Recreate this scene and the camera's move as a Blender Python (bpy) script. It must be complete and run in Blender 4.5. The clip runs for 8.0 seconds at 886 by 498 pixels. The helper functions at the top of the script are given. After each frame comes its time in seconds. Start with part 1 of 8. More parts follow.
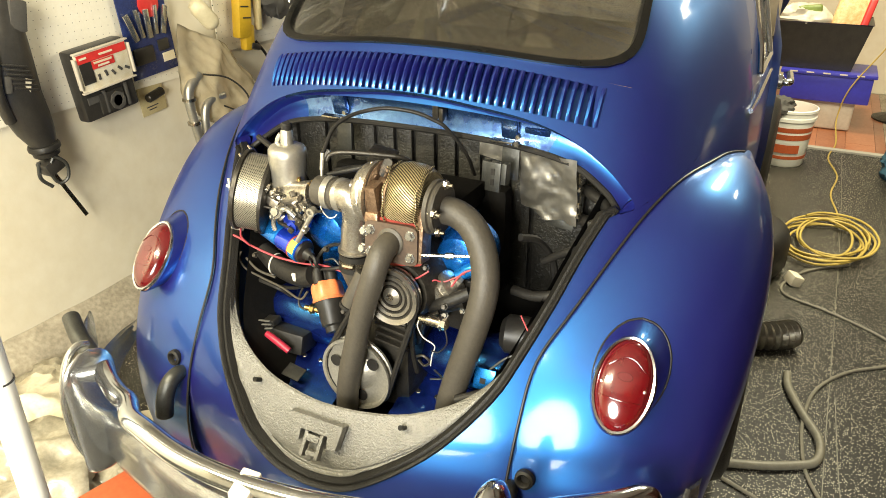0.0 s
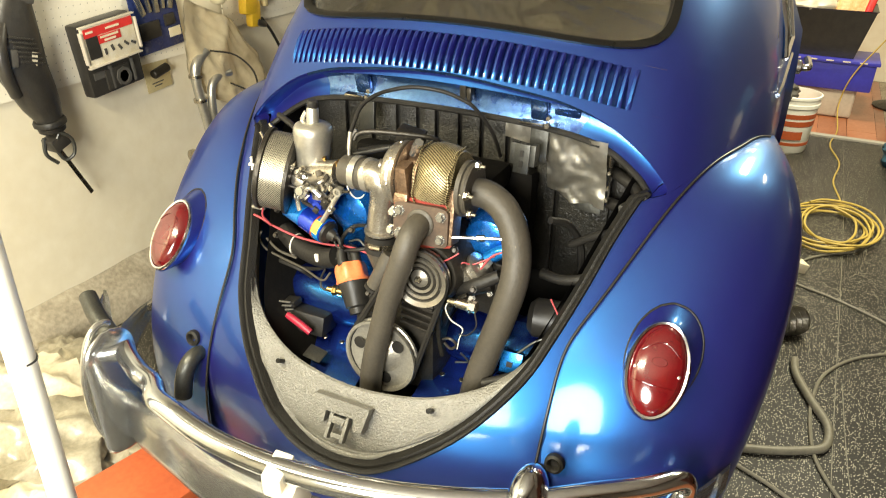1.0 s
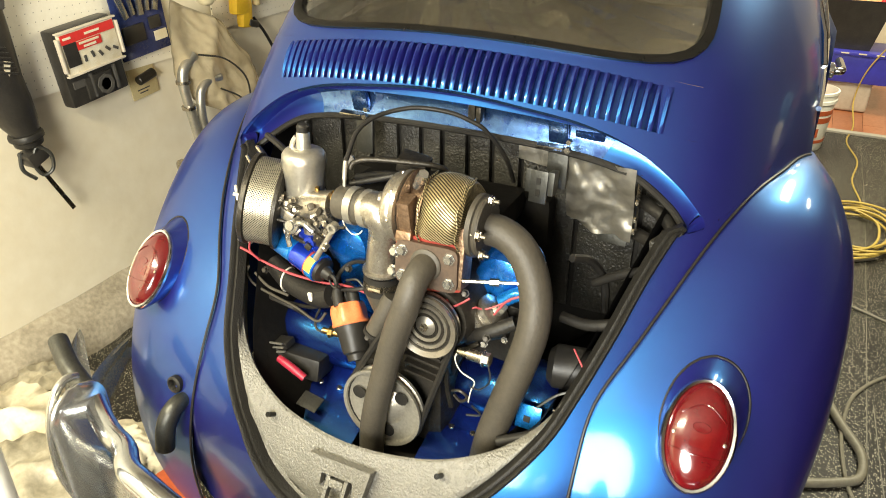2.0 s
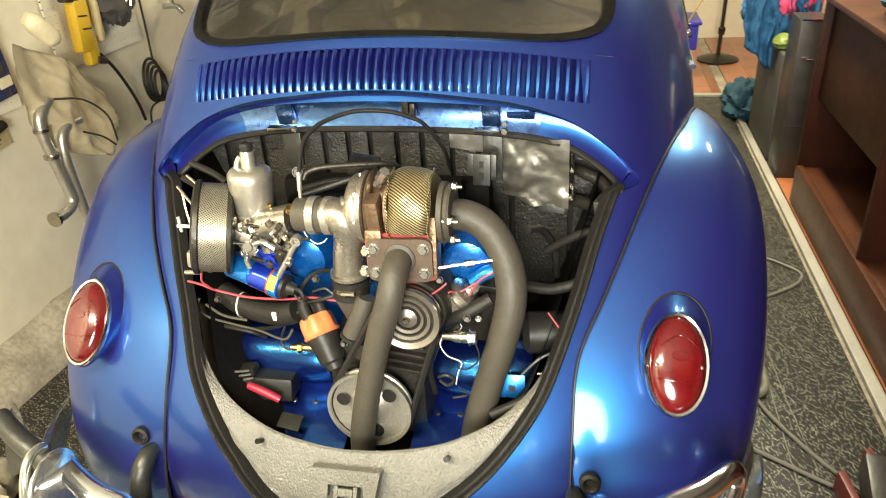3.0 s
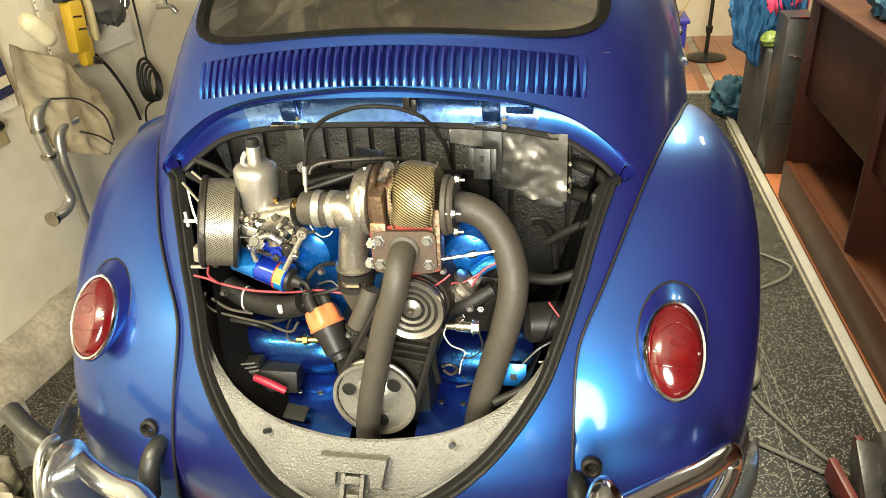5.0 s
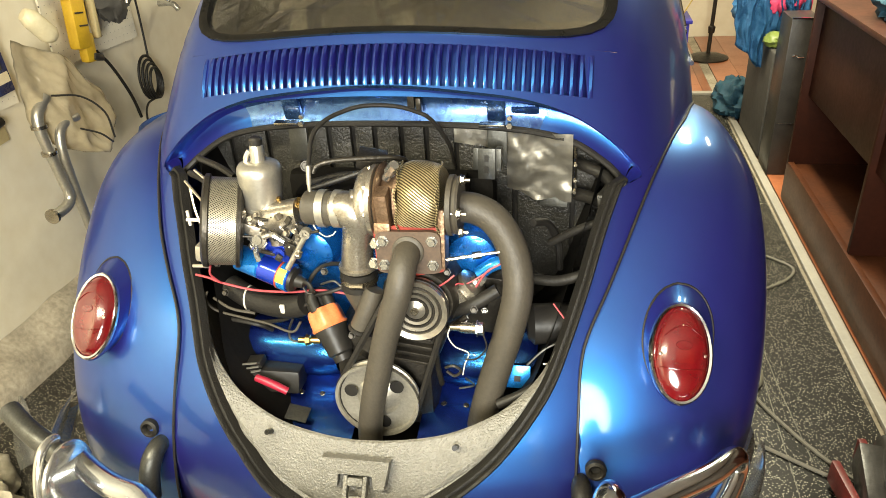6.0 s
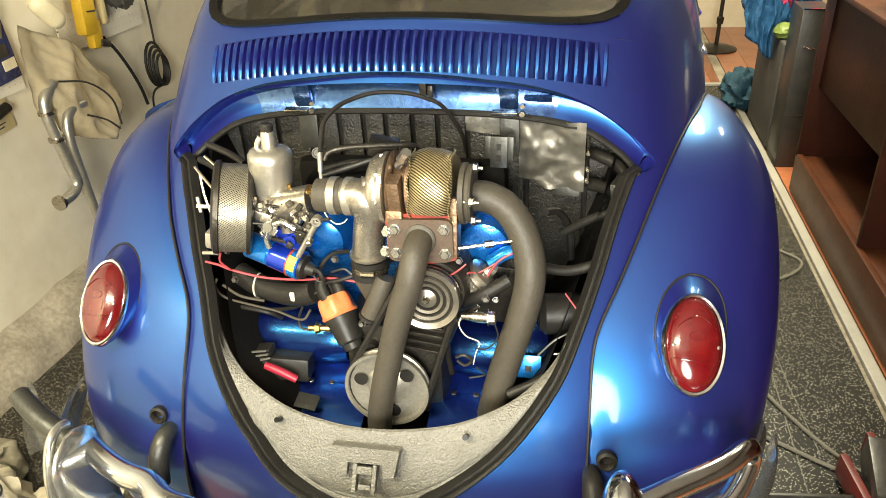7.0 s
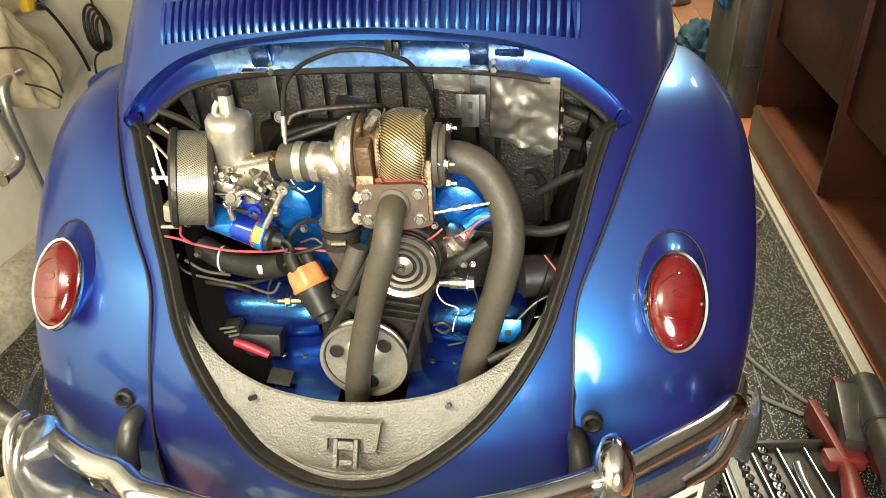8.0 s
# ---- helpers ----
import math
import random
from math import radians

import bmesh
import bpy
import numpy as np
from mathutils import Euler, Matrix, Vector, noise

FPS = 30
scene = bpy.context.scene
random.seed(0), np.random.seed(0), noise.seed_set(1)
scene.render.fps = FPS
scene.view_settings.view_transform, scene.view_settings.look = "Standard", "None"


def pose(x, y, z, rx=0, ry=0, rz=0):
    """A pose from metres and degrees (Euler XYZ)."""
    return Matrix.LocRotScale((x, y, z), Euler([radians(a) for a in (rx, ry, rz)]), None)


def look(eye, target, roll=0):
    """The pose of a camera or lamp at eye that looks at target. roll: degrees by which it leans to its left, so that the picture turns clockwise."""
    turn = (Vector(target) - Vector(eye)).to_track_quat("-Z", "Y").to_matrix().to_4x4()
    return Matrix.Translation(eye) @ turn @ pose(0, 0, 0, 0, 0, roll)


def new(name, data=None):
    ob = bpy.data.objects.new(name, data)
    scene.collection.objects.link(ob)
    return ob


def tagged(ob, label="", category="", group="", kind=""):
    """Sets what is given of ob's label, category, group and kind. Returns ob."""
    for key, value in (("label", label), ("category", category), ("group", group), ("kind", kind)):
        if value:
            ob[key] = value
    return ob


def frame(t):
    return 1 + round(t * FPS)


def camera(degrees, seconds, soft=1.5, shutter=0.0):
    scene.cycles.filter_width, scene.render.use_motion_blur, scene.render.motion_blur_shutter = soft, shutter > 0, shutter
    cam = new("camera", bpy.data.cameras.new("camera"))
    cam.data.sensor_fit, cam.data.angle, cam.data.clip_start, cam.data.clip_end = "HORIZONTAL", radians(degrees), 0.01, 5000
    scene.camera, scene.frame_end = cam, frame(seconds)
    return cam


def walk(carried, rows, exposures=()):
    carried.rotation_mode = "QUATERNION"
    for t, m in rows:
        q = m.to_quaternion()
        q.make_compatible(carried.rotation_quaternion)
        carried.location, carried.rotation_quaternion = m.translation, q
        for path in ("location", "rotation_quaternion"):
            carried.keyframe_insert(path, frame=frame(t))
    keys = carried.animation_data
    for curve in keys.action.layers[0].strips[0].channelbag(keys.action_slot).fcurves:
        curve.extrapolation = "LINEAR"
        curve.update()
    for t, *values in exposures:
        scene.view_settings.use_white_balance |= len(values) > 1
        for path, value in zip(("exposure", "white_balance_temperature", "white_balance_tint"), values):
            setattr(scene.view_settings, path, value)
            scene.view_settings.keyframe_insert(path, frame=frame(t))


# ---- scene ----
cam = camera(63.3, 8.0, 0.9, 0.4)
PATH = [
    (0, (0.752, -0.982, 1.653), (-0.064, 0.61, 0.758), -0.5),
    (0.5, (0.742, -0.986, 1.655), (-0.059, 0.605, 0.746), -0.2),
    (1, (0.676, -1.003, 1.644), (-0.104, 0.582, 0.706), 0.6),
    (1.2, (0.659, -0.982, 1.641), (-0.115, 0.583, 0.665), 0.7),
    (2.3, (0.549, -0.824, 1.652), (-0.216, 0.763, 0.705), -0.5),
    (2.5, (0.521, -0.84, 1.652), (-0.118, 0.819, 0.735), -1.5),
    (3, (0.413, -0.958, 1.646), (0.015, 0.756, 0.695), -3.8),
    (3.5, (0.4, -1.004, 1.646), (0.097, 0.719, 0.677), -2.8),
    (4, (0.408, -0.999, 1.647), (0.102, 0.733, 0.695), -3.6),
    (4.5, (0.402, -0.998, 1.649), (0.043, 0.725, 0.699), -4.2),
    (6, (0.385, -0.987, 1.647), (0.017, 0.731, 0.692), -3.5),
    (6.5, (0.378, -0.983, 1.644), (0.015, 0.731, 0.678), -3.4),
    (7, (0.368, -0.984, 1.64), (-0.007, 0.72, 0.663), -3.2),
    (7.5, (0.341, -0.981, 1.631), (0.03, 0.718, 0.624), -3.6),
    (8, (0.33, -0.944, 1.621), (0.073, 0.724, 0.547), -3.5),
]
walk(cam, [(t, look(eye, target, roll)) for t, eye, target, roll in PATH])

# ---- light: unseen ceiling tubes, plus two lights added behind the viewer ----
world = bpy.data.worlds.new("world")
scene.world = world
world.use_nodes = True
world.node_tree.nodes["Background"].inputs[0].default_value = (1.0, 0.9, 0.75, 1)
world.node_tree.nodes["Background"].inputs[1].default_value = 0.03


def area(name, place, target, sx, sy, watts, colour):
    data = bpy.data.lights.new(name, "AREA")
    data.shape = "DISK" if sx == sy else "RECTANGLE"
    data.size, data.size_y, data.energy, data.color = sx, sy, watts, colour
    ob = new(name, data)
    ob.matrix_world = look(place, target)
    return ob


WARM = (1.0, 0.928, 0.665)
area("tube_light_main", (1.10, 2.55, 2.44), (1.10, 2.55, 0), 0.20, 1.5, 105, WARM)
area("tube_light_side", (1.9, 2.65, 2.44), (1.9, 2.65, 0), 0.10, 0.6, 24, WARM)
area("tube_light_far", (0.4, 4.6, 2.44), (0.4, 4.6, 0), 1.3, 0.14, 60, WARM)
# added fill that brightens the left wall and the lower left
area("rear_fill_light", (-0.75, -1.35, 2.44), (-0.75, -1.35, 0), 1.3, 0.14, 128, WARM)
# soft source of unknown kind, added for the glow on the tail panels
area("rear_glow_light", (0.38, -2.3, 1.62), (0.0, 0.1, 0.80), 1.15, 1.15, 142, (1.0, 0.985, 0.89))


# ---- materials ----
def mat(name, base, rough=0.5, metal=0.0, second=None, scale=8.0, amount=0.5, bump=0.0, bump_scale=60.0, coat=0.0,
        coat_rough=0.05, spots=None, spot_scale=90.0, spot_edge=0.7, rough_var=0.1, transmission=0.0, emit=0.0, ior=1.5, bump_depth=0.004, spot_size=0.20, gloss=0.5):
    """Principled surface; colour and roughness vary at two scales, with fine relief and optional flecks."""
    m = bpy.data.materials.new(name)
    m.use_nodes = True
    nt = m.node_tree
    n, link = nt.nodes, nt.links.new
    b = n["Principled BSDF"]
    tc = n.new("ShaderNodeTexCoord")
    big, small = n.new("ShaderNodeTexNoise"), n.new("ShaderNodeTexNoise")
    big.inputs["Scale"].default_value, big.inputs["Detail"].default_value = scale, 5
    small.inputs["Scale"].default_value, small.inputs["Detail"].default_value = scale * 9, 3
    link(tc.outputs["Object"], big.inputs["Vector"])
    link(tc.outputs["Object"], small.inputs["Vector"])
    mix = n.new("ShaderNodeMath")
    mix.operation = "MULTIPLY_ADD"
    link(small.outputs["Fac"], mix.inputs[0])
    mix.inputs[1].default_value = 0.45
    half = n.new("ShaderNodeMath")
    half.operation = "MULTIPLY"
    half.inputs[1].default_value = 0.55
    link(big.outputs["Fac"], half.inputs[0])
    link(half.outputs[0], mix.inputs[2])
    ramp = n.new("ShaderNodeMapRange")
    ramp.inputs["From Min"].default_value, ramp.inputs["From Max"].default_value = 0.32, 0.68
    link(mix.outputs[0], ramp.inputs["Value"])
    colour = n.new("ShaderNodeMix")
    colour.data_type = "RGBA"
    second = second or tuple(c * (1 - 0.45 * amount) for c in base)
    colour.inputs["A"].default_value, colour.inputs["B"].default_value = (*base, 1), (*second, 1)
    link(ramp.outputs[0], colour.inputs["Factor"])
    out = colour.outputs["Result"]
    if spots:
        vor = n.new("ShaderNodeTexVoronoi")
        vor.inputs["Scale"].default_value = spot_scale
        link(tc.outputs["Object"], vor.inputs["Vector"])
        near = n.new("ShaderNodeMapRange")
        near.inputs["From Min"].default_value, near.inputs["From Max"].default_value = spot_size, spot_size * 0.8
        link(vor.outputs["Distance"], near.inputs["Value"])
        pick = n.new("ShaderNodeMath")
        pick.operation = "GREATER_THAN"
        pick.inputs[1].default_value = spot_edge
        sep = n.new("ShaderNodeSeparateColor")
        link(vor.outputs["Color"], sep.inputs[0])
        link(sep.outputs[0], pick.inputs[0])
        both = n.new("ShaderNodeMath")
        both.operation = "MULTIPLY"
        link(near.outputs[0], both.inputs[0])
        link(pick.outputs[0], both.inputs[1])
        fleck = n.new("ShaderNodeMix")
        fleck.data_type = "RGBA"
        link(both.outputs[0], fleck.inputs["Factor"])
        link(out, fleck.inputs["A"])
        fleck.inputs["B"].default_value = (*spots, 1)
        out = fleck.outputs["Result"]
    link(out, b.inputs["Base Color"])
    rv = n.new("ShaderNodeMapRange")
    rv.inputs["To Min"].default_value, rv.inputs["To Max"].default_value = max(0.02, rough - rough_var), min(1, rough + rough_var)
    link(mix.outputs[0], rv.inputs["Value"])
    link(rv.outputs[0], b.inputs["Roughness"])
    b.inputs["Metallic"].default_value = metal
    b.inputs["Specular IOR Level"].default_value = gloss
    b.inputs["Coat Weight"].default_value, b.inputs["Coat Roughness"].default_value = coat, coat_rough
    b.inputs["Transmission Weight"].default_value, b.inputs["IOR"].default_value = transmission, ior
    if emit:
        link(out, b.inputs["Emission Color"])
        b.inputs["Emission Strength"].default_value = emit
    if bump:
        rel = n.new("ShaderNodeTexNoise")
        rel.inputs["Scale"].default_value, rel.inputs["Detail"].default_value = bump_scale, 4
        link(tc.outputs["Object"], rel.inputs["Vector"])
        bp = n.new("ShaderNodeBump")
        bp.inputs["Strength"].default_value, bp.inputs["Distance"].default_value = min(1, bump), bump_depth
        link(rel.outputs["Fac"], bp.inputs["Height"])
        link(bp.outputs[0], b.inputs["Normal"])
    return m


def candy(name, pigment, flake, share, rough):
    """Metallic car paint: violet-blue pigment and brighter flakes under one clear coat."""
    m = mat(name, pigment, 0.45, 0.0, tuple(c * 0.85 for c in pigment), 3, coat=0.45, coat_rough=0.10, rough_var=0.03, gloss=0.2)
    n, link = m.node_tree.nodes, m.node_tree.links.new
    a = n["Principled BSDF"]
    b, mix = n.new("ShaderNodeBsdfPrincipled"), n.new("ShaderNodeMixShader")
    b.inputs["Base Color"].default_value = (*flake, 1)
    b.inputs["Metallic"].default_value, b.inputs["Roughness"].default_value = 1.0, rough
    b.inputs["Coat Weight"].default_value, b.inputs["Coat Roughness"].default_value = 0.45, 0.10
    tc, vor, bump = n.new("ShaderNodeTexCoord"), n.new("ShaderNodeTexVoronoi"), n.new("ShaderNodeBump")
    vor.inputs["Scale"].default_value = 1400
    bump.inputs["Strength"].default_value, bump.inputs["Distance"].default_value = 0.10, 0.0005
    link(tc.outputs["Object"], vor.inputs["Vector"])
    link(vor.outputs["Distance"], bump.inputs["Height"])
    link(bump.outputs[0], b.inputs["Normal"])
    mix.inputs[0].default_value = share
    link(a.outputs[0], mix.inputs[1])
    link(b.outputs[0], mix.inputs[2])
    link(mix.outputs[0], n["Material Output"].inputs["Surface"])
    return m


PAINT = candy("blue_metallic_paint", (0.0135, 0.0052, 0.096), (0.005, 0.335, 0.92), 0.22, 0.38)
# the blue made paler: reflected light and dust are in the colour
PAINT_LIT = mat("lit_dusty_blue_paint", (0.10, 0.22, 0.44), 0.26, 0.85, (0.016, 0.04, 0.17), 8, coat=0.45, coat_rough=0.10, bump=0.2, bump_scale=35)
TIN_BLUE = candy("blue_tin_paint", (0.004, 0.010, 0.105), (0.020, 0.36, 0.92), 0.27, 0.24)
SHROUD_BLUE = mat("bright_blue_tin_paint", (0.012, 0.21, 0.70), 0.24, 0.7, (0.008, 0.12, 0.52), 12, coat=0.7, coat_rough=0.08, bump=0.25, bump_scale=24)
BEDLINER = mat("black_bedliner", (0.175, 0.166, 0.140), 0.36, 0.0, (0.12, 0.114, 0.096), 10, bump=1.0, bump_scale=230, rough_var=0.08, bump_depth=0.004, gloss=0.9)
BLACK = mat("satin_black", (0.014, 0.013, 0.012), 0.42, 0.0, (0.022, 0.020, 0.017), 12, bump=0.15, rough_var=0.15, gloss=0.3)
SOUND_PAD = mat("black_sound_pad", (0.040, 0.037, 0.030), 0.34, 0.0, (0.018, 0.017, 0.014), 9, bump=1.0, bump_scale=220, rough_var=0.12, bump_depth=0.003, gloss=0.6)
RUBBER = mat("black_rubber", (0.013, 0.012, 0.011), 0.48, 0.0, (0.020, 0.018, 0.015), 25, bump=0.3, bump_scale=150, gloss=0.25)
# darker and less glossy than satin_black
MATT_BLACK = mat("matt_near_black", (0.006, 0.0055, 0.005), 0.75, 0, (0.010, 0.009, 0.008), 14, bump=0.3, gloss=0.1)
CHROME = mat("chrome", (0.66, 0.69, 0.72), 0.12, 1.0, (0.56, 0.58, 0.60), 9, rough_var=0.06)
CHROME_WORN = mat("worn_chrome", (0.62, 0.63, 0.62), 0.20, 0.9, (0.40, 0.39, 0.36), 10, rough_var=0.12)
ALLOY = mat("cast_aluminium", (0.52, 0.485, 0.42), 0.30, 0.88, (0.24, 0.21, 0.165), 26, bump=0.12, bump_scale=140, rough_var=0.14)
ALLOY_CLEAN = mat("brushed_aluminium", (0.56, 0.535, 0.47), 0.34, 0.80, (0.40, 0.375, 0.32), 16, rough_var=0.08)
STEEL = mat("zinc_steel", (0.62, 0.58, 0.50), 0.26, 1.0, (0.36, 0.32, 0.25), 30)
EXHAUST = mat("grey_ceramic_exhaust", (0.062, 0.053, 0.039), 0.55, 0.05, (0.042, 0.036, 0.027), 14, bump=0.3, bump_scale=180, bump_depth=0.002)
CAST_IRON = mat("rusty_cast_iron", (0.30, 0.20, 0.125), 0.44, 0.75, (0.11, 0.066, 0.040), 30, bump=0.5, bump_scale=130)
FLANGE_BROWN = mat("heat_browned_steel", (0.105, 0.070, 0.048), 0.5, 0.3, (0.06, 0.042, 0.03), 22, bump=0.1, bump_scale=140)
ENGINE_DARK = mat("oily_engine_metal", (0.055, 0.048, 0.038), 0.40, 0.6, (0.02, 0.018, 0.015), 25, bump=0.4, bump_scale=110, rough_var=0.15)
GASKET = mat("red_gasket", (0.30, 0.030, 0.015), 0.55)
ORANGE = mat("orange_plastic", (0.66, 0.20, 0.075), 0.38, 0, (0.5, 0.11, 0.03), 30)
RED_RUBBER = mat("red_rubber", (0.34, 0.018, 0.04), 0.4)
RED_LENS = mat("red_lens", (0.115, 0.003, 0.005), 0.16, 0, (0.075, 0.0022, 0.0035), 40, coat=1, coat_rough=0.03, rough_var=0.03)
RED_LENS_DARK = mat("dark_red_lens", (0.12, 0.003, 0.004), 0.14, 0, None, 40, coat=1)
FOIL = mat("heat_foil", (0.74, 0.70, 0.61), 0.42, 0.85, (0.46, 0.43, 0.36), 7, bump=0.5, bump_scale=26, rough_var=0.10)
RUBBER_FLOOR = mat("speckled_rubber_floor", (0.012, 0.011, 0.009), 0.42, 0, (0.020, 0.018, 0.014), 3, gloss=0.22, spots=(0.55, 0.51, 0.41), spot_scale=165, spot_edge=0.30, spot_size=0.33, bump=0.5, bump_scale=260, bump_depth=0.002)
LAMINATE = mat("red_laminate", (0.42, 0.15, 0.065), 0.32, 0, (0.30, 0.095, 0.04), 6, coat=0.3, coat_rough=0.2)
WALL = mat("cream_wall_paint", (0.80, 0.735, 0.58), 0.55, 0, (0.70, 0.62, 0.455), 1.6, bump=0.15, bump_scale=40)
DARK_WALL = mat("dark_unseen_wall", (0.075, 0.055, 0.040), 0.6, 0, (0.045, 0.032, 0.022), 3, bump=0.1)
# for the unseen ceiling and rear wall: a grey picked for their reflections
CEIL = mat("grey_ceiling", (0.50, 0.465, 0.39), 0.8, 0, (0.44, 0.40, 0.33), 2)
CONCRETE = mat("crumbling_concrete", (0.46, 0.40, 0.30), 0.85, 0, (0.20, 0.17, 0.12), 7, bump=1.0, bump_scale=18)
WOOD_DARK = mat("dark_red_wood", (0.040, 0.0105, 0.0050), 0.45, 0, (0.022, 0.006, 0.003), 6, bump=0.1, gloss=0.15)
WOOD_MID = mat("brown_wood", (0.095, 0.030, 0.011), 0.40, 0, (0.050, 0.016, 0.007), 7, coat=0.05, coat_rough=0.2, gloss=0.3)
WOOD_TOP = mat("worn_wood_top", (0.080, 0.024, 0.010), 0.42, 0, (0.035, 0.012, 0.006), 7, coat=0.05, coat_rough=0.2, gloss=0.3)
GLASS = mat("tinted_glass", (0.75, 0.76, 0.72), 0.03, 0, (0.72, 0.73, 0.70), 3, transmission=1.0, rough_var=0.01)
CREAM_TRIM = mat("cream_trim", (0.72, 0.66, 0.52), 0.45, 0, (0.62, 0.55, 0.42), 5)
INTERIOR = mat("brown_interior", (0.24, 0.20, 0.14), 0.6, 0, (0.15, 0.12, 0.085), 4, bump=0.2)
GALVANISED = mat("dull_galvanised_steel", (0.085, 0.085, 0.078), 0.42, 0.7, (0.045, 0.045, 0.04), 30, bump=0.2)


# ---- mesh helpers ----
def part(name, bm, material, parent=None, label="", smooth=True, angle=40):
    me = bpy.data.meshes.new(name)
    bmesh.ops.recalc_face_normals(bm, faces=bm.faces)
    if smooth:
        for f in bm.faces:
            f.smooth = True
        for e in bm.edges:
            if len(e.link_faces) == 2 and e.calc_face_angle(0) > radians(angle):
                e.smooth = False
    bm.to_mesh(me)
    bm.free()
    me.materials.append(material)
    ob = new(name, me)
    if parent:
        ob.parent = parent
        ob.matrix_parent_inverse = parent.matrix_world.inverted()
    if label:
        ob["label"] = label
    return ob


def empty(name, place, label, category, group="", kind=""):
    ob = new(name)
    ob.empty_display_size = 0.05
    ob.matrix_world = Matrix.Translation(place)
    return tagged(ob, label, category, group, kind)


def grid(bm, rows, close=False):
    """A quad sheet from rows of points; close joins each row's end to its start."""
    vs = [[bm.verts.new(p) for p in r] for r in rows]
    for a, b in zip(vs, vs[1:]):
        m = len(a)
        for i in range(m if close else m - 1):
            j = (i + 1) % m
            bm.faces.new((a[i], a[j], b[j], b[i]))
    return vs


def basis(d):
    d = Vector(d).normalized()
    u = d.cross(Vector((0, 0, 1)) if abs(d.z) < 0.9 else Vector((1, 0, 0))).normalized()
    return d, u, d.cross(u)


def lathe(bm, p0, d, profile, n=28, sx=1.0, u=None):
    """Turns a profile of (along, radius) round the axis d from p0. sx squashes it along u."""
    d, a, b = basis(d)
    if u:
        a = (Vector(u) - d * Vector(u).dot(d)).normalized()
        b = d.cross(a)
    p0 = Vector(p0)
    rows = [[p0 + d * h + (a * math.cos(2 * math.pi * i / n) * sx + b * math.sin(2 * math.pi * i / n)) * max(r, 1e-4) for i in range(n)] for h, r in profile]
    vs = grid(bm, rows, True)
    for r, (h, rad) in ((vs[0], profile[0]), (vs[-1], profile[-1])):
        if rad > 2e-4:
            bm.faces.new(r)
    return bm


def rod(bm, p0, p1, r0, r1=None, n=14, bevel=0.0):
    p0, p1 = Vector(p0), Vector(p1)
    r1 = r0 if r1 is None else r1
    h = (p1 - p0).length
    e = min(bevel, h * 0.4)
    prof = [(0, r0), (h, r1)] if not e else [(0, r0 - e), (e, r0), (h - e, r1), (h, r1 - e)]
    return lathe(bm, p0, p1 - p0, prof, n)


def spline(points, steps=8):
    """Catmull-Rom through the points."""
    p = [Vector(q) for q in points]
    p = [p[0] * 2 - p[1]] + p + [p[-1] * 2 - p[-2]]
    out = []
    for a, b, c, d in zip(p, p[1:], p[2:], p[3:]):
        for i in range(steps):
            t = i / steps
            out.append(0.5 * (2 * b + (c - a) * t + (2 * a - 5 * b + 4 * c - d) * t * t + (3 * b - a - 3 * c + d) * t ** 3))
    return out + [p[-2]]


def tube(bm, points, r, n=12, steps=8, caps=True):
    """A round tube along a smooth path; r is one radius, or a list spread along the path."""
    pts = spline(points, steps) if steps > 1 else [Vector(p) for p in points]
    rs = r if isinstance(r, (list, tuple)) else (r, r)
    d = (pts[1] - pts[0]).normalized()
    _, u, _ = basis(d)
    rows = []
    for i, p in enumerate(pts):
        q = pts[min(i + 1, len(pts) - 1)] - pts[max(i - 1, 0)]
        if q.length > 1e-7:
            d = q.normalized()
        u = (u - d * u.dot(d)).normalized()
        v = d.cross(u)
        k = i / (len(pts) - 1) * (len(rs) - 1)
        j = min(int(k), len(rs) - 2)
        rad = rs[j] + (rs[j + 1] - rs[j]) * (k - j)
        rows.append([p + (u * math.cos(2 * math.pi * a / n) + v * math.sin(2 * math.pi * a / n)) * rad for a in range(n)])
    vs = grid(bm, rows, True)
    if caps:
        bm.faces.new(vs[0])
        bm.faces.new(vs[-1])
    return bm


def box(bm, c, size, m=None, bevel=0.0):
    """A box of the given size round c, turned by the matrix m; bevelled edges."""
    got = bmesh.ops.create_cube(bm, size=1.0)["verts"]
    t = Matrix.Translation(c) @ (m.to_4x4() if m else Matrix()) @ Matrix.Diagonal((*size, 1))
    bmesh.ops.transform(bm, matrix=t, verts=got)
    if bevel:
        es = list({e for v in got for e in v.link_edges})
        bmesh.ops.bevel(bm, geom=es, offset=bevel, segments=2, affect="EDGES", profile=0.6)
    return bm


def rot(rx=0, ry=0, rz=0):
    return Euler((radians(rx), radians(ry), radians(rz))).to_matrix()


def prism(bm, outline, d, thick):
    """An outline of points, extruded by thick along d."""
    d = Vector(d).normalized() * thick
    a = [bm.verts.new(Vector(p)) for p in outline]
    b = [bm.verts.new(Vector(p) + d) for p in outline]
    bm.faces.new(a)
    bm.faces.new(b[::-1])
    for i in range(len(a)):
        j = (i + 1) % len(a)
        bm.faces.new((a[i], b[i], b[j], a[j]))
    return bm


def B():
    return bmesh.new()


# ---- the room ----
XL, XR, YB, YF, ZC = -1.66, 3.0, -2.8, 6.4, 2.5


def structure(name, bm, material, label, category):
    return tagged(part(name, bm, material, None, smooth=False), label, category, kind="structure")


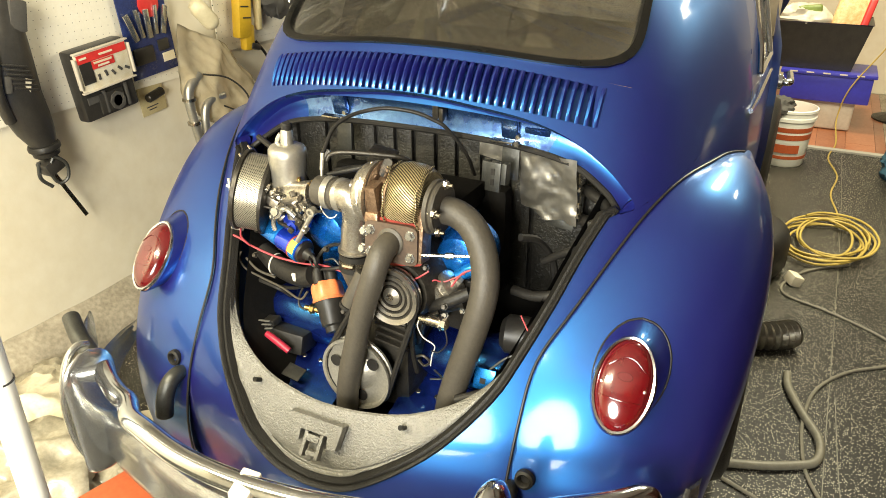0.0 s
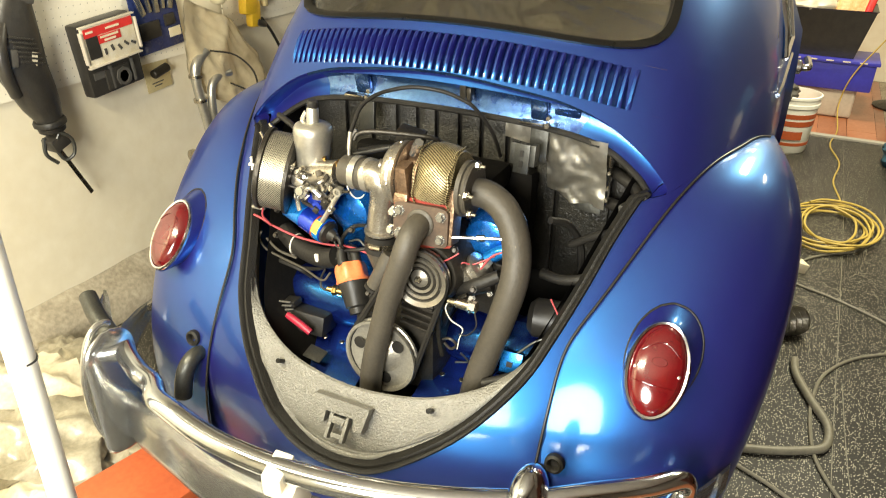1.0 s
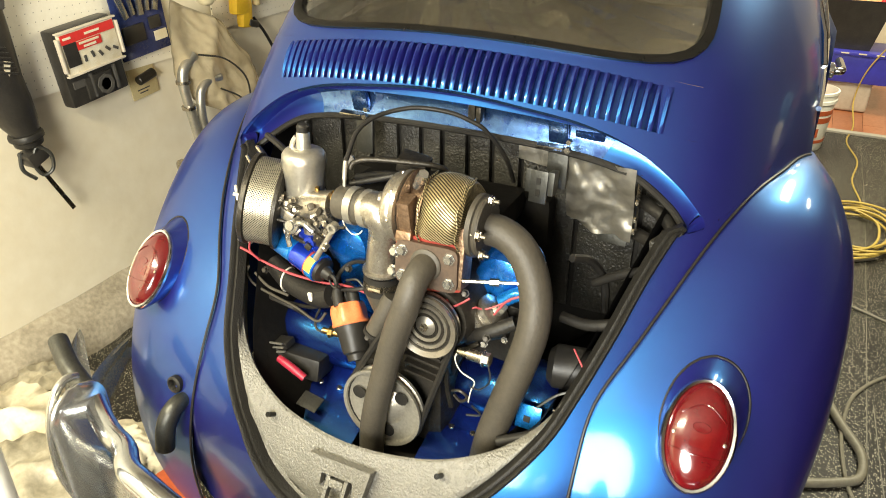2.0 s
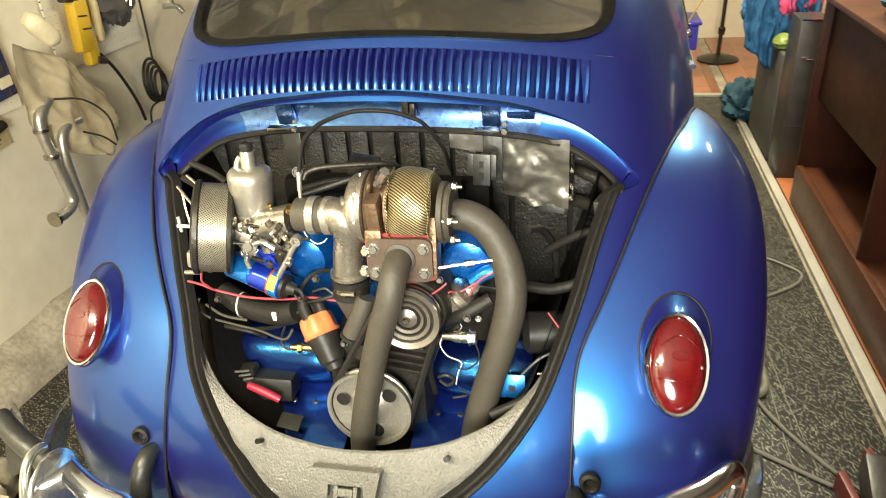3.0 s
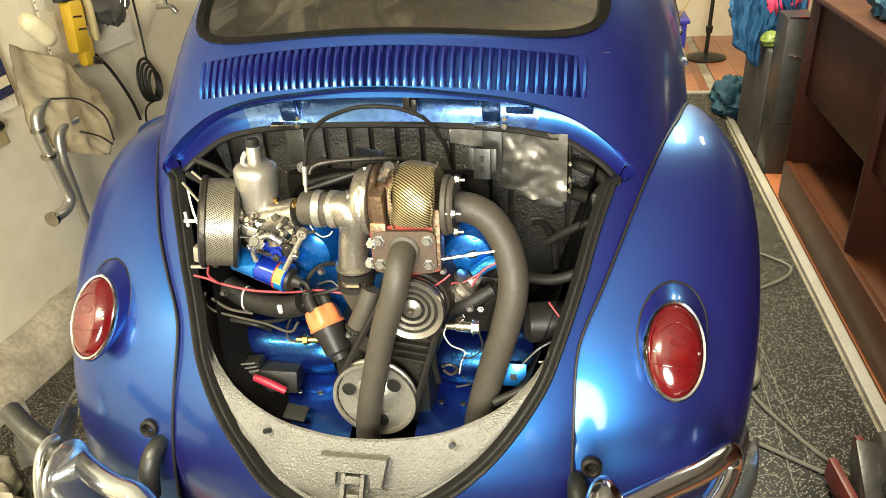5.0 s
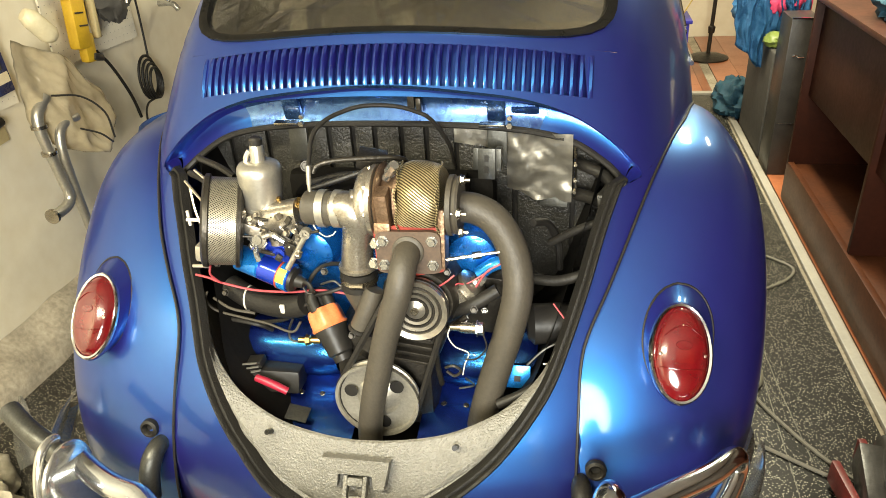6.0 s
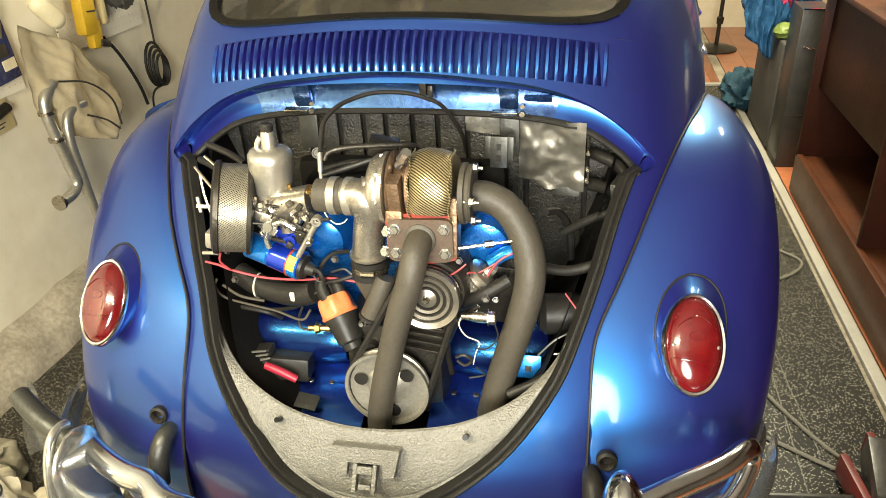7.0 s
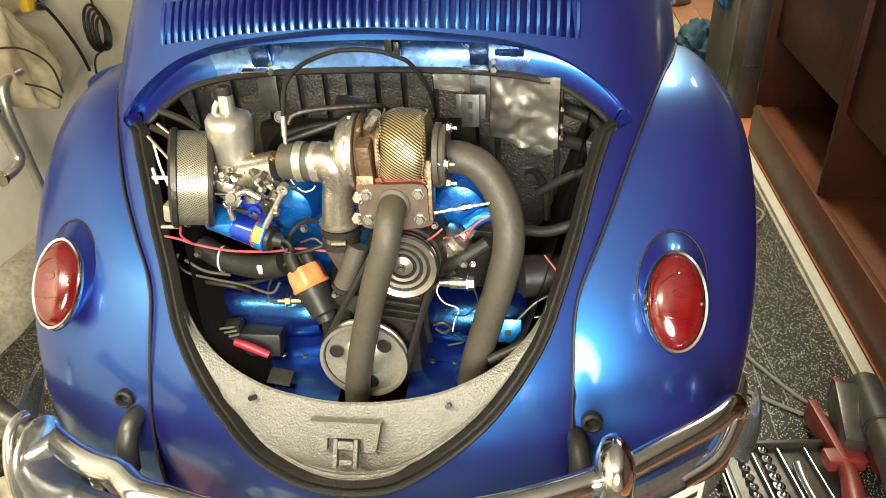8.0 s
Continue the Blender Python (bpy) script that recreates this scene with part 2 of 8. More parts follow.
structure("ground", box(B(), (0.7, 1.8, -0.062), (4.9, 9.4, 0.12)), CONCRETE, "bare concrete slab under the garage floor coverings", "ground")
structure("floor", box(B(), ((XL + 1.33) / 2, 0.9, 0.0), (1.33 - XL, 7.2, 0.012)), RUBBER_FLOOR, "black rubber floor mat with dense pale specks", "floor")
structure("wall_left", box(B(), (XL - 0.06, 1.8, ZC / 2), (0.12, 9.4, ZC)), WALL, "smooth cream painted garage wall", "wall")
# never in view; its dark tone shapes what the right side reflects
structure("wall_right", box(B(), (XR + 0.06, 1.8, ZC / 2), (0.12, 9.4, ZC)), DARK_WALL, "unseen right wall, kept dark brown to deepen the paint reflections", "wall")
structure("wall_far", box(B(), (0.67, YF + 0.06, ZC / 2), (XR - XL, 0.12, ZC)), WALL, "cream painted wall behind the car", "wall")
structure("wall_rear", box(B(), (0.67, YB - 0.06, ZC / 2), (XR - XL, 0.12, ZC)), CEIL, "unseen rear wall, its grey set for the bumper reflections", "wall")
structure("ceiling", box(B(), (0.67, 1.8, ZC + 0.06), (XR - XL + 0.3, 9.5, 0.12)), CEIL, "unseen grey ceiling, its tone set for the paint reflections", "ceiling")


# ---- the car: body surface ----
FZ = [0.40, 0.50, 0.56, 0.62, 0.68, 0.735, 0.84, 0.95, 1.08, 1.20, 1.306, 1.40, 1.50, 1.60, 1.68, 1.74, 1.765]
FY = [-0.115, -0.13, -0.135, -0.13, -0.115, -0.085, -0.01, 0.075, 0.18, 0.265, 0.335, 0.41, 0.51, 0.65, 0.84, 1.12, 1.50]
WZ = [0.3, 1.10, 1.30, 1.45, 1.60, 1.70, 1.765]
WX = [0.655, 0.655, 0.635, 0.585, 0.50, 0.40, 0.28]
_fine = np.linspace(0.4, 1.765, 400)
_fy = np.interp(_fine, FZ, FY)
for _ in range(3):
    _fy = np.convolve(np.pad(_fy, 10, mode="edge"), np.ones(21) / 21, "valid")
_sx = np.concatenate([np.linspace(0, 0.60, 121), np.linspace(0.602, 0.655, 60)])


_wz = np.linspace(0.0, 2.1, 420)
_wx = np.interp(_wz, WZ, WX)
for _ in range(3):
    _wx = np.convolve(np.pad(_wx, 15, mode="edge"), np.ones(31) / 31, "valid")


def width_at(h):
    return float(np.interp(h, _wz, _wx))


def bulge(x):
    x = np.abs(x)
    return 0.45 * x * x + 0.30 * (x / 0.634) ** 12


_sy = bulge(_sx)
_sl = np.concatenate([[0], np.cumsum(np.hypot(np.diff(_sx), np.diff(_sy)))])
S_END = float(_sl[-1])


def s_of(x):
    return math.copysign(float(np.interp(abs(x), _sx, _sl)), x)


def skin(s, h, out=0.0):
    """The body's outer skin: s runs round the car from its middle, h is the height there. out lifts off the skin."""
    def at(s, h):
        a = min(abs(s), S_END)
        xs = float(np.interp(a, _sl, _sx))
        w = width_at(h) / 0.655
        x = xs * w
        z = h - 0.26 * min(x * x, 0.25) * min(1.0, max(0.0, (h - 0.5) / 0.5))
        y = float(np.interp(z, _fine, _fy)) + float(bulge(xs)) + max(0.0, abs(s) - S_END)
        return Vector((math.copysign(x, s), y, z))
    p = at(s, h)
    if out:
        du, dv = at(s + 0.004, h) - at(s - 0.004, h), at(s, h + 0.004) - at(s, h - 0.004)
        nv = dv.cross(du).normalized()
        p = p + nv * (out if nv.x * p.x * 2 - nv.y * 0.3 + nv.z * 0.2 > 0 else -out)
    return p


def h_of(x, z):
    return z + 0.26 * min(x * x, 0.25) * min(1.0, max(0.0, (z - 0.5) / 0.5))


def skin_xz(x, z, out=0.0):
    h = h_of(x, z)
    w = width_at(h) / 0.655
    return skin(s_of(x / w), h, out)


def skin_part(name, rows, material, parent, close=False, label=""):
    """A sheet of skin from rows of (s, h), shaded by the skin's own normals."""
    bm = B()
    normals = []
    verts = []
    for r in rows:
        row = []
        for s, h in r:
            p = skin(s, h)
            row.append(bm.verts.new(p))
            nv = skin(s, h, 0.01) - p
            normals.append(nv.normalized())
        verts.append(row)
    for a, b in zip(verts, verts[1:]):
        m = len(a)
        for i in range(m if close else m - 1):
            j = (i + 1) % m
            f = bm.faces.new((a[i], a[j], b[j], b[i]))
            f.smooth = True
    me = bpy.data.meshes.new(name)
    bm.normal_update()
    f = next(iter(bm.faces))
    if f.normal.dot(normals[0]) < 0:
        bmesh.ops.reverse_faces(bm, faces=bm.faces)
    bm.to_mesh(me)
    bm.free()
    me.normals_split_custom_set_from_vertices(normals)
    me.materials.append(material)
    ob = new(name, me)
    ob.parent = parent
    ob.matrix_parent_inverse = parent.matrix_world.inverted()
    if label:
        ob["label"] = label
    return ob


car = empty("car", (0, 0.8, 0.0), "small blue metallic rounded car with its rear engine lid taken off", "car")

# the lid opening: half of its edge, from the bottom middle to the top middle
HALF = [(0, 0.570), (0.05, 0.575), (0.10, 0.590), (0.18, 0.640), (0.27, 0.710), (0.345, 0.797), (0.380, 0.87), (0.412, 0.955), (0.438, 1.03),
        (0.460, 1.082), (0.464, 1.0855), (0.470, 1.087), (0.498, 1.0915), (0.5045, 1.096), (0.502, 1.106), (0.484, 1.126), (0.456, 1.154), (0.415, 1.185), (0.375, 1.209), (0.32, 1.231), (0.25, 1.249), (0.13, 1.266), (0.05, 1.273), (0, 1.274)]
NOTCH, TIP = 10 * 4, 13 * 4
half = [(p.x, p.z) for p in spline([(x, 0, z) for x, z in HALF], 4)]


def mirrored(x, z):
    """The same edge on the other side, which sits a little closer to the middle low down."""
    k = min(1.0, max(0.0, (z - 0.63) / 0.06)) * min(1.0, max(0.0, (1.05 - z) / 0.15))
    return (-max(0.0, x - 0.026 * k), z)


OPENING = half[:-1] + [mirrored(x, z) for x, z in half[::-1]][:-1]


def opening(k, off=0.0):
    """The opening's edge moved off metres outwards, in x and z."""
    cx, cz = 0.0, 0.95
    out = []
    m = len(OPENING)
    for i, (x, z) in enumerate(OPENING):
        (xa, za), (xb, zb) = OPENING[i - 1], OPENING[(i + 1) % m]
        tx, tz = xb - xa, zb - za
        q = math.hypot(tx, tz)
        out.append((x + tz / q * off, z - tx / q * off))
    return out


def body_skin():
    edge = [(s_of(x), h_of(x, z)) for x, z in OPENING]
    H0, H1 = 0.40, 1.275
    outer = []
    for s, h in edge:
        ds, dh = s, h - 0.98
        k = min(S_END / max(abs(ds), 1e-6), (H1 - 0.98) / dh if dh > 1e-6 else 1e9, (0.98 - H0) / -dh if dh < -1e-6 else 1e9)
        outer.append((ds * k, 0.98 + dh * k))
    rows = []
    for k in (0, 0.02, 0.06, 0.12, 0.2, 0.3, 0.42, 0.55, 0.7, 0.85, 1.0):
        rows.append([(a + (c - a) * k, b + (d - b) * k) for (a, b), (c, d) in zip(edge, outer)])
    skin_part("rear_panel", rows, PAINT, car, True)
    # beside and above the air slots
    SL = s_of(0.405)
    for sign in (1, -1):
        skin_part("slot_side_panel", [[(sign * (SL + (S_END - SL) * i / 14), 1.275 + 0.066 * j / 4) for i in range(15)] for j in range(5)], PAINT, car)
    top = [[(-S_END + 2 * S_END * i / 80, 1.341 + 0.010 * j / 2) for i in range(81)] for j in range(3)]
    skin_part("window_ledge", top, PAINT, car)
    # the frame round the rear window
    win = []
    for i in range(72):
        a = 2 * math.pi * i / 72
        c, s = math.cos(a), math.sin(a)
        q = (abs(c) ** 5 + abs(s) ** 5) ** -0.2
        x, hh = c * q, s * q
        win.append((x * (0.452 - 0.042 * (hh + 1) / 2), 1.4925 + 0.1355 * hh))
    edge = [(s_of(x / (width_at(h) / 0.655)), h) for x, h in win]
    outer = []
    for s, h in edge:
        ds, dh = s, h - 1.4925
        k = min(S_END / max(abs(ds), 1e-6), (1.74 - 1.4925) / dh if dh > 1e-6 else 1e9, (1.4925 - 1.351) / -dh if dh < -1e-6 else 1e9)
        outer.append((ds * k, 1.4925 + dh * k))
    rows = []
    for k in (0, 0.05, 0.15, 0.3, 0.5, 0.75, 1.0):
        rows.append([(a + (c - a) * k, b + (d - b) * k) for (a, b), (c, d) in zip(edge, outer)])
    skin_part("window_surround", rows, PAINT, car, True)
    # sides and roof run on forward
    for sign in (1, -1):
        skin_part("side_panel", [[(sign * (S_END + y), h) for y in (0, 0.1, 0.22, 0.36, 0.48, 0.60)] for h in np.linspace(0.6, 1.28, 16)], PAINT, car)
    # added backing sheets that close the gaps at the joints of the corner panels
    for sign in (1, -1):
        bm = B()
        lo, hi = s_of(0.475), s_of(0.60)
        grid(bm, [[skin(sign * (lo + (hi - lo) * i / 16), h, -0.0008) for i in range(17)] for h in np.linspace(1.255, 1.405, 10)])
        part("corner_backing", bm, PAINT, car)
    for sign in (1, -1):
        bm = B()
        lo = s_of(0.585)
        grid(bm, [[skin(sign * (lo + (S_END - lo) * i / 24), h, -0.0008) for i in range(25)] for h in np.linspace(1.20, 1.735, 24)])
        part("corner_backing", bm, PAINT, car)
    return edge


WINDOW_EDGE = body_skin()


SEAL_RUBBER = mat("seal_rubber", (0.006, 0.006, 0.005), 0.30, 0, (0.010, 0.009, 0.008), 20, bump=0.1, gloss=0.25)


def window_parts():
    # black rubber seal round the pane
    bm = B()
    pts = [skin(s, h, 0.004) for s, h in WINDOW_EDGE]
    n = len(pts)
    rows = []
    for i, p in enumerate(pts):
        s, h = WINDOW_EDGE[i]
        ins = skin(s * 0.968, 1.4925 + (h - 1.4925) * 0.905, -0.006)
        nrm = (skin(s, h, 0.02) - skin(s, h)).normalized()
        mid = (p + ins) / 2 + nrm * 0.007
        rows.append([p - nrm * 0.02, p + nrm * 0.004, mid, ins + nrm * 0.006, ins - nrm * 0.015])
    grid(bm, rows + [rows[0]])
    seal = part("window_seal", bm, SEAL_RUBBER, car)
    bm = B()
    rows = []
    for k in (0.0, 0.35, 0.7, 1.0):
        rows.append([skin(s * 0.972 * k, 1.4925 + (h - 1.4925) * 0.915 * k, -0.008) for s, h in WINDOW_EDGE])
    grid(bm, rows[1:], True)
    c = bm.verts.new(skin(0, 1.4925, -0.008))
    bm.verts.ensure_lookup_table()
    for i in range(n):
        bm.faces.new((bm.verts[i], bm.verts[(i + 1) % n], c))
    bmesh.ops.solidify(bm, geom=bm.faces[:], thickness=0.004)
    pane = part("window_pane", bm, GLASS, car, "dusty rear window glass")
    pane.visible_shadow = False


window_parts()


# the air slots under the window: upright fins over a dark recess
def louvres():
    rows = [[skin(s_of(-0.425 + 0.85 * i / 60), 1.262 + 0.094 * j / 3, -0.022) for i in range(61)] for j in range(4)]
    bm = B()
    grid(bm, rows)
    recess = part("slot_recess", bm, PAINT, car)
    n = 46
    for i in range(n):
        x = -0.397 + 0.794 * i / (n - 1)
        bm = B()
        prof = []
        for j in range(9):
            k = j / 8
            h = 1.2745 + 0.0670 * k
            swell = math.sin(math.pi * min(1, max(0, k))) ** 0.5
            wl, wr = 0.0042 + 0.0010 * swell, 0.0042 - 0.0005 * swell
            lift = 0.0075 * swell * (0.55 + 0.45 * k)
            prof.append([skin_xz(x - wl, h - 0.26 * x * x, -0.012), skin_xz(x - wl * 0.9, h - 0.26 * x * x, 0.001 + lift * 0.5), skin_xz(x, h - 0.26 * x * x, 0.001 + lift),
                         skin_xz(x + wr, h - 0.26 * x * x, 0.0005 + lift * 0.3), skin_xz(x + wr, h - 0.26 * x * x, -0.012)])
        grid(bm, prof)
        part("louvre_fin", bm, PAINT, car)


louvres()

# ---- the rear wings ----
HUB = (0.78, 0.55)
FA = [40, 60, 87, 96, 110, 122, 132, 141, 149, 156, 163, 173, 180, 190, 202]
FR = [0.50, 0.515, 0.532, 0.561, 0.613, 0.672, 0.698, 0.715, 0.738, 0.768, 0.794, 0.834, 0.852, 0.860, 0.850]
FI = [0.655, 0.655, 0.648, 0.632, 0.601, 0.553, 0.510, 0.473, 0.437, 0.397, 0.397, 0.397, 0.397, 0.397, 0.397]
XA = [40, 80, 100, 120, 140, 160, 175, 188, 202]
XO = [0.637, 0.684, 0.734, 0.760, 0.767, 0.757, 0.730, 0.710, 0.690]
_ang = np.linspace(40, 202, 325)


def _soft(at, v, w):
    q = np.interp(_ang, at, v)
    for _ in range(3):
        q = np.convolve(np.pad(q, w, mode="reflect", reflect_type="odd"), np.ones(2 * w + 1) / (2 * w + 1), "valid")
    return q


_fr, _fi, _fx = _soft(FA, FR, 5), _soft(FA, FI, 4), _soft(XA, XO, 14)


def wing_shape(ang):
    """Radius and inner edge at the body joint, and the outermost width, at an angle round the wheel."""
    return tuple(float(np.interp(ang, _ang, v)) for v in (_fr, _fi, _fx))


def wing_fall(t):
    """How far the wing's section has closed in towards the wheel at the share t of its width."""
    return 0.70 + 0.30 * max(0.0, 1 - t ** 2.2) ** 0.5


def wing_point(side, ang, t):
    r, x0, x1 = wing_shape(ang)
    rr = r * wing_fall(t)
    k = (1 - t) * min(1.0, max(0.0, (ang - 142) / 12)) * (side < 0)
    return Vector((side * (x0 - 0.020 * k + (x1 - x0) * t), HUB[0] - 0.008 * k + rr * math.cos(radians(ang)), HUB[1] + rr * math.sin(radians(ang))))


def wing(side):
    bm = B()
    rows = []
    for i in range(82):
        a = 40 + 162 * i / 81
        ts = [math.sin(math.pi / 2 * k / 30) for k in range(31)]
        rows.append([wing_point(side, a, t) for t in ts])
    grid(bm, rows)
    part("rear_wing", bm, PAINT, car)
    bm = B()
    tube(bm, [wing_point(side, a, 0.0) + Vector((side * 0.001, -0.004 * math.sin(radians(a / 2)), 0.003)) for a in range(87, 203, 3)], 0.0028, 8, 2)
    part("wing_piping", bm, BLACK, car)


for side in (1, -1):
    wing(side)


# ---- the car: roof, doors, cabin ----
def roof_and_cabin():
    bm = B()
    rows = []
    for k in range(9):
        y = 0.02 + 2.1 * k / 8
        lift = 0.045 * math.sin(math.pi * min(1, 0.15 + 0.7 * k / 8))
        rows.append([skin(S_END * (i / 12 - 1), 1.74) + Vector((0, y - 0.02, lift * (1 - (i / 12 - 1) ** 4))) for i in range(25)])
    grid(bm, rows)
    part("roof", bm, PAINT, car)
    # quarter panels above the belt, with their side windows left open
    for sign in (1, -1):
        bm = B()
        rows = []
        for h in (1.60, 1.66, 1.70, 1.74):
            rows.append([skin(sign * (S_END + y), h) for y in (0, 0.4, 0.9, 1.4, 1.9)])
        grid(bm, rows)
        part("roof_side", bm, PAINT, car)
        bm = B()
        rows = [[skin(sign * (S_END + y), h) for y in (0, 0.05, 0.10, 0.14 + 0.10 * (h - 1.28) / 0.34)] for h in np.linspace(1.27, 1.61, 9)]
        grid(bm, rows)
        part("rear_pillar", bm, PAINT, car)
        bm = B()
        pts = [skin(sign * (S_END + y), h, 0.006) for y, h in ((0.13, 1.285), (0.42, 1.285), (0.42, 1.44), (0.41, 1.585), (0.30, 1.595), (0.235, 1.56), (0.15, 1.34), (0.13, 1.285))]
        tube(bm, pts, 0.008, 8, 1)
        part("side_window_trim", bm, CHROME, car, "chrome side window trim")
        bm = B()
        grid(bm, [[skin(sign * (S_END + y), h) for y in (0.13, 0.28, 0.43)] for h in (1.29, 1.45, 1.60)])
        bmesh.ops.solidify(bm, geom=bm.faces[:], thickness=0.004)
        p = part("side_window_pane", bm, GLASS, car)
        p.visible_shadow = False
        bm = B()
        tube(bm, [skin(sign * (S_END + y), 1.235, 0.005) for y in (-0.02, 0.08, 0.2, 0.32, 0.48)], 0.006, 8, 4)
        part("belt_trim", bm, CHROME, car, "chrome belt line trim")
    # cabin: seats, shelf, dash, steering wheel, headlining
    bm = B()
    box(bm, (0, 1.02, 1.10), (1.12, 0.44, 0.02), None, 0.004)
    part("parcel_shelf", bm, INTERIOR, car)
    bm = B()
    box(bm, (0, 1.30, 1.00), (1.05, 0.10, 0.30), rot(-14), 0.03)
    part("rear_seat_back", bm, INTERIOR, car)
    for x in (-0.32, 0.32):
        bm = B()
        box(bm, (x, 1.66, 0.93), (0.44, 0.12, 0.36), rot(-12), 0.04)
        box(bm, (x, 1.88, 0.80), (0.46, 0.44, 0.14), None, 0.04)
        part("front_seat", bm, INTERIOR, car)
    bm = B()
    box(bm, (0, 2.75, 1.16), (1.15, 0.12, 0.26), None, 0.04)
    part("dashboard", bm, INTERIOR, car)
    bm = B()
    c, tilt = Vector((-0.34, 2.21, 1.12)), rot(52)
    ring = [c + tilt @ Vector((0.185 * math.cos(2 * math.pi * i / 32), 0.185 * math.sin(2 * math.pi * i / 32), 0.02)) for i in range(33)]
    tube(bm, ring, 0.012, 8, 1)
    for a in (90, 210, 330):
        e = tilt @ Vector((math.cos(radians(a)), math.sin(radians(a)), 0))
        f = tilt @ Vector((-math.sin(radians(a)), math.cos(radians(a)), 0))
        n = tilt @ Vector((0, 0, 1))
        prism(bm, [c + e * 0.030 - f * 0.046, c + e * 0.075 - f * 0.024, c + e * 0.180 - f * 0.013 + n * 0.018, c + e * 0.180 + f * 0.013 + n * 0.018, c + e * 0.075 + f * 0.024, c + e * 0.030 + f * 0.046], n, 0.005)
    lathe(bm, c - tilt @ Vector((0, 0, 0.002)), tilt @ Vector((0, 0, 1)), [(0, 0.040), (0.0, 0.060), (0.008, 0.060), (0.008, 0.040)], 24)
    wheel = part("steering_wheel", bm, STEEL, car, "polished three-spoke steering wheel")
    bm = B()
    lathe(bm, c - tilt @ Vector((0, 0, 0.02)), tilt @ Vector((0, 0, 1)), [(0, 0.039), (0.030, 0.039), (0.036, 0.034), (0.038, 0.0001)], 24)
    rod(bm, c + tilt @ Vector((0, 0, -0.35)), c - tilt @ Vector((0, 0, 0.02)), 0.028, 0.030, 14)
    part("wheel_hub", bm, BLACK, wheel, "black wheel hub")
    bm = B()
    box(bm, (-0.262, 2.10, 1.045), (0.036, 0.012, 0.17), rot(8, 0, 6), 0.003)
    part("lock_bar", bm, STEEL, car, "flat bright steel lock bar")
    bm = B()
    box(bm, (0, 2.0, 0.70), (1.2, 2.6, 0.04))
    part("floor_pan", bm, BLACK, car)
    bm = B()
    box(bm, (0, 2.98, 0.95), (1.06, 0.05, 0.70), None, 0.02)
    part("scuttle", bm, PAINT, car)
    for x in (-0.56, 0.56):
        bm = B()
        rod(bm, (x, 3.0, 1.28), (x * 0.82, 2.55, 1.70), 0.028, 0.028, 10)
        part("windscreen_pillar", bm, PAINT, car)
    for sign, turn in ((1, 5.0), (-1, 0)):
        m = Matrix.Translation((sign * 0.556, 2.45, 0)) @ Matrix.Rotation(radians(sign * turn), 4, "Z")
        def at(dx, dy, z):
            return m @ Vector((sign * dx, dy, z))
        bm = B()
        rows = []
        for z in (0.62, 0.75, 0.9, 1.05, 1.16, 1.22):
            b = 0.030 * math.sin(math.pi * (z - 0.5) / 0.9)
            rows.append([at(b, -0.98 * k / 8, z) for k in range(9)])
        grid(bm, rows)
        bmesh.ops.solidify(bm, geom=bm.faces[:], thickness=0.035)
        door = part("door", bm, PAINT, car)
        bm = B()
        for z0, z1 in ((0.68, 1.18),):
            box(bm, m @ Vector((sign * -0.03, -0.5, 0.93)), (0.015, 0.92, 0.52), m.to_3x3(), 0.004)
        part("door_card", bm, CREAM_TRIM, door, "cream door card")
        bm = B()
        tube(bm, [at(0.03, -0.93, 1.10), at(0.062, -0.93, 1.10), at(0.066, -0.85, 1.10), at(0.066, -0.80, 1.10)], 0.011, 10, 4)
        lathe(bm, at(0.028, -0.93, 1.10), m.to_3x3() @ Vector((sign, 0, 0)), [(0, 0.022), (0.012, 0.022), (0.018, 0.012)], 14)
        part("door_handle", bm, CHROME, door, "chrome door handle")
        bm = B()
        pts = [at(-0.03, -0.95, 1.22), at(-0.10, -0.90, 1.45), at(-0.155, -0.80, 1.55), at(-0.155, -0.30, 1.55), at(-0.03, -0.04, 1.24)]
        tube(bm, pts, 0.012, 8, 1)
        part("door_window_frame", bm, CHROME, door, "bright door window frame")
    for sign in (1, -1):
        bm = B()
        grid(bm, [[Vector((sign * (0.44 + 0.1 * a), 3.2 + 0.672 * math.cos(radians(b)), 0.30 + 0.62 * math.sin(radians(b)))) for a in (0, 0.3, 0.7, 1)] for b in range(0, 181, 10)])
        part("front_wing", bm, PAINT, car)
    # bonnet, windscreen
    bm = B()
    rows = []
    for i in range(15):
        t = i / 14
        y = 3.02 + 0.98 * t
        z = 1.27 - 0.16 * t - 0.42 * t ** 3
        w = 0.60 - 0.30 * t ** 2
        rows.append([(w * k / 10, y - 0.10 * (k / 10) ** 2 * t, z - (0.05 + 0.20 * t) * abs(k / 10) ** 3) for k in range(-10, 11)])
    grid(bm, rows)
    part("bonnet", bm, PAINT, car)
    bm = B()
    grid(bm, [[(k / 6 * (0.54 - 0.10 * t), 3.0 - 0.46 * t - 0.05 * (k / 6) ** 2, 1.29 + 0.41 * t) for k in range(-6, 7)] for t in (0, 0.25, 0.5, 0.75, 1)])
    bmesh.ops.solidify(bm, geom=bm.faces[:], thickness=0.004)
    pane = part("windscreen", bm, GLASS, car, "curved windscreen glass")
    pane.visible_shadow = False


roof_and_cabin()


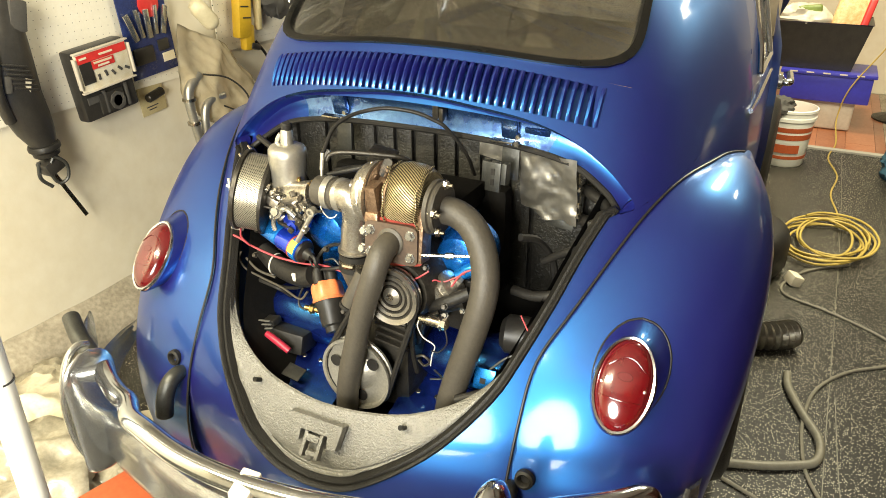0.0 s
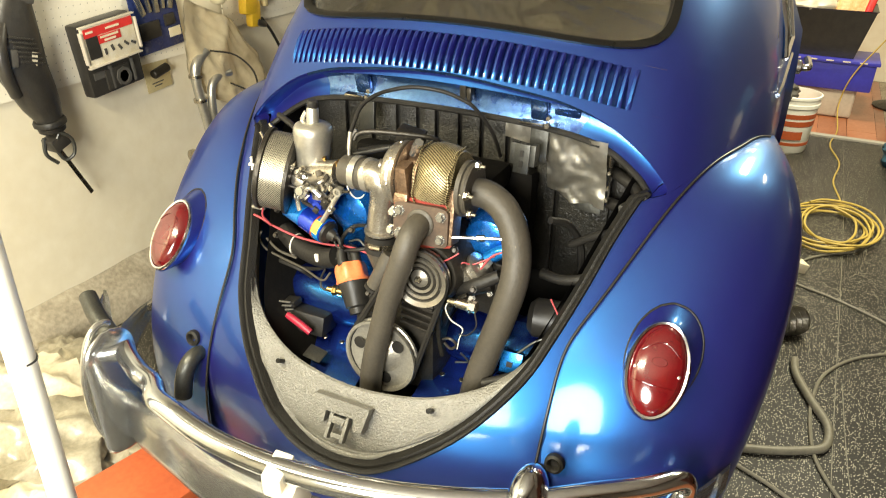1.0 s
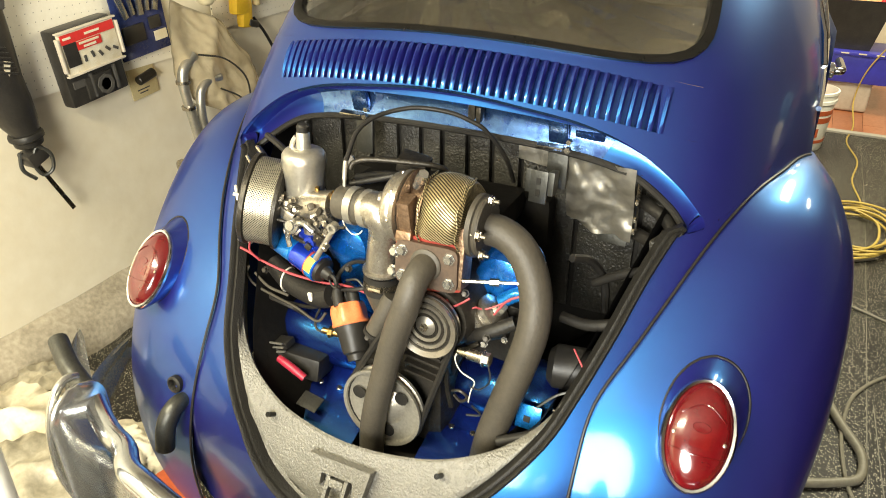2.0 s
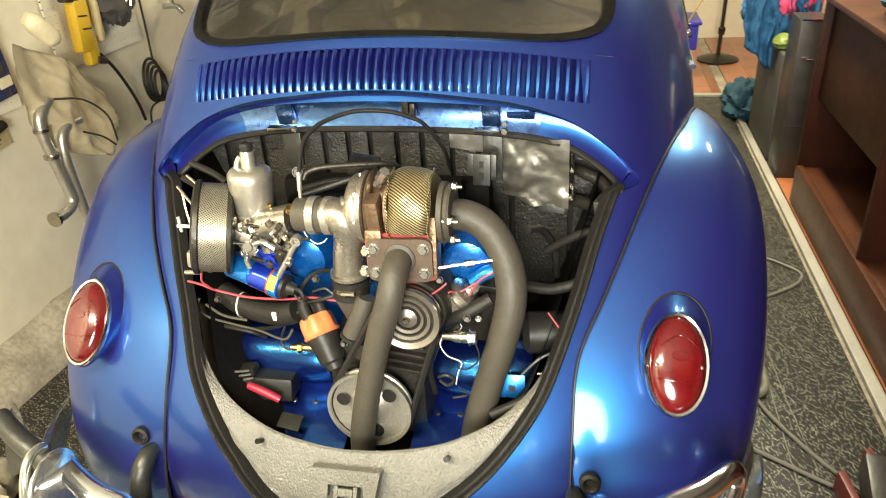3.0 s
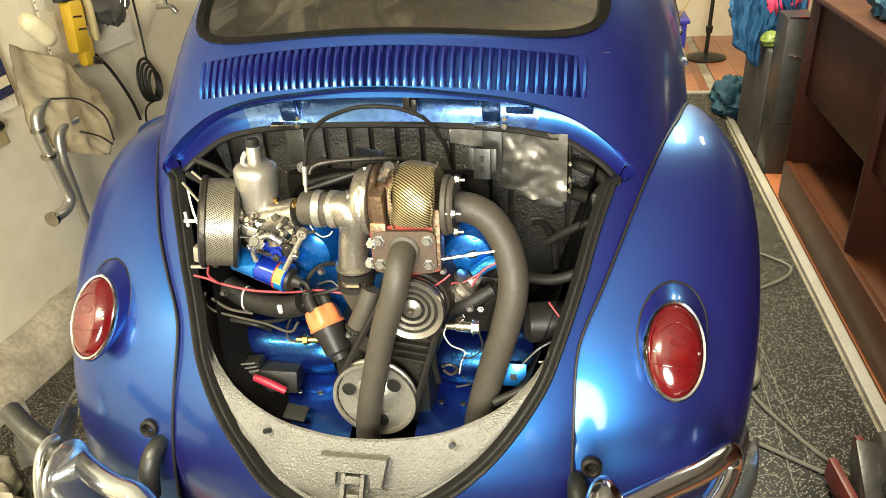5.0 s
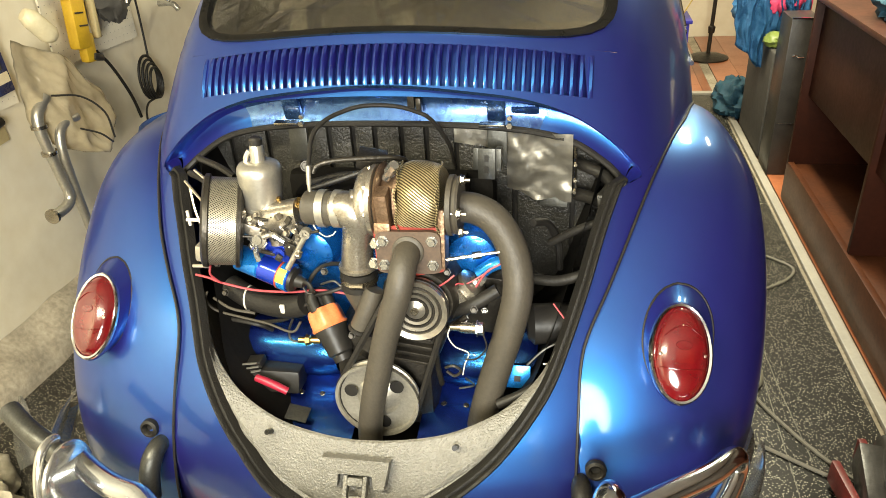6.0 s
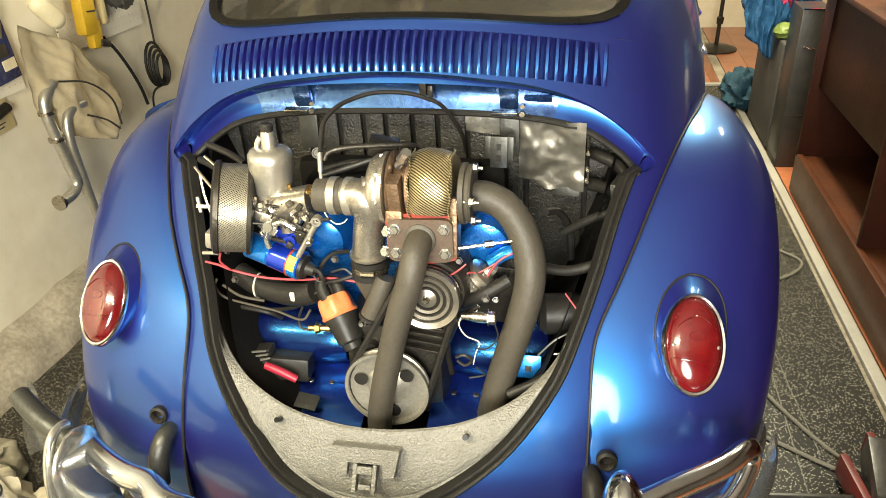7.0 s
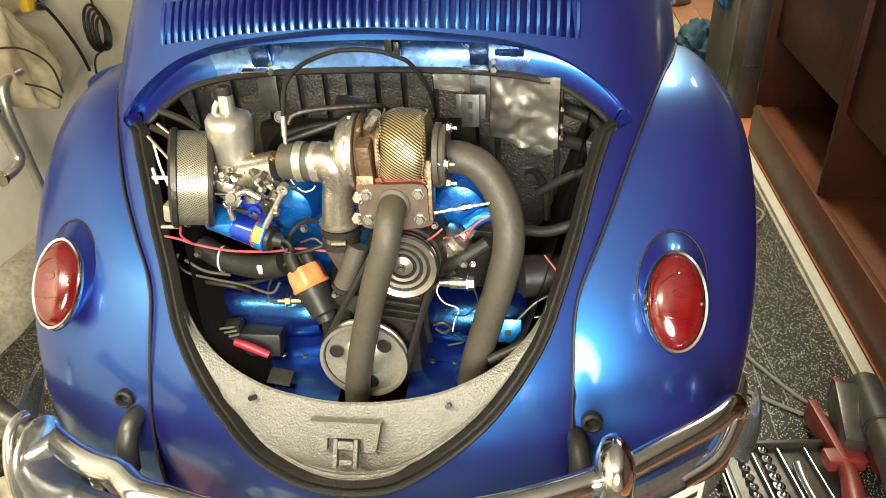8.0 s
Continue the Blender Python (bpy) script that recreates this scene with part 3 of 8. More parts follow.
def wheels():
    for sign in (1, -1):
        for y, z in ((0.86, 0.44), (3.22, 0.325)):
            bm = B()
            lathe(bm, (sign * (0.585 if y < 2 else 0.47), y, z), (sign, 0, 0), [(0, 0.19), (0.0, 0.27), (0.02, 0.30), (0.05, 0.322), (0.13, 0.322), (0.165, 0.30), (0.178, 0.26), (0.17, 0.195)], 40)
            wheel = part("wheel", bm, RUBBER, car)
            bm = B()
            lathe(bm, (sign * (0.66 if y < 2 else 0.545), y, z), (sign, 0, 0), [(0, 0.195), (0.07, 0.195), (0.06, 0.17), (0.03, 0.15), (0.05, 0.10), (0.08, 0.09), (0.09, 0.03), (0.09, 0.0)], 32)
            part("rim", bm, ALLOY_CLEAN, wheel)


wheels()


# ---- the car: gutter, seal, apron panel, engine bay ----
SEAL_HALF = [(0.468, 0.338, 1.078), (0.455, 0.350, 1.090), (0.43, 0.362, 1.110), (0.37, 0.37, 1.147), (0.30, 0.372, 1.166), (0.20, 0.372, 1.177), (0.10, 0.372, 1.181), (0, 0.372, 1.182)]


def lid_surround():
    top = half[TIP:]
    seal = spline(SEAL_HALF, 8)
    n = 44
    def along(pts, k):
        q = k * (len(pts) - 1)
        i = min(int(q), len(pts) - 2)
        return Vector(pts[i]).lerp(Vector(pts[i + 1]), q - i)
    edge = [skin_xz(x, z, 0.0) for x, z in top]
    rows = []
    for i in range(2 * n + 1):
        k = 1 - abs(i - n) / n
        sg = 1 if i <= n else -1
        e, s = along(edge, k), along(seal, k)
        nrm = (skin_xz(e.x, e.z, 0.01) - skin_xz(e.x, e.z)).normalized()
        e = Vector((sg * e.x, e.y, e.z))
        nrm = Vector((sg * nrm.x, nrm.y, nrm.z))
        s = Vector((sg * s.x, s.y, s.z))
        roll = [e, e - nrm * 0.006 - Vector((0, 0, 0.004)), e - nrm * 0.014 + Vector((0, 0.006, 0.002))]
        a = roll[-1]
        inner = [a.lerp(s, t) + Vector((0, 0.028, 0.012)) * math.sin(math.pi * t) for t in (0.15, 0.3, 0.5, 0.7, 0.88, 1.0)]
        rows.append(roll + inner)
    # only the middle stretch gets the lit colour; both sides keep body paint
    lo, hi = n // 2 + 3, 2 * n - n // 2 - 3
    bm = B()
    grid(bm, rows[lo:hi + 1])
    part("lid_gutter", bm, PAINT_LIT, car, "inner lid gutter, coloured paler as if lit, with spot welds")
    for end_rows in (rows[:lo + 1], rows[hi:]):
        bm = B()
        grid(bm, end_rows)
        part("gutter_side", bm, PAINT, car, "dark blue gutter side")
    for sg in (1, -1):
        bm = B()
        end = Vector((sg * SEAL_HALF[0][0], SEAL_HALF[0][1], SEAL_HALF[0][2]))
        rim = [skin_xz(sg * x, z) for x, z in half[NOTCH:TIP + 1]]
        bend = Vector((0, 0.028, 0.012))
        grid(bm, [[p.lerp(end, t) + bend * math.sin(math.pi * t) * (j / (len(rim) - 1)) for t in (0, 0.15, 0.3, 0.5, 0.7, 0.88, 1.0)] for j, p in enumerate(rim)])
        part("gutter_end", bm, PAINT, car)
    bm = B()
    tube(bm, [(x * sg, y + 0.002, z - 0.004) for sg, half_pts in ((1, SEAL_HALF), (-1, SEAL_HALF[-2::-1])) for x, y, z in half_pts], 0.007, 8, 6)
    part("bay_seal", bm, RUBBER, car)
    # spot welds along the gutter
    bm = B()
    for i in range(-15, 16):
        x = i * 0.024
        if abs(i) in (8, 9):
            continue
        z = 1.203 - 0.25 * x * x - (0.0 if abs(x) < 0.3 else 0.01)
        lathe(bm, (x, 0.392, z), (0, -1, 0.3), [(0, 0.005), (0.0025, 0.0035), (0.003, 0.0001)], 8)
    part("spot_welds", bm, PAINT_LIT, car)
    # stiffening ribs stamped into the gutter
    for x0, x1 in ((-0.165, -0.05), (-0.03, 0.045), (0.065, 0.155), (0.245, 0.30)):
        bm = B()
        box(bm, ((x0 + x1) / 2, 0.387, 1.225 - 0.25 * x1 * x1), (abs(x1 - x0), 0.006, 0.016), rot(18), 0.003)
        part("gutter_rib", bm, PAINT_LIT, car)


lid_surround()


def lower_edge():
    """The rubber-lined channel along the sides and bottom of the opening, and the textured apron panel within it."""
    low = half[:NOTCH + 1]
    pts = [mirrored(x, z) for x, z in low[::-1]][:-1] + low
    def frame_at(i, off, out):
        (xa, za), (xb, zb) = pts[max(i - 1, 0)], pts[min(i + 1, len(pts) - 1)]
        q = math.hypot(xb - xa, zb - za)
        x, z = pts[i]
        x2, z2 = x - (zb - za) / q * off, z + (xb - xa) / q * off
        return skin_xz(x2, z2, out)
    prof = [(0.0, 0.0), (0.001, 0.004), (0.004, 0.007), (0.008, 0.004), (0.010, -0.004), (0.013, -0.003), (0.016, -0.004), (0.019, -0.010), (0.023, -0.020)]
    bm = B()
    grid(bm, [[frame_at(i, o, h) for o, h in prof] for i in range(len(pts))])
    part("lid_channel", bm, RUBBER_EDGE, car, "black rubber-lined lid channel")
    # apron panel: from the channel's inner edge to the U-shaped lip over the engine
    U = [(0.0, 0.735), (0.075, 0.738), (0.165, 0.748), (0.24, 0.769), (0.29, 0.793), (0.335, 0.830), (0.373, 0.885), (0.404, 0.95), (0.431, 1.02), (0.451, 1.083)]
    uu = [(p.x, p.z) for p in spline([(x, 0, z) for x, z in U], 8)]
    uu = [(-max(0.0, x - 0.02 * min(1.0, max(0.0, (1.05 - z) / 0.15)) * min(1.0, x / 0.1)), z) for x, z in uu[::-1]][:-1] + uu
    m = len(pts)
    rows = []
    for i in range(m):
        k = i / (m - 1) * (len(uu) - 1)
        # the same share of the way round on both curves
        j = min(int(k), len(uu) - 2)
        ux, uz = uu[j][0] + (uu[j + 1][0] - uu[j][0]) * (k - j), uu[j][1] + (uu[j + 1][1] - uu[j][1]) * (k - j)
        a = frame_at(i, 0.021, -0.018)
        b = skin_xz(ux, uz, -0.026)
        row = []
        for t in (0, 0.04, 0.1, 0.16, 0.3, 0.45, 0.6, 0.75, 0.9, 1.0):
            p = a.lerp(b, t)
            dip = 0.006 * math.exp(-((t - 0.08) / 0.05) ** 2)
            row.append(p + Vector((0, dip - 0.010 * math.sin(math.pi * t), 0)))
        lip = [b + Vector((0, 0.006, 0.001)), b + Vector((0, 0.010, -0.006)), b + Vector((0, 0.012, -0.04))]
        rows.append(row + lip)
    bm = B()
    grid(bm, rows)
    part("apron_panel", bm, BEDLINER, car, "rough black textured apron panel")


RUBBER_EDGE = mat("edge_rubber", (0.016, 0.015, 0.013), 0.42, 0, (0.009, 0.008, 0.007), 30, bump=0.8, bump_scale=300, bump_depth=0.002, gloss=0.22)
lower_edge()


def apron_fittings():
    for x in (-0.166, 0.187):
        bm = B()
        p = skin_xz(x, 0.735, -0.006)
        lathe(bm, p, (0, -1, 0.75), [(-0.02, 0.0052), (0.003, 0.0052), (0.003, 0.0001)], 12)
        part("bolt_hole", bm, SEAL_RUBBER, car)
    # stamped latch plate
    bm = B()
    def on(x, z, out):
        return skin_xz(x, z, out)
    outer = [(-0.045, 0.662), (-0.055, 0.715), (0.075, 0.715), (0.065, 0.662), (0.045, 0.662), (0.043, 0.688), (-0.023, 0.688), (-0.025, 0.662)]
    vs0 = [bm.verts.new(on(x, z, -0.016)) for x, z in outer]
    vs1 = [bm.verts.new(on(x * 0.96 + 0.0005, 0.69 + (z - 0.69) * 0.9, -0.001)) for x, z in outer]
    bm.faces.new(vs1)
    for i in range(8):
        bm.faces.new((vs0[i], vs0[(i + 1) % 8], vs1[(i + 1) % 8], vs1[i]))
    part("latch_stamping", bm, BEDLINER, car)
    bm = B()
    for x0, x1, z0, z1, o in ((-0.012, -0.004, 0.640, 0.682, 0.004), (0.024, 0.032, 0.640, 0.682, 0.004), (-0.004, 0.024, 0.668, 0.680, 0.000), (-0.002, 0.022, 0.640, 0.648, 0.004)):
        c = on((x0 + x1) / 2, (z0 + z1) / 2, o - 0.008)
        box(bm, c, (x1 - x0, 0.016, (z1 - z0) * 1.2), rot(-38), 0.002)
    part("latch_catch", bm, BEDLINER, car)
    bm = B()
    tube(bm, [on(x, z, -0.019) for x, z in ((-0.112, 0.634), (-0.068, 0.609), (-0.017, 0.597), (0.034, 0.599), (0.085, 0.611), (0.130, 0.638))], [0.001, 0.005, 0.006, 0.006, 0.005, 0.001], 8, 5)
    part("apron_bead", bm, BEDLINER, car)
    for flip in (1, -1):
        bm = B()
        tube(bm, [on(flip * x + (0.012 if flip < 0 else 0), z, -0.020) for x, z in ((0.136, 0.650), (0.185, 0.688), (0.232, 0.720), (0.262, 0.744))], [0.001, 0.005, 0.005, 0.001], 8, 5)
        part("apron_bead", bm, BEDLINER, car)
    for sign in (1, -1):
        bm = B()
        p = Vector((sign * 0.432, -0.047, 0.690))
        lathe(bm, p + Vector((0, 0.012, -0.003)), (0, -1, 0.25), [(0, 0.019), (0.010, 0.018), (0.013, 0.013), (0.009, 0.009), (0.002, 0.008), (0.002, 0.0001)], 20)
        part("rubber_grommet", bm, RUBBER, car)
        # bumper arm through the wing
        bm = B()
        tube(bm, [(sign * 0.405, -0.02, 0.655), (sign * 0.408, -0.060, 0.664), (sign * 0.412, -0.085, 0.650), (sign * 0.416, -0.100, 0.620), (sign * 0.420, -0.108, 0.575)], [0.012, 0.018, 0.020, 0.020, 0.020], 14, 5)
        part("bumper_arm", bm, GALVANISED if sign < 0 else RUBBER, car, "dull bumper arm through the wing")


apron_fittings()


def bay():
    """Dark walls of the engine room behind the opening."""
    seal_x, seal_y, seal_z = zip(*SEAL_HALF[::-1])
    rows = []
    ring0 = []
    for (x0, z0), (x, z) in zip(OPENING, opening(0, -0.030)):
        if z0 > 1.05:
            x = max(-0.446, min(0.446, x0 * 0.95))
            p = Vector((x, float(np.interp(abs(x), seal_x, seal_y)) + 0.006, float(np.interp(abs(x), seal_x, seal_z)) + 0.002))
        else:
            p = skin_xz(x, z, -0.045)
        ring0.append(p)
    rows.append(ring0)
    rows.append([Vector((p.x * 1.04, p.y + (0.5 - p.y) * 0.45, p.z + (0.0 if p.z > 0.8 else -0.03))) for p in ring0])
    rows.append([Vector((p.x * 1.05, 0.50, p.z + (0.02 if p.z > 0.9 else -0.02))) for p in ring0])
    bm = B()
    vs = grid(bm, rows, True)
    part("engine_bay_wall", bm, MATT_BLACK, car)
    # firewall with vertical sound pads
    bm = B()
    box(bm, (0, 0.475, 0.90), (1.02, 0.02, 0.66))
    fw = part("firewall", bm, BLACK, car)
    edges = [-0.50, -0.40, -0.31, -0.235, -0.165, -0.11, -0.06, 0.0, 0.055, 0.12, 0.19, 0.245, 0.37, 0.43, 0.50]
    for a, b in zip(edges, edges[1:]):
        bm = B()
        box(bm, ((a + b) / 2, 0.459, 1.0), (b - a - 0.010, 0.014, 0.42), None, 0.004)
        part("sound_pad", bm, SOUND_PAD, fw)
    for z0, z1 in ((0.79, 0.87), (0.88, 0.965), (0.975, 1.07)):
        bm = B()
        box(bm, (0.452, 0.37, (z0 + z1) / 2), (0.012, 0.16, z1 - z0 - 0.008), rot(0, -8, -18), 0.003)
        part("sound_pad", bm, SOUND_PAD, fw)
    # crinkled heat foil
    bm = B()
    rows = []
    for i in range(25):
        row = []
        for j in range(25):
            x, z = 0.234 + 0.134 * i / 24, 1.004 + 0.158 * j / 24
            if j < 3 and i < 10:
                z += 0.03 * (1 - i / 10)
            d = noise.noise(Vector((x * 17, z * 17, 3.3))) * 0.012 + (0.5 - abs(noise.noise(Vector((x * 38, z * 38, 1.3))))) * 0.010
            row.append((x, 0.412 - 0.02 * i / 24 - 0.03 * j / 24 + d, z))
        rows.append(row)
    grid(bm, rows)
    bmesh.ops.solidify(bm, geom=bm.faces[:], thickness=0.003)
    part("heat_foil", bm, FOIL, car, "crinkled aluminium heat foil")
    bm = B()
    rows = [[(0.118 + 0.085 * i / 8, 0.440 + 0.004 * noise.noise(Vector((i * 0.7, j * 0.9, 5.1))), 1.115 + 0.046 * j / 5 - 0.012 * (i / 8) * (1 - j / 5)) for i in range(9)] for j in range(6)]
    grid(bm, rows)
    bmesh.ops.solidify(bm, geom=bm.faces[:], thickness=0.002)
    part("foil_strip", bm, FOIL, car, "short bright foil strip")
    bm = B()
    box(bm, (0.332, 0.405, 1.005), (0.058, 0.004, 0.032), rot(-12, 0, -8), 0.001)
    part("foil_flap", bm, GALVANISED, car)
    # lid hinge straps and the perforated channel
    for x in (-0.212, 0.212):
        bm = B()
        box(bm, (x, 0.345, 1.187), (0.050, 0.016, 0.006), rot(8), 0.001)
        part("hinge_plate", bm, STEEL, car, "bright steel hinge plate")
        bm = B()
        box(bm, (x + 0.005, 0.372, 1.215), (0.036, 0.014, 0.058), rot(14), 0.003)
        part("hinge_strap", bm, PAINT_LIT, car)
        bm = B()
        box(bm, (x + 0.005, 0.385, 1.135), (0.040, 0.010, 0.088), rot(-4), 0.003)
        part("hinge_arm", bm, GALVANISED, car, "bare metal hinge arm")
        bm = B()
        rod(bm, (x + 0.034, 0.345, 1.187), (x + 0.034, 0.335, 1.187), 0.006, 0.006, 6)
        rod(bm, (x + 0.034, 0.352, 1.20), (x + 0.034, 0.342, 1.20), 0.005, 0.005, 6)
        part("hinge_bolt", bm, STEEL, car)
    bm = B()
    c = Vector((0.203, 0.322, 1.115))
    m = rot(-6, 0, -4)
    box(bm, c, (0.034, 0.006, 0.062), m, 0.001)
    for sx in (-1, 1):
        box(bm, c + m @ Vector((sx * 0.022, 0.012, 0.008)), (0.012, 0.022, 0.045), m, 0.001)
    channel = part("perforated_bracket", bm, GALVANISED, car, "grey perforated steel bracket")
    for k in (-1, 1):
        bm = B()
        box(bm, c + m @ Vector((0, -0.0036, 0.011 * k)), (0.008, 0.002, 0.013), m)
        part("slot", bm, BLACK, channel)
    # hoses on the right wall
    bm = B()
    tube(bm, [(0.375, 0.42, 1.082), (0.40, 0.39, 1.083), (0.43, 0.37, 1.075), (0.452, 0.34, 1.055), (0.465, 0.30, 1.0)], 0.012, 10, 6)
    part("breather_hose", bm, RUBBER, car)
    bm = B()
    tube(bm, [(0.375, 0.41, 1.016), (0.41, 0.37, 1.024), (0.445, 0.33, 1.018), (0.462, 0.28, 0.98), (0.452, 0.24, 0.92)], 0.013, 10, 6)
    part("breather_hose", bm, RUBBER, car)
    bm = B()
    for z in (1.095, 1.06, 1.035):
        rod(bm, (0.374, 0.39, z), (0.374, 0.372, z), 0.004, 0.004, 6)
    rod(bm, (0.374, 0.388, 1.02), (0.374, 0.376, 1.150), 0.0035, 0.0035, 6)
    part("foil_screw", bm, STEEL, car)
    bm = B()
    tube(bm, [(0.30, 0.21, 0.925), (0.35, 0.20, 0.928), (0.40, 0.20, 0.946), (0.445, 0.21, 0.968)], 0.0105, 10, 5)
    part("heater_hose", bm, RUBBER, car)
    bm = B()
    tube(bm, [(0.33, 0.30, 0.955), (0.37, 0.29, 0.985), (0.41, 0.28, 1.010), (0.45, 0.27, 1.028)], 0.0085, 10, 5)
    part("heater_hose", bm, RUBBER, car)
    bm = B()
    for pts in (((-0.40, 0.30, 1.125), (-0.34, 0.27, 1.118), (-0.30, 0.25, 1.106)), ((-0.42, 0.29, 1.095), (-0.36, 0.24, 1.10), (-0.315, 0.20, 1.095))):
        tube(bm, pts, 0.007, 8, 5)
    part("bay_brace", bm, BLACK, car)


bay()


# ---- the car: lamps and bumper ----
def tail_lamp(sign):
    L = Vector((sign * 0.567, 0.069, 0.873))
    u = Vector((0, 0.66, 0.75)).normalized()
    v = Vector((1, 0, 0)) + Vector((0, sign * 0.16, 0))
    v = (v - u * v.dot(u)).normalized()
    n = u.cross(v).normalized()
    if n.y > 0:
        n = -n
    def ell(c, a, b, k=36, egg=0.0):
        return [c + u * (a * math.cos(2 * math.pi * i / k)) + v * (b * math.sin(2 * math.pi * i / k) * (1 - egg * math.cos(2 * math.pi * i / k))) for i in range(k)]
    ax = Vector((0, 0.995, 0.06))
    rows = [ell(L + n * 0.002, 0.086, 0.052), ell(L - n * 0.006, 0.090, 0.056)]
    rows += [ell(L - n * 0.006 + ax * d, 0.091 + 0.17 * d, 0.057 + 0.13 * d) for d in (0.02, 0.045, 0.075, 0.11, 0.15, 0.19, 0.24)]
    bm = B()
    grid(bm, rows, True)
    pod = part("lamp_housing", bm, PAINT, car)
    # rubber bead where the housing meets the wing
    def buried(p):
        dy, dz = p.y - HUB[0], p.z - HUB[1]
        ang = math.degrees(math.atan2(dz, dy))
        r, x0, x1 = wing_shape(ang)
        t = min(1, max(0, (abs(p.x) - x0) / (x1 - x0)))
        return math.hypot(dy, dz) < r * wing_fall(t)
    ring = []
    for i in range(48):
        for k in range(120):
            d = 0.0022 * k
            p = ell(L - n * 0.006 + ax * d, 0.091 + 0.17 * d, 0.057 + 0.13 * d, 48)[i]
            if buried(p):
                break
        ring.append(p)
    bm = B()
    tube(bm, ring + [ring[0]], 0.0026, 8, 1)
    part("lamp_gasket", bm, RUBBER, pod)
    bm = B()
    rows = [ell(L - n * 0.006, 0.0885, 0.0545), ell(L + n * 0.002, 0.089, 0.055), ell(L + n * 0.006, 0.086, 0.052), ell(L + n * 0.005, 0.082, 0.048), ell(L - n * 0.004, 0.081, 0.047)]
    grid(bm, rows, True)
    part("lamp_ring", bm, CHROME, pod, "chrome lamp ring")
    bm = B()
    rows = []
    for k in range(9):
        t = 1 - k / 8.5
        rows.append(ell(L + n * (0.002 + 0.022 * math.sqrt(max(0, 1 - t ** 2.4))), 0.0815 * t, 0.0475 * t))
    vs = grid(bm, rows, True)
    bm.faces.new(vs[-1])
    lens = part("lens", bm, RED_LENS, pod, "red oval lamp lens")
    def on_lens(a, b, out=0.001):
        t = math.sqrt((a / 0.0815) ** 2 + (b / 0.0475) ** 2)
        return L + u * a + v * b + n * (0.002 + 0.022 * math.sqrt(max(0, 1 - min(1, t) ** 2.4)) + out)
    for low in (True, False):
        bm = B()
        tube(bm, [on_lens(-0.028 - 0.002 * math.cos(b * 60), b) if low else on_lens(0.030 + 0.016 * math.cos(b * 44), b * 0.8) for b in np.linspace(-0.040, 0.040, 15)], 0.0009, 6, 1)
        part("lens_rib", bm, RED_LENS_DARK, lens)
    for b in (-0.037, 0.037):
        bm = B()
        lathe(bm, on_lens(-0.004, b, -0.001), n, [(0, 0.0035), (0.002, 0.003), (0.0025, 0.0001)], 10)
        part("lens_screw", bm, STEEL, lens)
    bm = B()
    lathe(bm, on_lens(0.012, 0.0, -0.0005), n, [(0, 0.008), (0.0012, 0.0075), (0.0014, 0.0001)], 16, 1.7, tuple(v))
    part("lens_mark", bm, RED_LENS, lens)
    bm = B()
    rows = []
    for a in np.linspace(-0.018, 0.004, 9):
        rows.append([on_lens(a, b, 0.0006 + 0.0004 * ((i + int((a + 1) * 400)) % 2)) for i, b in enumerate(np.linspace(-0.013, 0.017, 13))])
    grid(bm, rows)
    part("reflector", bm, RED_LENS_DARK, lens)


for side in (1, -1):
    tail_lamp(side)


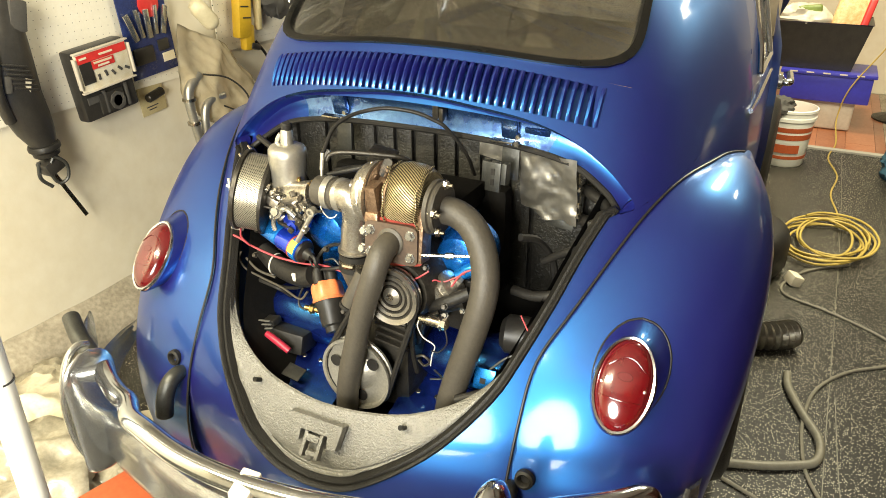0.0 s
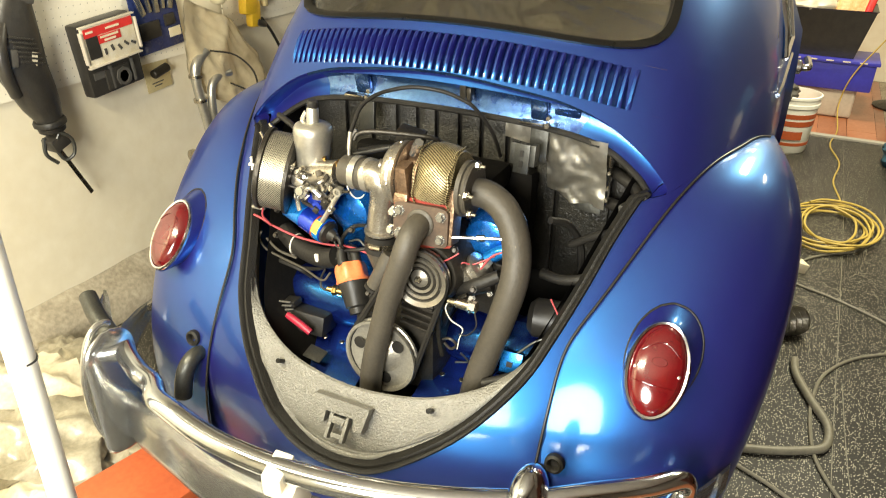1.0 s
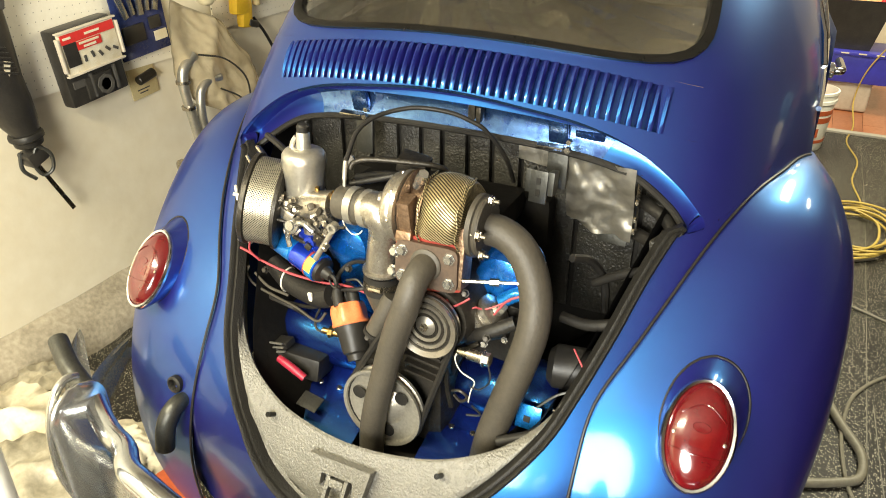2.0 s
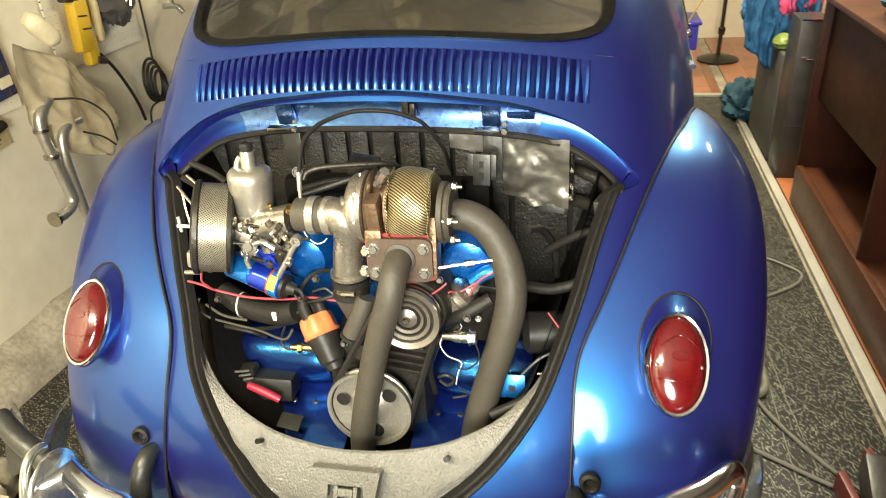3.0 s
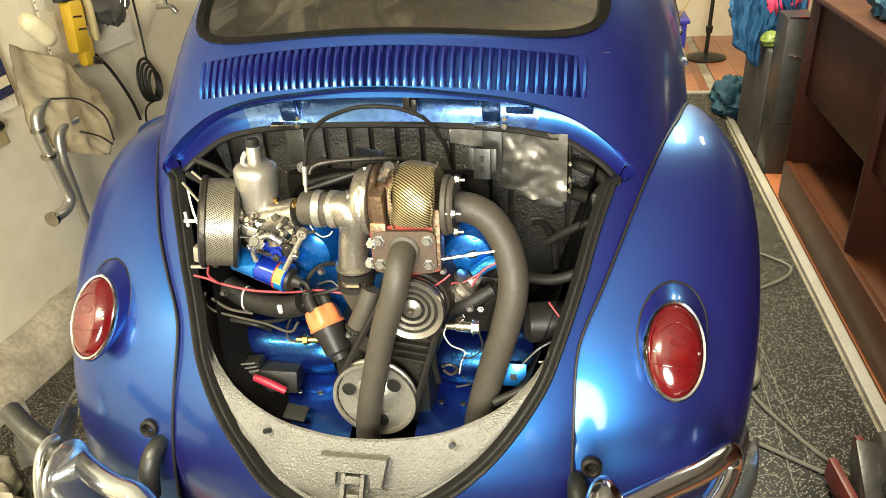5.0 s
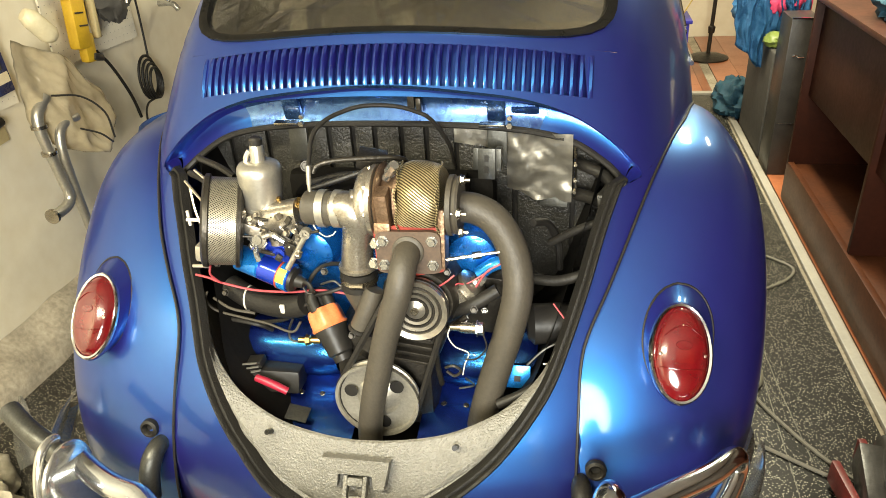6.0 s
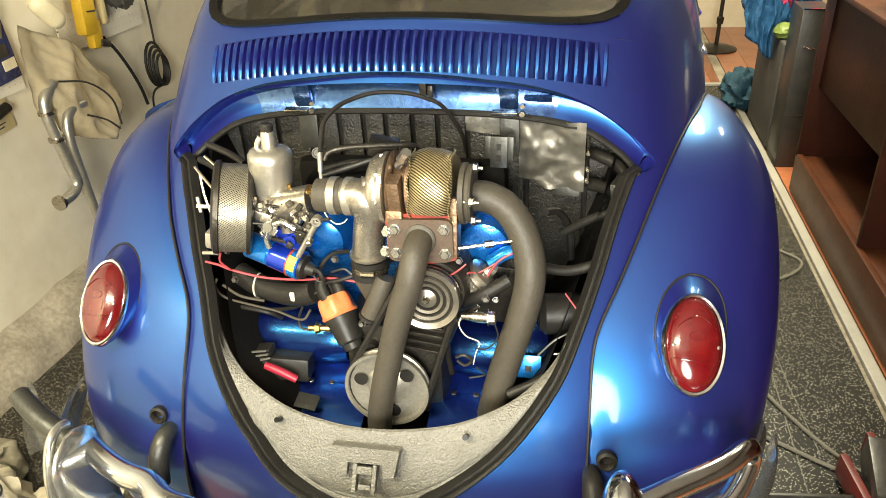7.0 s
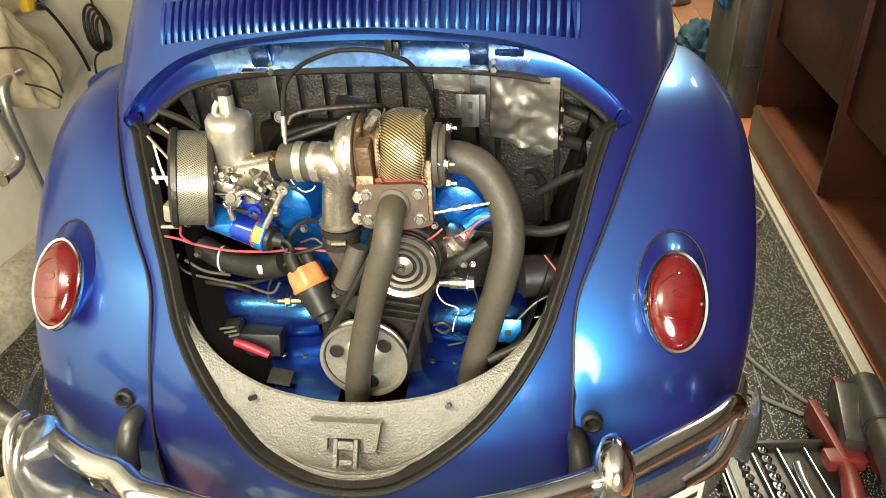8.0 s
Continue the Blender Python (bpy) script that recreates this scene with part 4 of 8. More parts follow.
def bumper():
    top = empty("rear_bumper", (0, -0.3, 0.6), "worn chrome rear bumper with two overriders and an upper rail", "bumper")
    def path(x):
        a = abs(x)
        y = -0.345 + 0.60 * min(a, 0.60) ** 2
        if a > 0.60:
            k = (a - 0.60) / 0.12
            y += 0.72 * (a - 0.60) + 0.14 * k * k
        return y
    def sag(x):
        """The bumper hangs lower towards its bent end."""
        return float(np.interp(x, [-0.70, -0.52, -0.40, -0.30, -0.22, -0.10], [-0.06, -0.105, -0.061, -0.008, 0.012, 0.0]))
    xs = list(np.linspace(-0.72, 0.72, 49))
    rows = []
    for x in xs:
        taper = min(1.0, (0.735 - abs(x)) / 0.11) ** 0.6
        zc = 0.655 + 0.02 * max(0, abs(x) - 0.5) + sag(x) * 0.7
        y = path(x)
        prof = [(0.026, 0.052), (0.008, 0.062), (-0.006, 0.055), (-0.016, 0.030), (-0.013, 0.008), (-0.020, -0.010), (-0.016, -0.036), (-0.004, -0.056), (0.010, -0.062), (0.028, -0.052)]
        rows.append([(x, y + dy + 0.0, zc + dz * taper) for dy, dz in prof])
    bm = B()
    grid(bm, rows)
    bmesh.ops.solidify(bm, geom=bm.faces[:], thickness=0.003)
    part("blade", bm, CHROME_WORN, top, "curved chrome blade")
    for sign in (1, -1):
        bm = B()
        rows = []
        c = Vector((0.446, path(0.446), 0.72)) if sign > 0 else Vector((-0.445, path(0.445) - 0.005, 0.72))
        thin, deep = (1.0, 1.0) if sign > 0 else (0.50, 1.15)
        for k in range(25):
            t = k / 24
            z = 0.585 + 0.265 * t if sign > 0 else 0.53 + 0.295 * t
            cap = math.sqrt(max(0.0, 1 - max(0.0, (t - 0.80) / 0.205) ** 2)) * math.sqrt(max(0.0, 1 - max(0.0, (0.12 - t) / 0.125) ** 2))
            w, d = 0.033 * thin * (1 - 0.12 * t) * cap, 0.052 * deep * cap
            rows.append([Vector((c.x + w * math.cos(a), c.y - 0.010 + d * math.sin(a), z)) for a in [2 * math.pi * i / 24 for i in range(24)]])
        vs = grid(bm, rows, True)
        bm.faces.new(vs[-1])
        bm.faces.new(vs[0])
        part("overrider", bm, CHROME_WORN if sign < 0 else CHROME, top)
        if sign < 0:
            # rolled flange round the outer edge of the larger overrider
            bm = B()
            tube(bm, [(c.x - 0.022, c.y - 0.004 - 0.062 * math.cos(a), 0.680 - 0.150 * math.sin(a)) for a in np.linspace(-1.9, 1.6, 22)], 0.008, 10, 2)
            part("overrider_flange", bm, CHROME_WORN, top)
            bm = B()
            tube(bm, [(-0.45, path(0.45) + 0.01, 0.715), (-0.52, path(0.52) + 0.01, 0.735), (-0.59, -0.150, 0.762), (-0.65, -0.120, 0.782)], [0.0205, 0.0205, 0.020, 0.0195], 14, 6)
            part("rail_end", bm, GALVANISED, top, "straight dull rail end")
            continue
        bm = B()
        tube(bm, [(sign * 0.44, path(0.44) - 0.01, 0.785), (sign * 0.52, path(0.52), 0.788), (sign * 0.60, path(0.60) + 0.005, 0.787), (sign * 0.648, path(0.64) + 0.02, 0.772), (sign * 0.655, path(0.65) + 0.01, 0.735), (sign * 0.62, path(0.62) - 0.005, 0.705), (sign * 0.56, path(0.56), 0.69)], 0.0185, 14, 7)
        part("rail_end", bm, CHROME, top, "looped chrome rail end")
    bm = B()
    tube(bm, [(x, path(x) - 0.005 + (0.02 if x < -0.25 else 0), 0.783 + sag(x) * float(np.interp(x, [-0.45, -0.22], [0.15, 0.8]))) for x in np.linspace(-0.445, 0.44, 18)], 0.0205, 14, 4)
    part("rail", bm, CHROME, top, "straight chrome upper rail")
    bm = B()
    box(bm, (0.062, -0.350, 0.770), (0.034, 0.052, 0.060), rot(12, 8, 10), 0.004)
    box(bm, (0.090, -0.352, 0.735), (0.030, 0.045, 0.05), rot(12, -14, 10), 0.004)
    part("clamp_block", bm, CREAM_TRIM, top, "whitish clamp block")
    # the blade's pointed ends, wrapped round towards the wings
    for sign, p, q in ((1, Vector((0.672, -0.075, 0.655)), Vector((0.702, 0.004, 0.748))), (-1, Vector((-0.690, -0.085, 0.600)), Vector((-0.719, -0.024, 0.727)))):
        bm = B()
        d = q - p
        wide = d.cross(Vector((sign, 0.25, 0))).normalized()
        rows = []
        for k in range(9):
            t = k / 8
            w = 0.030 * math.cos(t * math.pi / 2) ** 0.7 + 0.0006
            c = p + d * t + Vector((sign * 0.010 * math.sin(math.pi * t), 0, 0))
            rows.append([c + wide * (w * a) + Vector((sign * 0.008 * (1 - a * a), 0, 0)) for a in (-1, -0.6, -0.2, 0.2, 0.6, 1)])
        grid(bm, rows)
        bmesh.ops.solidify(bm, geom=bm.faces[:], thickness=0.003)
        part("blade_tip", bm, CHROME_WORN, top, "pointed dull blade end")
    # a paper sticker with script on the blade; the words are bars
    bm = B()
    rows = [[Vector((x, path(x) - 0.0225, z)) for x in np.linspace(0.50, 0.60, 7)] for z in (0.625, 0.65, 0.675, 0.695)]
    grid(bm, rows)
    st = part("sticker", bm, CREAM_TRIM, top, "white paper sticker with dark script")
    bm = B()
    for x0, x1, z in ((0.508, 0.590, 0.668), (0.535, 0.565, 0.645)):
        grid(bm, [[Vector((x, path(x) - 0.0235, z + dz)) for x in np.linspace(x0, x1, 6)] for dz in (-0.006, 0.006)])
    part("script_bar", bm, BLACK, st)
    return top


bumper()


# ---- the engine ----
def striped(name, a, b, scale, turn=(0, 0, 35), rough=0.35, metal=0.8, holes=False, axis=None, radius=0.08):
    """A woven or perforated metal: fine bands, or a regular grid of round holes."""
    m = mat(name, a, rough, metal, b, 12)
    nt = m.node_tree
    n, link = nt.nodes, nt.links.new
    tc = n.new("ShaderNodeTexCoord")
    mp = n.new("ShaderNodeMapping")
    mp.inputs["Rotation"].default_value = [radians(q) for q in turn]
    if axis:
        # unrolled round an axis along x through axis (y, z)
        sep, cmb = n.new("ShaderNodeSeparateXYZ"), n.new("ShaderNodeCombineXYZ")
        link(tc.outputs["Object"], sep.inputs[0])
        dy, dz, at2, arc = (n.new("ShaderNodeMath") for _ in range(4))
        dy.operation, dz.operation, at2.operation, arc.operation = "SUBTRACT", "SUBTRACT", "ARCTAN2", "MULTIPLY"
        dy.inputs[1].default_value, dz.inputs[1].default_value, arc.inputs[1].default_value = axis[0], axis[1], radius
        link(sep.outputs["Y"], dy.inputs[0])
        link(sep.outputs["Z"], dz.inputs[0])
        link(dz.outputs[0], at2.inputs[0])
        link(dy.outputs[0], at2.inputs[1])
        link(at2.outputs[0], arc.inputs[0])
        link(sep.outputs["X"], cmb.inputs["X"])
        link(arc.outputs[0], cmb.inputs["Y"])
        link(cmb.outputs[0], mp.inputs["Vector"])
    else:
        link(tc.outputs["Object"], mp.inputs["Vector"])
    if holes:
        t = n.new("ShaderNodeTexVoronoi")
        t.inputs["Scale"].default_value, t.inputs["Randomness"].default_value = scale, 0.0
        f, lo, hi = t.outputs["Distance"], 0.26, 0.34
        if axis:
            t.voronoi_dimensions = "2D"
    else:
        t = n.new("ShaderNodeTexWave")
        t.inputs["Scale"].default_value, t.inputs["Distortion"].default_value = scale, 0.4
        t.inputs["Detail"].default_value = 1
        f, lo, hi = t.outputs["Fac"], 0.25, 0.6
    link(mp.outputs[0], t.inputs["Vector"])
    r = n.new("ShaderNodeMapRange")
    r.inputs["From Min"].default_value, r.inputs["From Max"].default_value = lo, hi
    link(f, r.inputs["Value"])
    mix = n.new("ShaderNodeMix")
    mix.data_type = "RGBA"
    bs = n["Principled BSDF"]
    old = bs.inputs["Base Color"].links[0].from_socket
    mix.inputs["A"].default_value = (0.010, 0.008, 0.006, 1) if holes else (b[0] * 0.14, b[1] * 0.12, b[2] * 0.10, 1)
    link(old, mix.inputs["B"])
    link(r.outputs[0], mix.inputs["Factor"])
    link(mix.outputs["Result"], bs.inputs["Base Color"])
    bp = n.new("ShaderNodeBump")
    bp.inputs["Strength"].default_value, bp.inputs["Distance"].default_value = 0.7, 0.0015
    link(r.outputs[0], bp.inputs["Height"])
    link(bp.outputs[0], bs.inputs["Normal"])
    return m


WRAP = striped("titanium_heat_wrap", (0.50, 0.42, 0.25), (0.30, 0.24, 0.12), 66, (0, 0, 52), 0.40, 0.7, False, (0.150, 1.112), 0.072)
PERFORATED = striped("perforated_steel", (0.40, 0.37, 0.29), (0.28, 0.26, 0.20), 270, (0, 0, 45), 0.38, 0.7, True, (0.126, 1.066), 0.0835)
PULLEY = mat("worn_pulley_steel", (0.58, 0.55, 0.47), 0.38, 0.75, (0.36, 0.33, 0.27), 22, bump=0.2, bump_scale=120, rough_var=0.12)
BRIGHT_STEEL = mat("polished_pulley_steel", (0.52, 0.49, 0.43), 0.30, 0.9, (0.34, 0.31, 0.26), 18, rough_var=0.1)
BRASS = mat("brass", (0.60, 0.42, 0.16), 0.3, 1.0, (0.40, 0.26, 0.09), 30)
LIGHT_BLUE = mat("light_blue_metal", (0.02, 0.30, 0.80), 0.28, 0.6, (0.01, 0.15, 0.55), 20, coat=0.4)
COIL_BLUE = mat("coil_blue", (0.012, 0.05, 0.50), 0.22, 0.6, (0.01, 0.035, 0.4), 20, coat=0.5)
YELLOW = mat("yellow_label", (0.80, 0.58, 0.06), 0.45)
PINK_WIRE = mat("red_wire", (0.40, 0.06, 0.07), 0.42)
WHITE_WIRE = mat("white_wire", (0.70, 0.66, 0.56), 0.45)

engine = empty("engine", (0.03, 0.25, 0.62), "air-cooled engine with a wrapped turbocharger and grey exhaust pipes", "engine")


def E(name, material, build, label="", parent=None, angle=40):
    bm = B()
    build(bm)
    return part(name, bm, material, parent or engine, label, angle=angle)


def hexbolt(bm, p, d, r=0.010, h=0.008):
    lathe(bm, p, d, [(0, r * 1.25), (0.002, r * 1.25), (0.002, r), (h - 0.002, r), (h, r * 0.8), (h, 0.0001)], 6)


def pulley(name, c, r, depth, material, steps):
    def build(bm):
        prof = [(0.0, r * 0.86), (0.004, r), (0.010, r), (0.014, r * 0.9), (0.020, r), (0.026, r)]
        prof += [(0.026 - dz, r * k) for k, dz in steps]
        lathe(bm, (c[0], c[1] + 0.013, c[2]), (0, -1, 0.05), prof, 44)
    return E(name, material, build, angle=30)


crank = pulley("crank_pulley", (0.016, 0.052, 0.733), 0.083, 0.03, PULLEY, [(0.93, 0.001), (0.90, 0.008), (0.78, 0.010), (0.52, 0.015), (0.40, 0.008), (0.30, 0.004), (0.20, 0.0), (0.001, 0.0)])
for a in (160, 40, 280):
    E("pulley_hole", BLACK, lambda bm: lathe(bm, (0.016 + 0.054 * math.cos(radians(a)), 0.047, 0.733 + 0.054 * math.sin(radians(a))), (0, -1, 0.05), [(0, 0.0135), (0.002, 0.0135), (0.002, 0.0001)], 20), parent=crank)
alt = pulley("alternator_pulley", (0.103, 0.066, 0.937), 0.060, 0.03, BRIGHT_STEEL, [(0.95, 0.001), (0.83, 0.003), (0.80, 0.008), (0.75, 0.008), (0.72, 0.003), (0.62, 0.004), (0.59, 0.009), (0.54, 0.009), (0.51, 0.005), (0.42, 0.006), (0.39, 0.011), (0.34, 0.011), (0.31, 0.006), (0.20, 0.004), (0.12, 0.002), (0.001, 0.001)])
for r in (0.0465, 0.0340, 0.0220):
    E("pulley_groove", ENGINE_DARK, lambda bm: lathe(bm, (0.103, 0.066 - 0.0065, 0.9375), (0, -1, 0.05), [(0, r - 0.0016), (0.0008, r - 0.0014), (0.0008, r + 0.0014), (0, r + 0.0016)], 40), "dark groove", alt)
E("alternator_nut", STEEL, lambda bm: hexbolt(bm, (0.103, 0.055, 0.938), (0, -1, 0.05), 0.0065, 0.008), parent=alt)


def belt(bm):
    c0, r0, c1, r1 = Vector((0.016, 0.05, 0.733)), 0.080, Vector((0.103, 0.064, 0.937)), 0.056
    d = (c1 - c0).normalized()
    sidev = Vector((d.z, 0, -d.x)).normalized()
    def arc(c, r, a0, a1, k=14):
        return [c + (sidev * math.cos(radians(a0 + (a1 - a0) * i / k)) + d * math.sin(radians(a0 + (a1 - a0) * i / k))) * r for i in range(k + 1)]
    pts = arc(c1, r1, 0, 180) + arc(c0, r0, 180, 360)
    tube(bm, pts + [pts[0]], 0.0065, 6, 1)


E("fan_belt", RUBBER, belt)
E("alternator", ENGINE_DARK, lambda bm: lathe(bm, (0.103, 0.085, 0.937), (0, 1, 0), [(0, 0.03), (0.004, 0.064), (0.02, 0.072), (0.13, 0.072), (0.14, 0.06), (0.15, 0.05)], 30))
E("alternator_stand", ENGINE_DARK, lambda bm: (box(bm, (0.09, 0.13, 0.845), (0.085, 0.10, 0.085), rot(0, 8), 0.012), [box(bm, (0.09, 0.074, 0.815 + 0.018 * k), (0.075, 0.014, 0.006), rot(0, 8), 0.002) for k in range(4)], hexbolt(bm, (0.083, 0.078, 0.872), (0, -1, 0), 0.009)))
E("crankcase", ENGINE_DARK, lambda bm: (box(bm, (0.02, 0.22, 0.74), (0.20, 0.26, 0.22), None, 0.03), box(bm, (0.03, 0.14, 0.80), (0.13, 0.06, 0.09), None, 0.012), rod(bm, (-0.02, 0.10, 0.80), (-0.02, 0.075, 0.80), 0.018, 0.016, 16), hexbolt(bm, (0.06, 0.105, 0.785), (0, -1, 0), 0.008), hexbolt(bm, (-0.055, 0.11, 0.775), (0, -1, 0), 0.007)))


# blue sheet-metal round the cylinders, and the blue fan shroud behind the turbo
def tin(sign, x0, x1):
    def build(bm):
        rows = []
        for k in range(13):
            x = x0 + (x1 - x0) * k / 12
            sw = 0.010 * (1 - (k / 6 - 1) ** 4)
            rows.append([(sign * x, 0.20 + (0.065 + sw) * math.cos(a) - 0.01, 0.735 + (0.055 + sw) * math.sin(a)) for a in np.linspace(-2.6, 2.6, 15)][::sign])
        vs = grid(bm, [[(q[0], 0.40 - q[1], q[2]) for q in r] for r in rows])
        bmesh.ops.solidify(bm, geom=bm.faces[:], thickness=0.003)
    t = E("cylinder_tin", TIN_BLUE, build, "glossy blue cylinder tin")
    E("tin_flange", TIN_BLUE, lambda bm: box(bm, (sign * (x0 + x1) / 2, 0.13, 0.672), (x1 - x0 + 0.02, 0.11, 0.004), rot(14), 0.0015), parent=t)
    for k in range(4):
        E("tin_screw", STEEL, lambda bm: hexbolt(bm, (sign * (x0 + 0.02 + k * 0.045), 0.10, 0.685 + 0.004), (0, -0.25, 1), 0.005, 0.005), parent=t)
    return t


tin(-1, 0.10, 0.30)
tr = tin(1, 0.115, 0.315)
# face of the tin in lighter blue: its cyan highlight is in the colour
E("square_hole_bracket", LIGHT_BLUE, lambda bm: box(bm, (0.283, 0.112, 0.762), (0.045, 0.006, 0.045), rot(-20), 0.001), parent=tr)
E("square_hole", BLACK, lambda bm: box(bm, (0.281, 0.1075, 0.760), (0.012, 0.003, 0.011), rot(-20)), parent=tr)


def shroud(bm):
    box(bm, (-0.015, 0.295, 0.90), (0.38, 0.12, 0.27), None, 0.035)
    lathe(bm, (-0.125, 0.16, 0.985), (0, 1, 0), [(0, 0.030), (0.006, 0.044), (0.03, 0.052), (0.10, 0.058)], 28)
    lathe(bm, (0.190, 0.17, 0.985), (0, 1, 0), [(0, 0.030), (0.006, 0.046), (0.03, 0.054), (0.09, 0.060)], 28)


E("fan_shroud", SHROUD_BLUE, shroud, "glossy blue fan shroud")
E("shroud_top", MATT_BLACK, lambda bm: box(bm, (-0.01, 0.315, 1.052), (0.34, 0.15, 0.055), None, 0.02), "black fan housing top")


# turbocharger: lathe-turned housings along x, wrap, flange, red gasket
turbo = E("turbo_centre", CAST_IRON, lambda bm: (lathe(bm, (0.032, 0.155, 1.112), (1, 0, 0), [(0, 0.062), (0.004, 0.066), (0.008, 0.062), (0.010, 0.045), (0.030, 0.042), (0.034, 0.056), (0.040, 0.056)], 26), box(bm, (0.050, 0.105, 1.115), (0.024, 0.035, 0.075), rot(10), 0.005), box(bm, (0.048, 0.10, 1.082), (0.030, 0.03, 0.022), rot(-12), 0.004)), "rusty turbo centre section")


def wrap_shape(bm):
    rows = []
    for k in range(15):
        t = k / 14
        x = 0.074 + 0.074 * t
        r = 0.067 * (1 - 0.16 * abs(2 * t - 1) ** 3.5)
        row = []
        for i in range(40):
            a = 2 * math.pi * i / 40
            rr = r * (1 + 0.05 * noise.noise(Vector((x * 40, math.cos(a) * 1.6, math.sin(a) * 1.6))))
            row.append((x + 0.003 * math.sin(3 * a), 0.150 + rr * math.cos(a), max(1.090, 1.112 + rr * 1.06 * math.sin(a))))
        rows.append(row)
    vs = grid(bm, rows, True)
    bm.faces.new(vs[0])
    bm.faces.new(vs[-1])


E("heat_wrap", WRAP, wrap_shape, "golden woven heat wrap", turbo)
for x in (0.076, 0.147):
    E("wrap_edge", WRAP, lambda bm: tube(bm, [(x + 0.002 * math.sin(9 * a), 0.150 + 0.066 * math.cos(a), 1.112 + 0.070 * math.sin(a)) for a in np.linspace(1.3, 3.65, 32)], 0.0018, 8, 1), "frayed wrap edge", turbo)
E("turbine_neck", CAST_IRON, lambda bm: (box(bm, (0.097, 0.132, 1.050), (0.085, 0.050, 0.075), rot(-14), 0.012), box(bm, (0.150, 0.112, 1.06), (0.016, 0.04, 0.11), rot(-10), 0.004)), parent=turbo)

FN = Vector((0.02, -0.99, 0.10)).normalized()
FC = Vector((0.0935, 0.090, 1.042))
FX = Vector((1, 0.02, 0.02)).normalized()
FU = FN.cross(FX).normalized()
if FU.z < 0:
    FU = -FU


def plate(w, h, notch, off, wave=0.0):
    out = []
    for i in range(48):
        a = 2 * math.pi * i / 48
        c, s = math.cos(a), math.sin(a)
        q = (abs(c) ** 7 + abs(s) ** 7) ** (-1 / 7)
        k = 1 - notch * (math.sin(2 * a - math.pi / 2) * 0.5 + 0.5) * 0 - notch * abs(math.cos(2 * a)) * 0.6
        out.append(FC + FX * (w * c * q * k) + FU * (h * s * q * k + wave * math.sin(5 * a)) + FN * off)
    return out


E("gasket", GASKET, lambda bm: prism(bm, plate(0.0640, 0.0480, 0.04, -0.008, 0.0036), FN, 0.006), "red exhaust gasket", turbo)
flange = E("flange_plate", FLANGE_BROWN, lambda bm: prism(bm, plate(0.0590, 0.0405, 0.04, 0.0), FN, 0.010), "dark flange plate", turbo)
for a, b in ((-1, 1), (1, 1), (-1, -1), (1, -1)):
    E("flange_bolt", CHROME_WORN, lambda bm: hexbolt(bm, FC + FX * (0.0435 * a) + FU * (0.0225 * b) + FN * 0.010, FN, 0.0088, 0.010), "plated hex bolt", turbo, 20)
# four carb-flange bolts on the iron neck
for p in ((0.036, 0.083, 1.058), (0.030, 0.083, 1.018)):
    E("housing_bolt", CHROME_WORN, lambda bm: hexbolt(bm, p, (-0.2, -0.9, 0.2), 0.009, 0.010), "", turbo, 20)

E("pipe_collar", EXHAUST, lambda bm: lathe(bm, FC + FN * 0.008 + FU * 0.003, FN, [(0, 0.029), (0.004, 0.0285), (0.007, 0.0245)], 30), "weld collar on the flange", turbo)
E("down_pipe", EXHAUST, lambda bm: tube(bm, [FC + FN * 0.004 + FU * 0.003, (0.0925, 0.062, 1.041), (0.091, 0.043, 1.029), (0.087, 0.031, 1.006), (0.080, 0.027, 0.980), (0.066, 0.026, 0.940), (0.050, 0.025, 0.886), (0.033, 0.024, 0.821), (0.017, 0.022, 0.755), (0.002, 0.026, 0.68), (-0.008, 0.034, 0.58)], 0.0238, 28, 6), "matt grey down pipe")
E("cross_pipe", EXHAUST, lambda bm: tube(bm, [(0.170, 0.142, 1.106), (0.205, 0.142, 1.103), (0.238, 0.138, 1.086), (0.265, 0.128, 1.050), (0.281, 0.112, 1.004), (0.283, 0.096, 0.955), (0.269, 0.086, 0.888), (0.247, 0.082, 0.808), (0.226, 0.078, 0.730), (0.210, 0.082, 0.650), (0.200, 0.09, 0.57)], 0.0275, 30, 6), "thick matt grey exhaust pipe")
vband = E("pipe_flange", EXHAUST, lambda bm: lathe(bm, (0.160, 0.135, 1.112), (1, 0, 0), [(0, 0.05), (0.002, 0.054), (0.010, 0.054), (0.012, 0.050), (0.018, 0.052), (0.022, 0.050), (0.022, 0.036)], 30))
for y, z in ((0.088, 1.118), (0.105, 1.075), (0.14, 1.158)):
    E("stud", STEEL, lambda bm: (rod(bm, (0.160, y, z), (0.198, y, z), 0.0035, 0.0035, 8), hexbolt(bm, (0.182, y, z), (1, 0, 0), 0.008, 0.008)), "", vband, 20)
# compressor side: ring, elbow, clamped hoses, cone
comp = E("compressor_housing", ALLOY, lambda bm: (lathe(bm, (-0.010, 0.150, 1.110), (1, 0, 0), [(0, 0.035), (0.006, 0.050), (0.020, 0.058), (0.028, 0.060), (0.030, 0.066), (0.038, 0.066), (0.040, 0.060)], 34), tube(bm, [(0.012, 0.150 + 0.048 * math.cos(a), 1.110 + 0.048 * math.sin(a)) for a in np.linspace(0, 5.6, 22)], [0.012, 0.016, 0.020, 0.024], 14, 1)), "cast aluminium compressor housing")
for a in range(0, 360, 45):
    E("housing_bolt", STEEL, lambda bm: hexbolt(bm, (0.020, 0.150 + 0.061 * math.cos(radians(a)), 1.110 + 0.061 * math.sin(radians(a))), (-1, 0, 0), 0.005, 0.006), "", comp, 20)
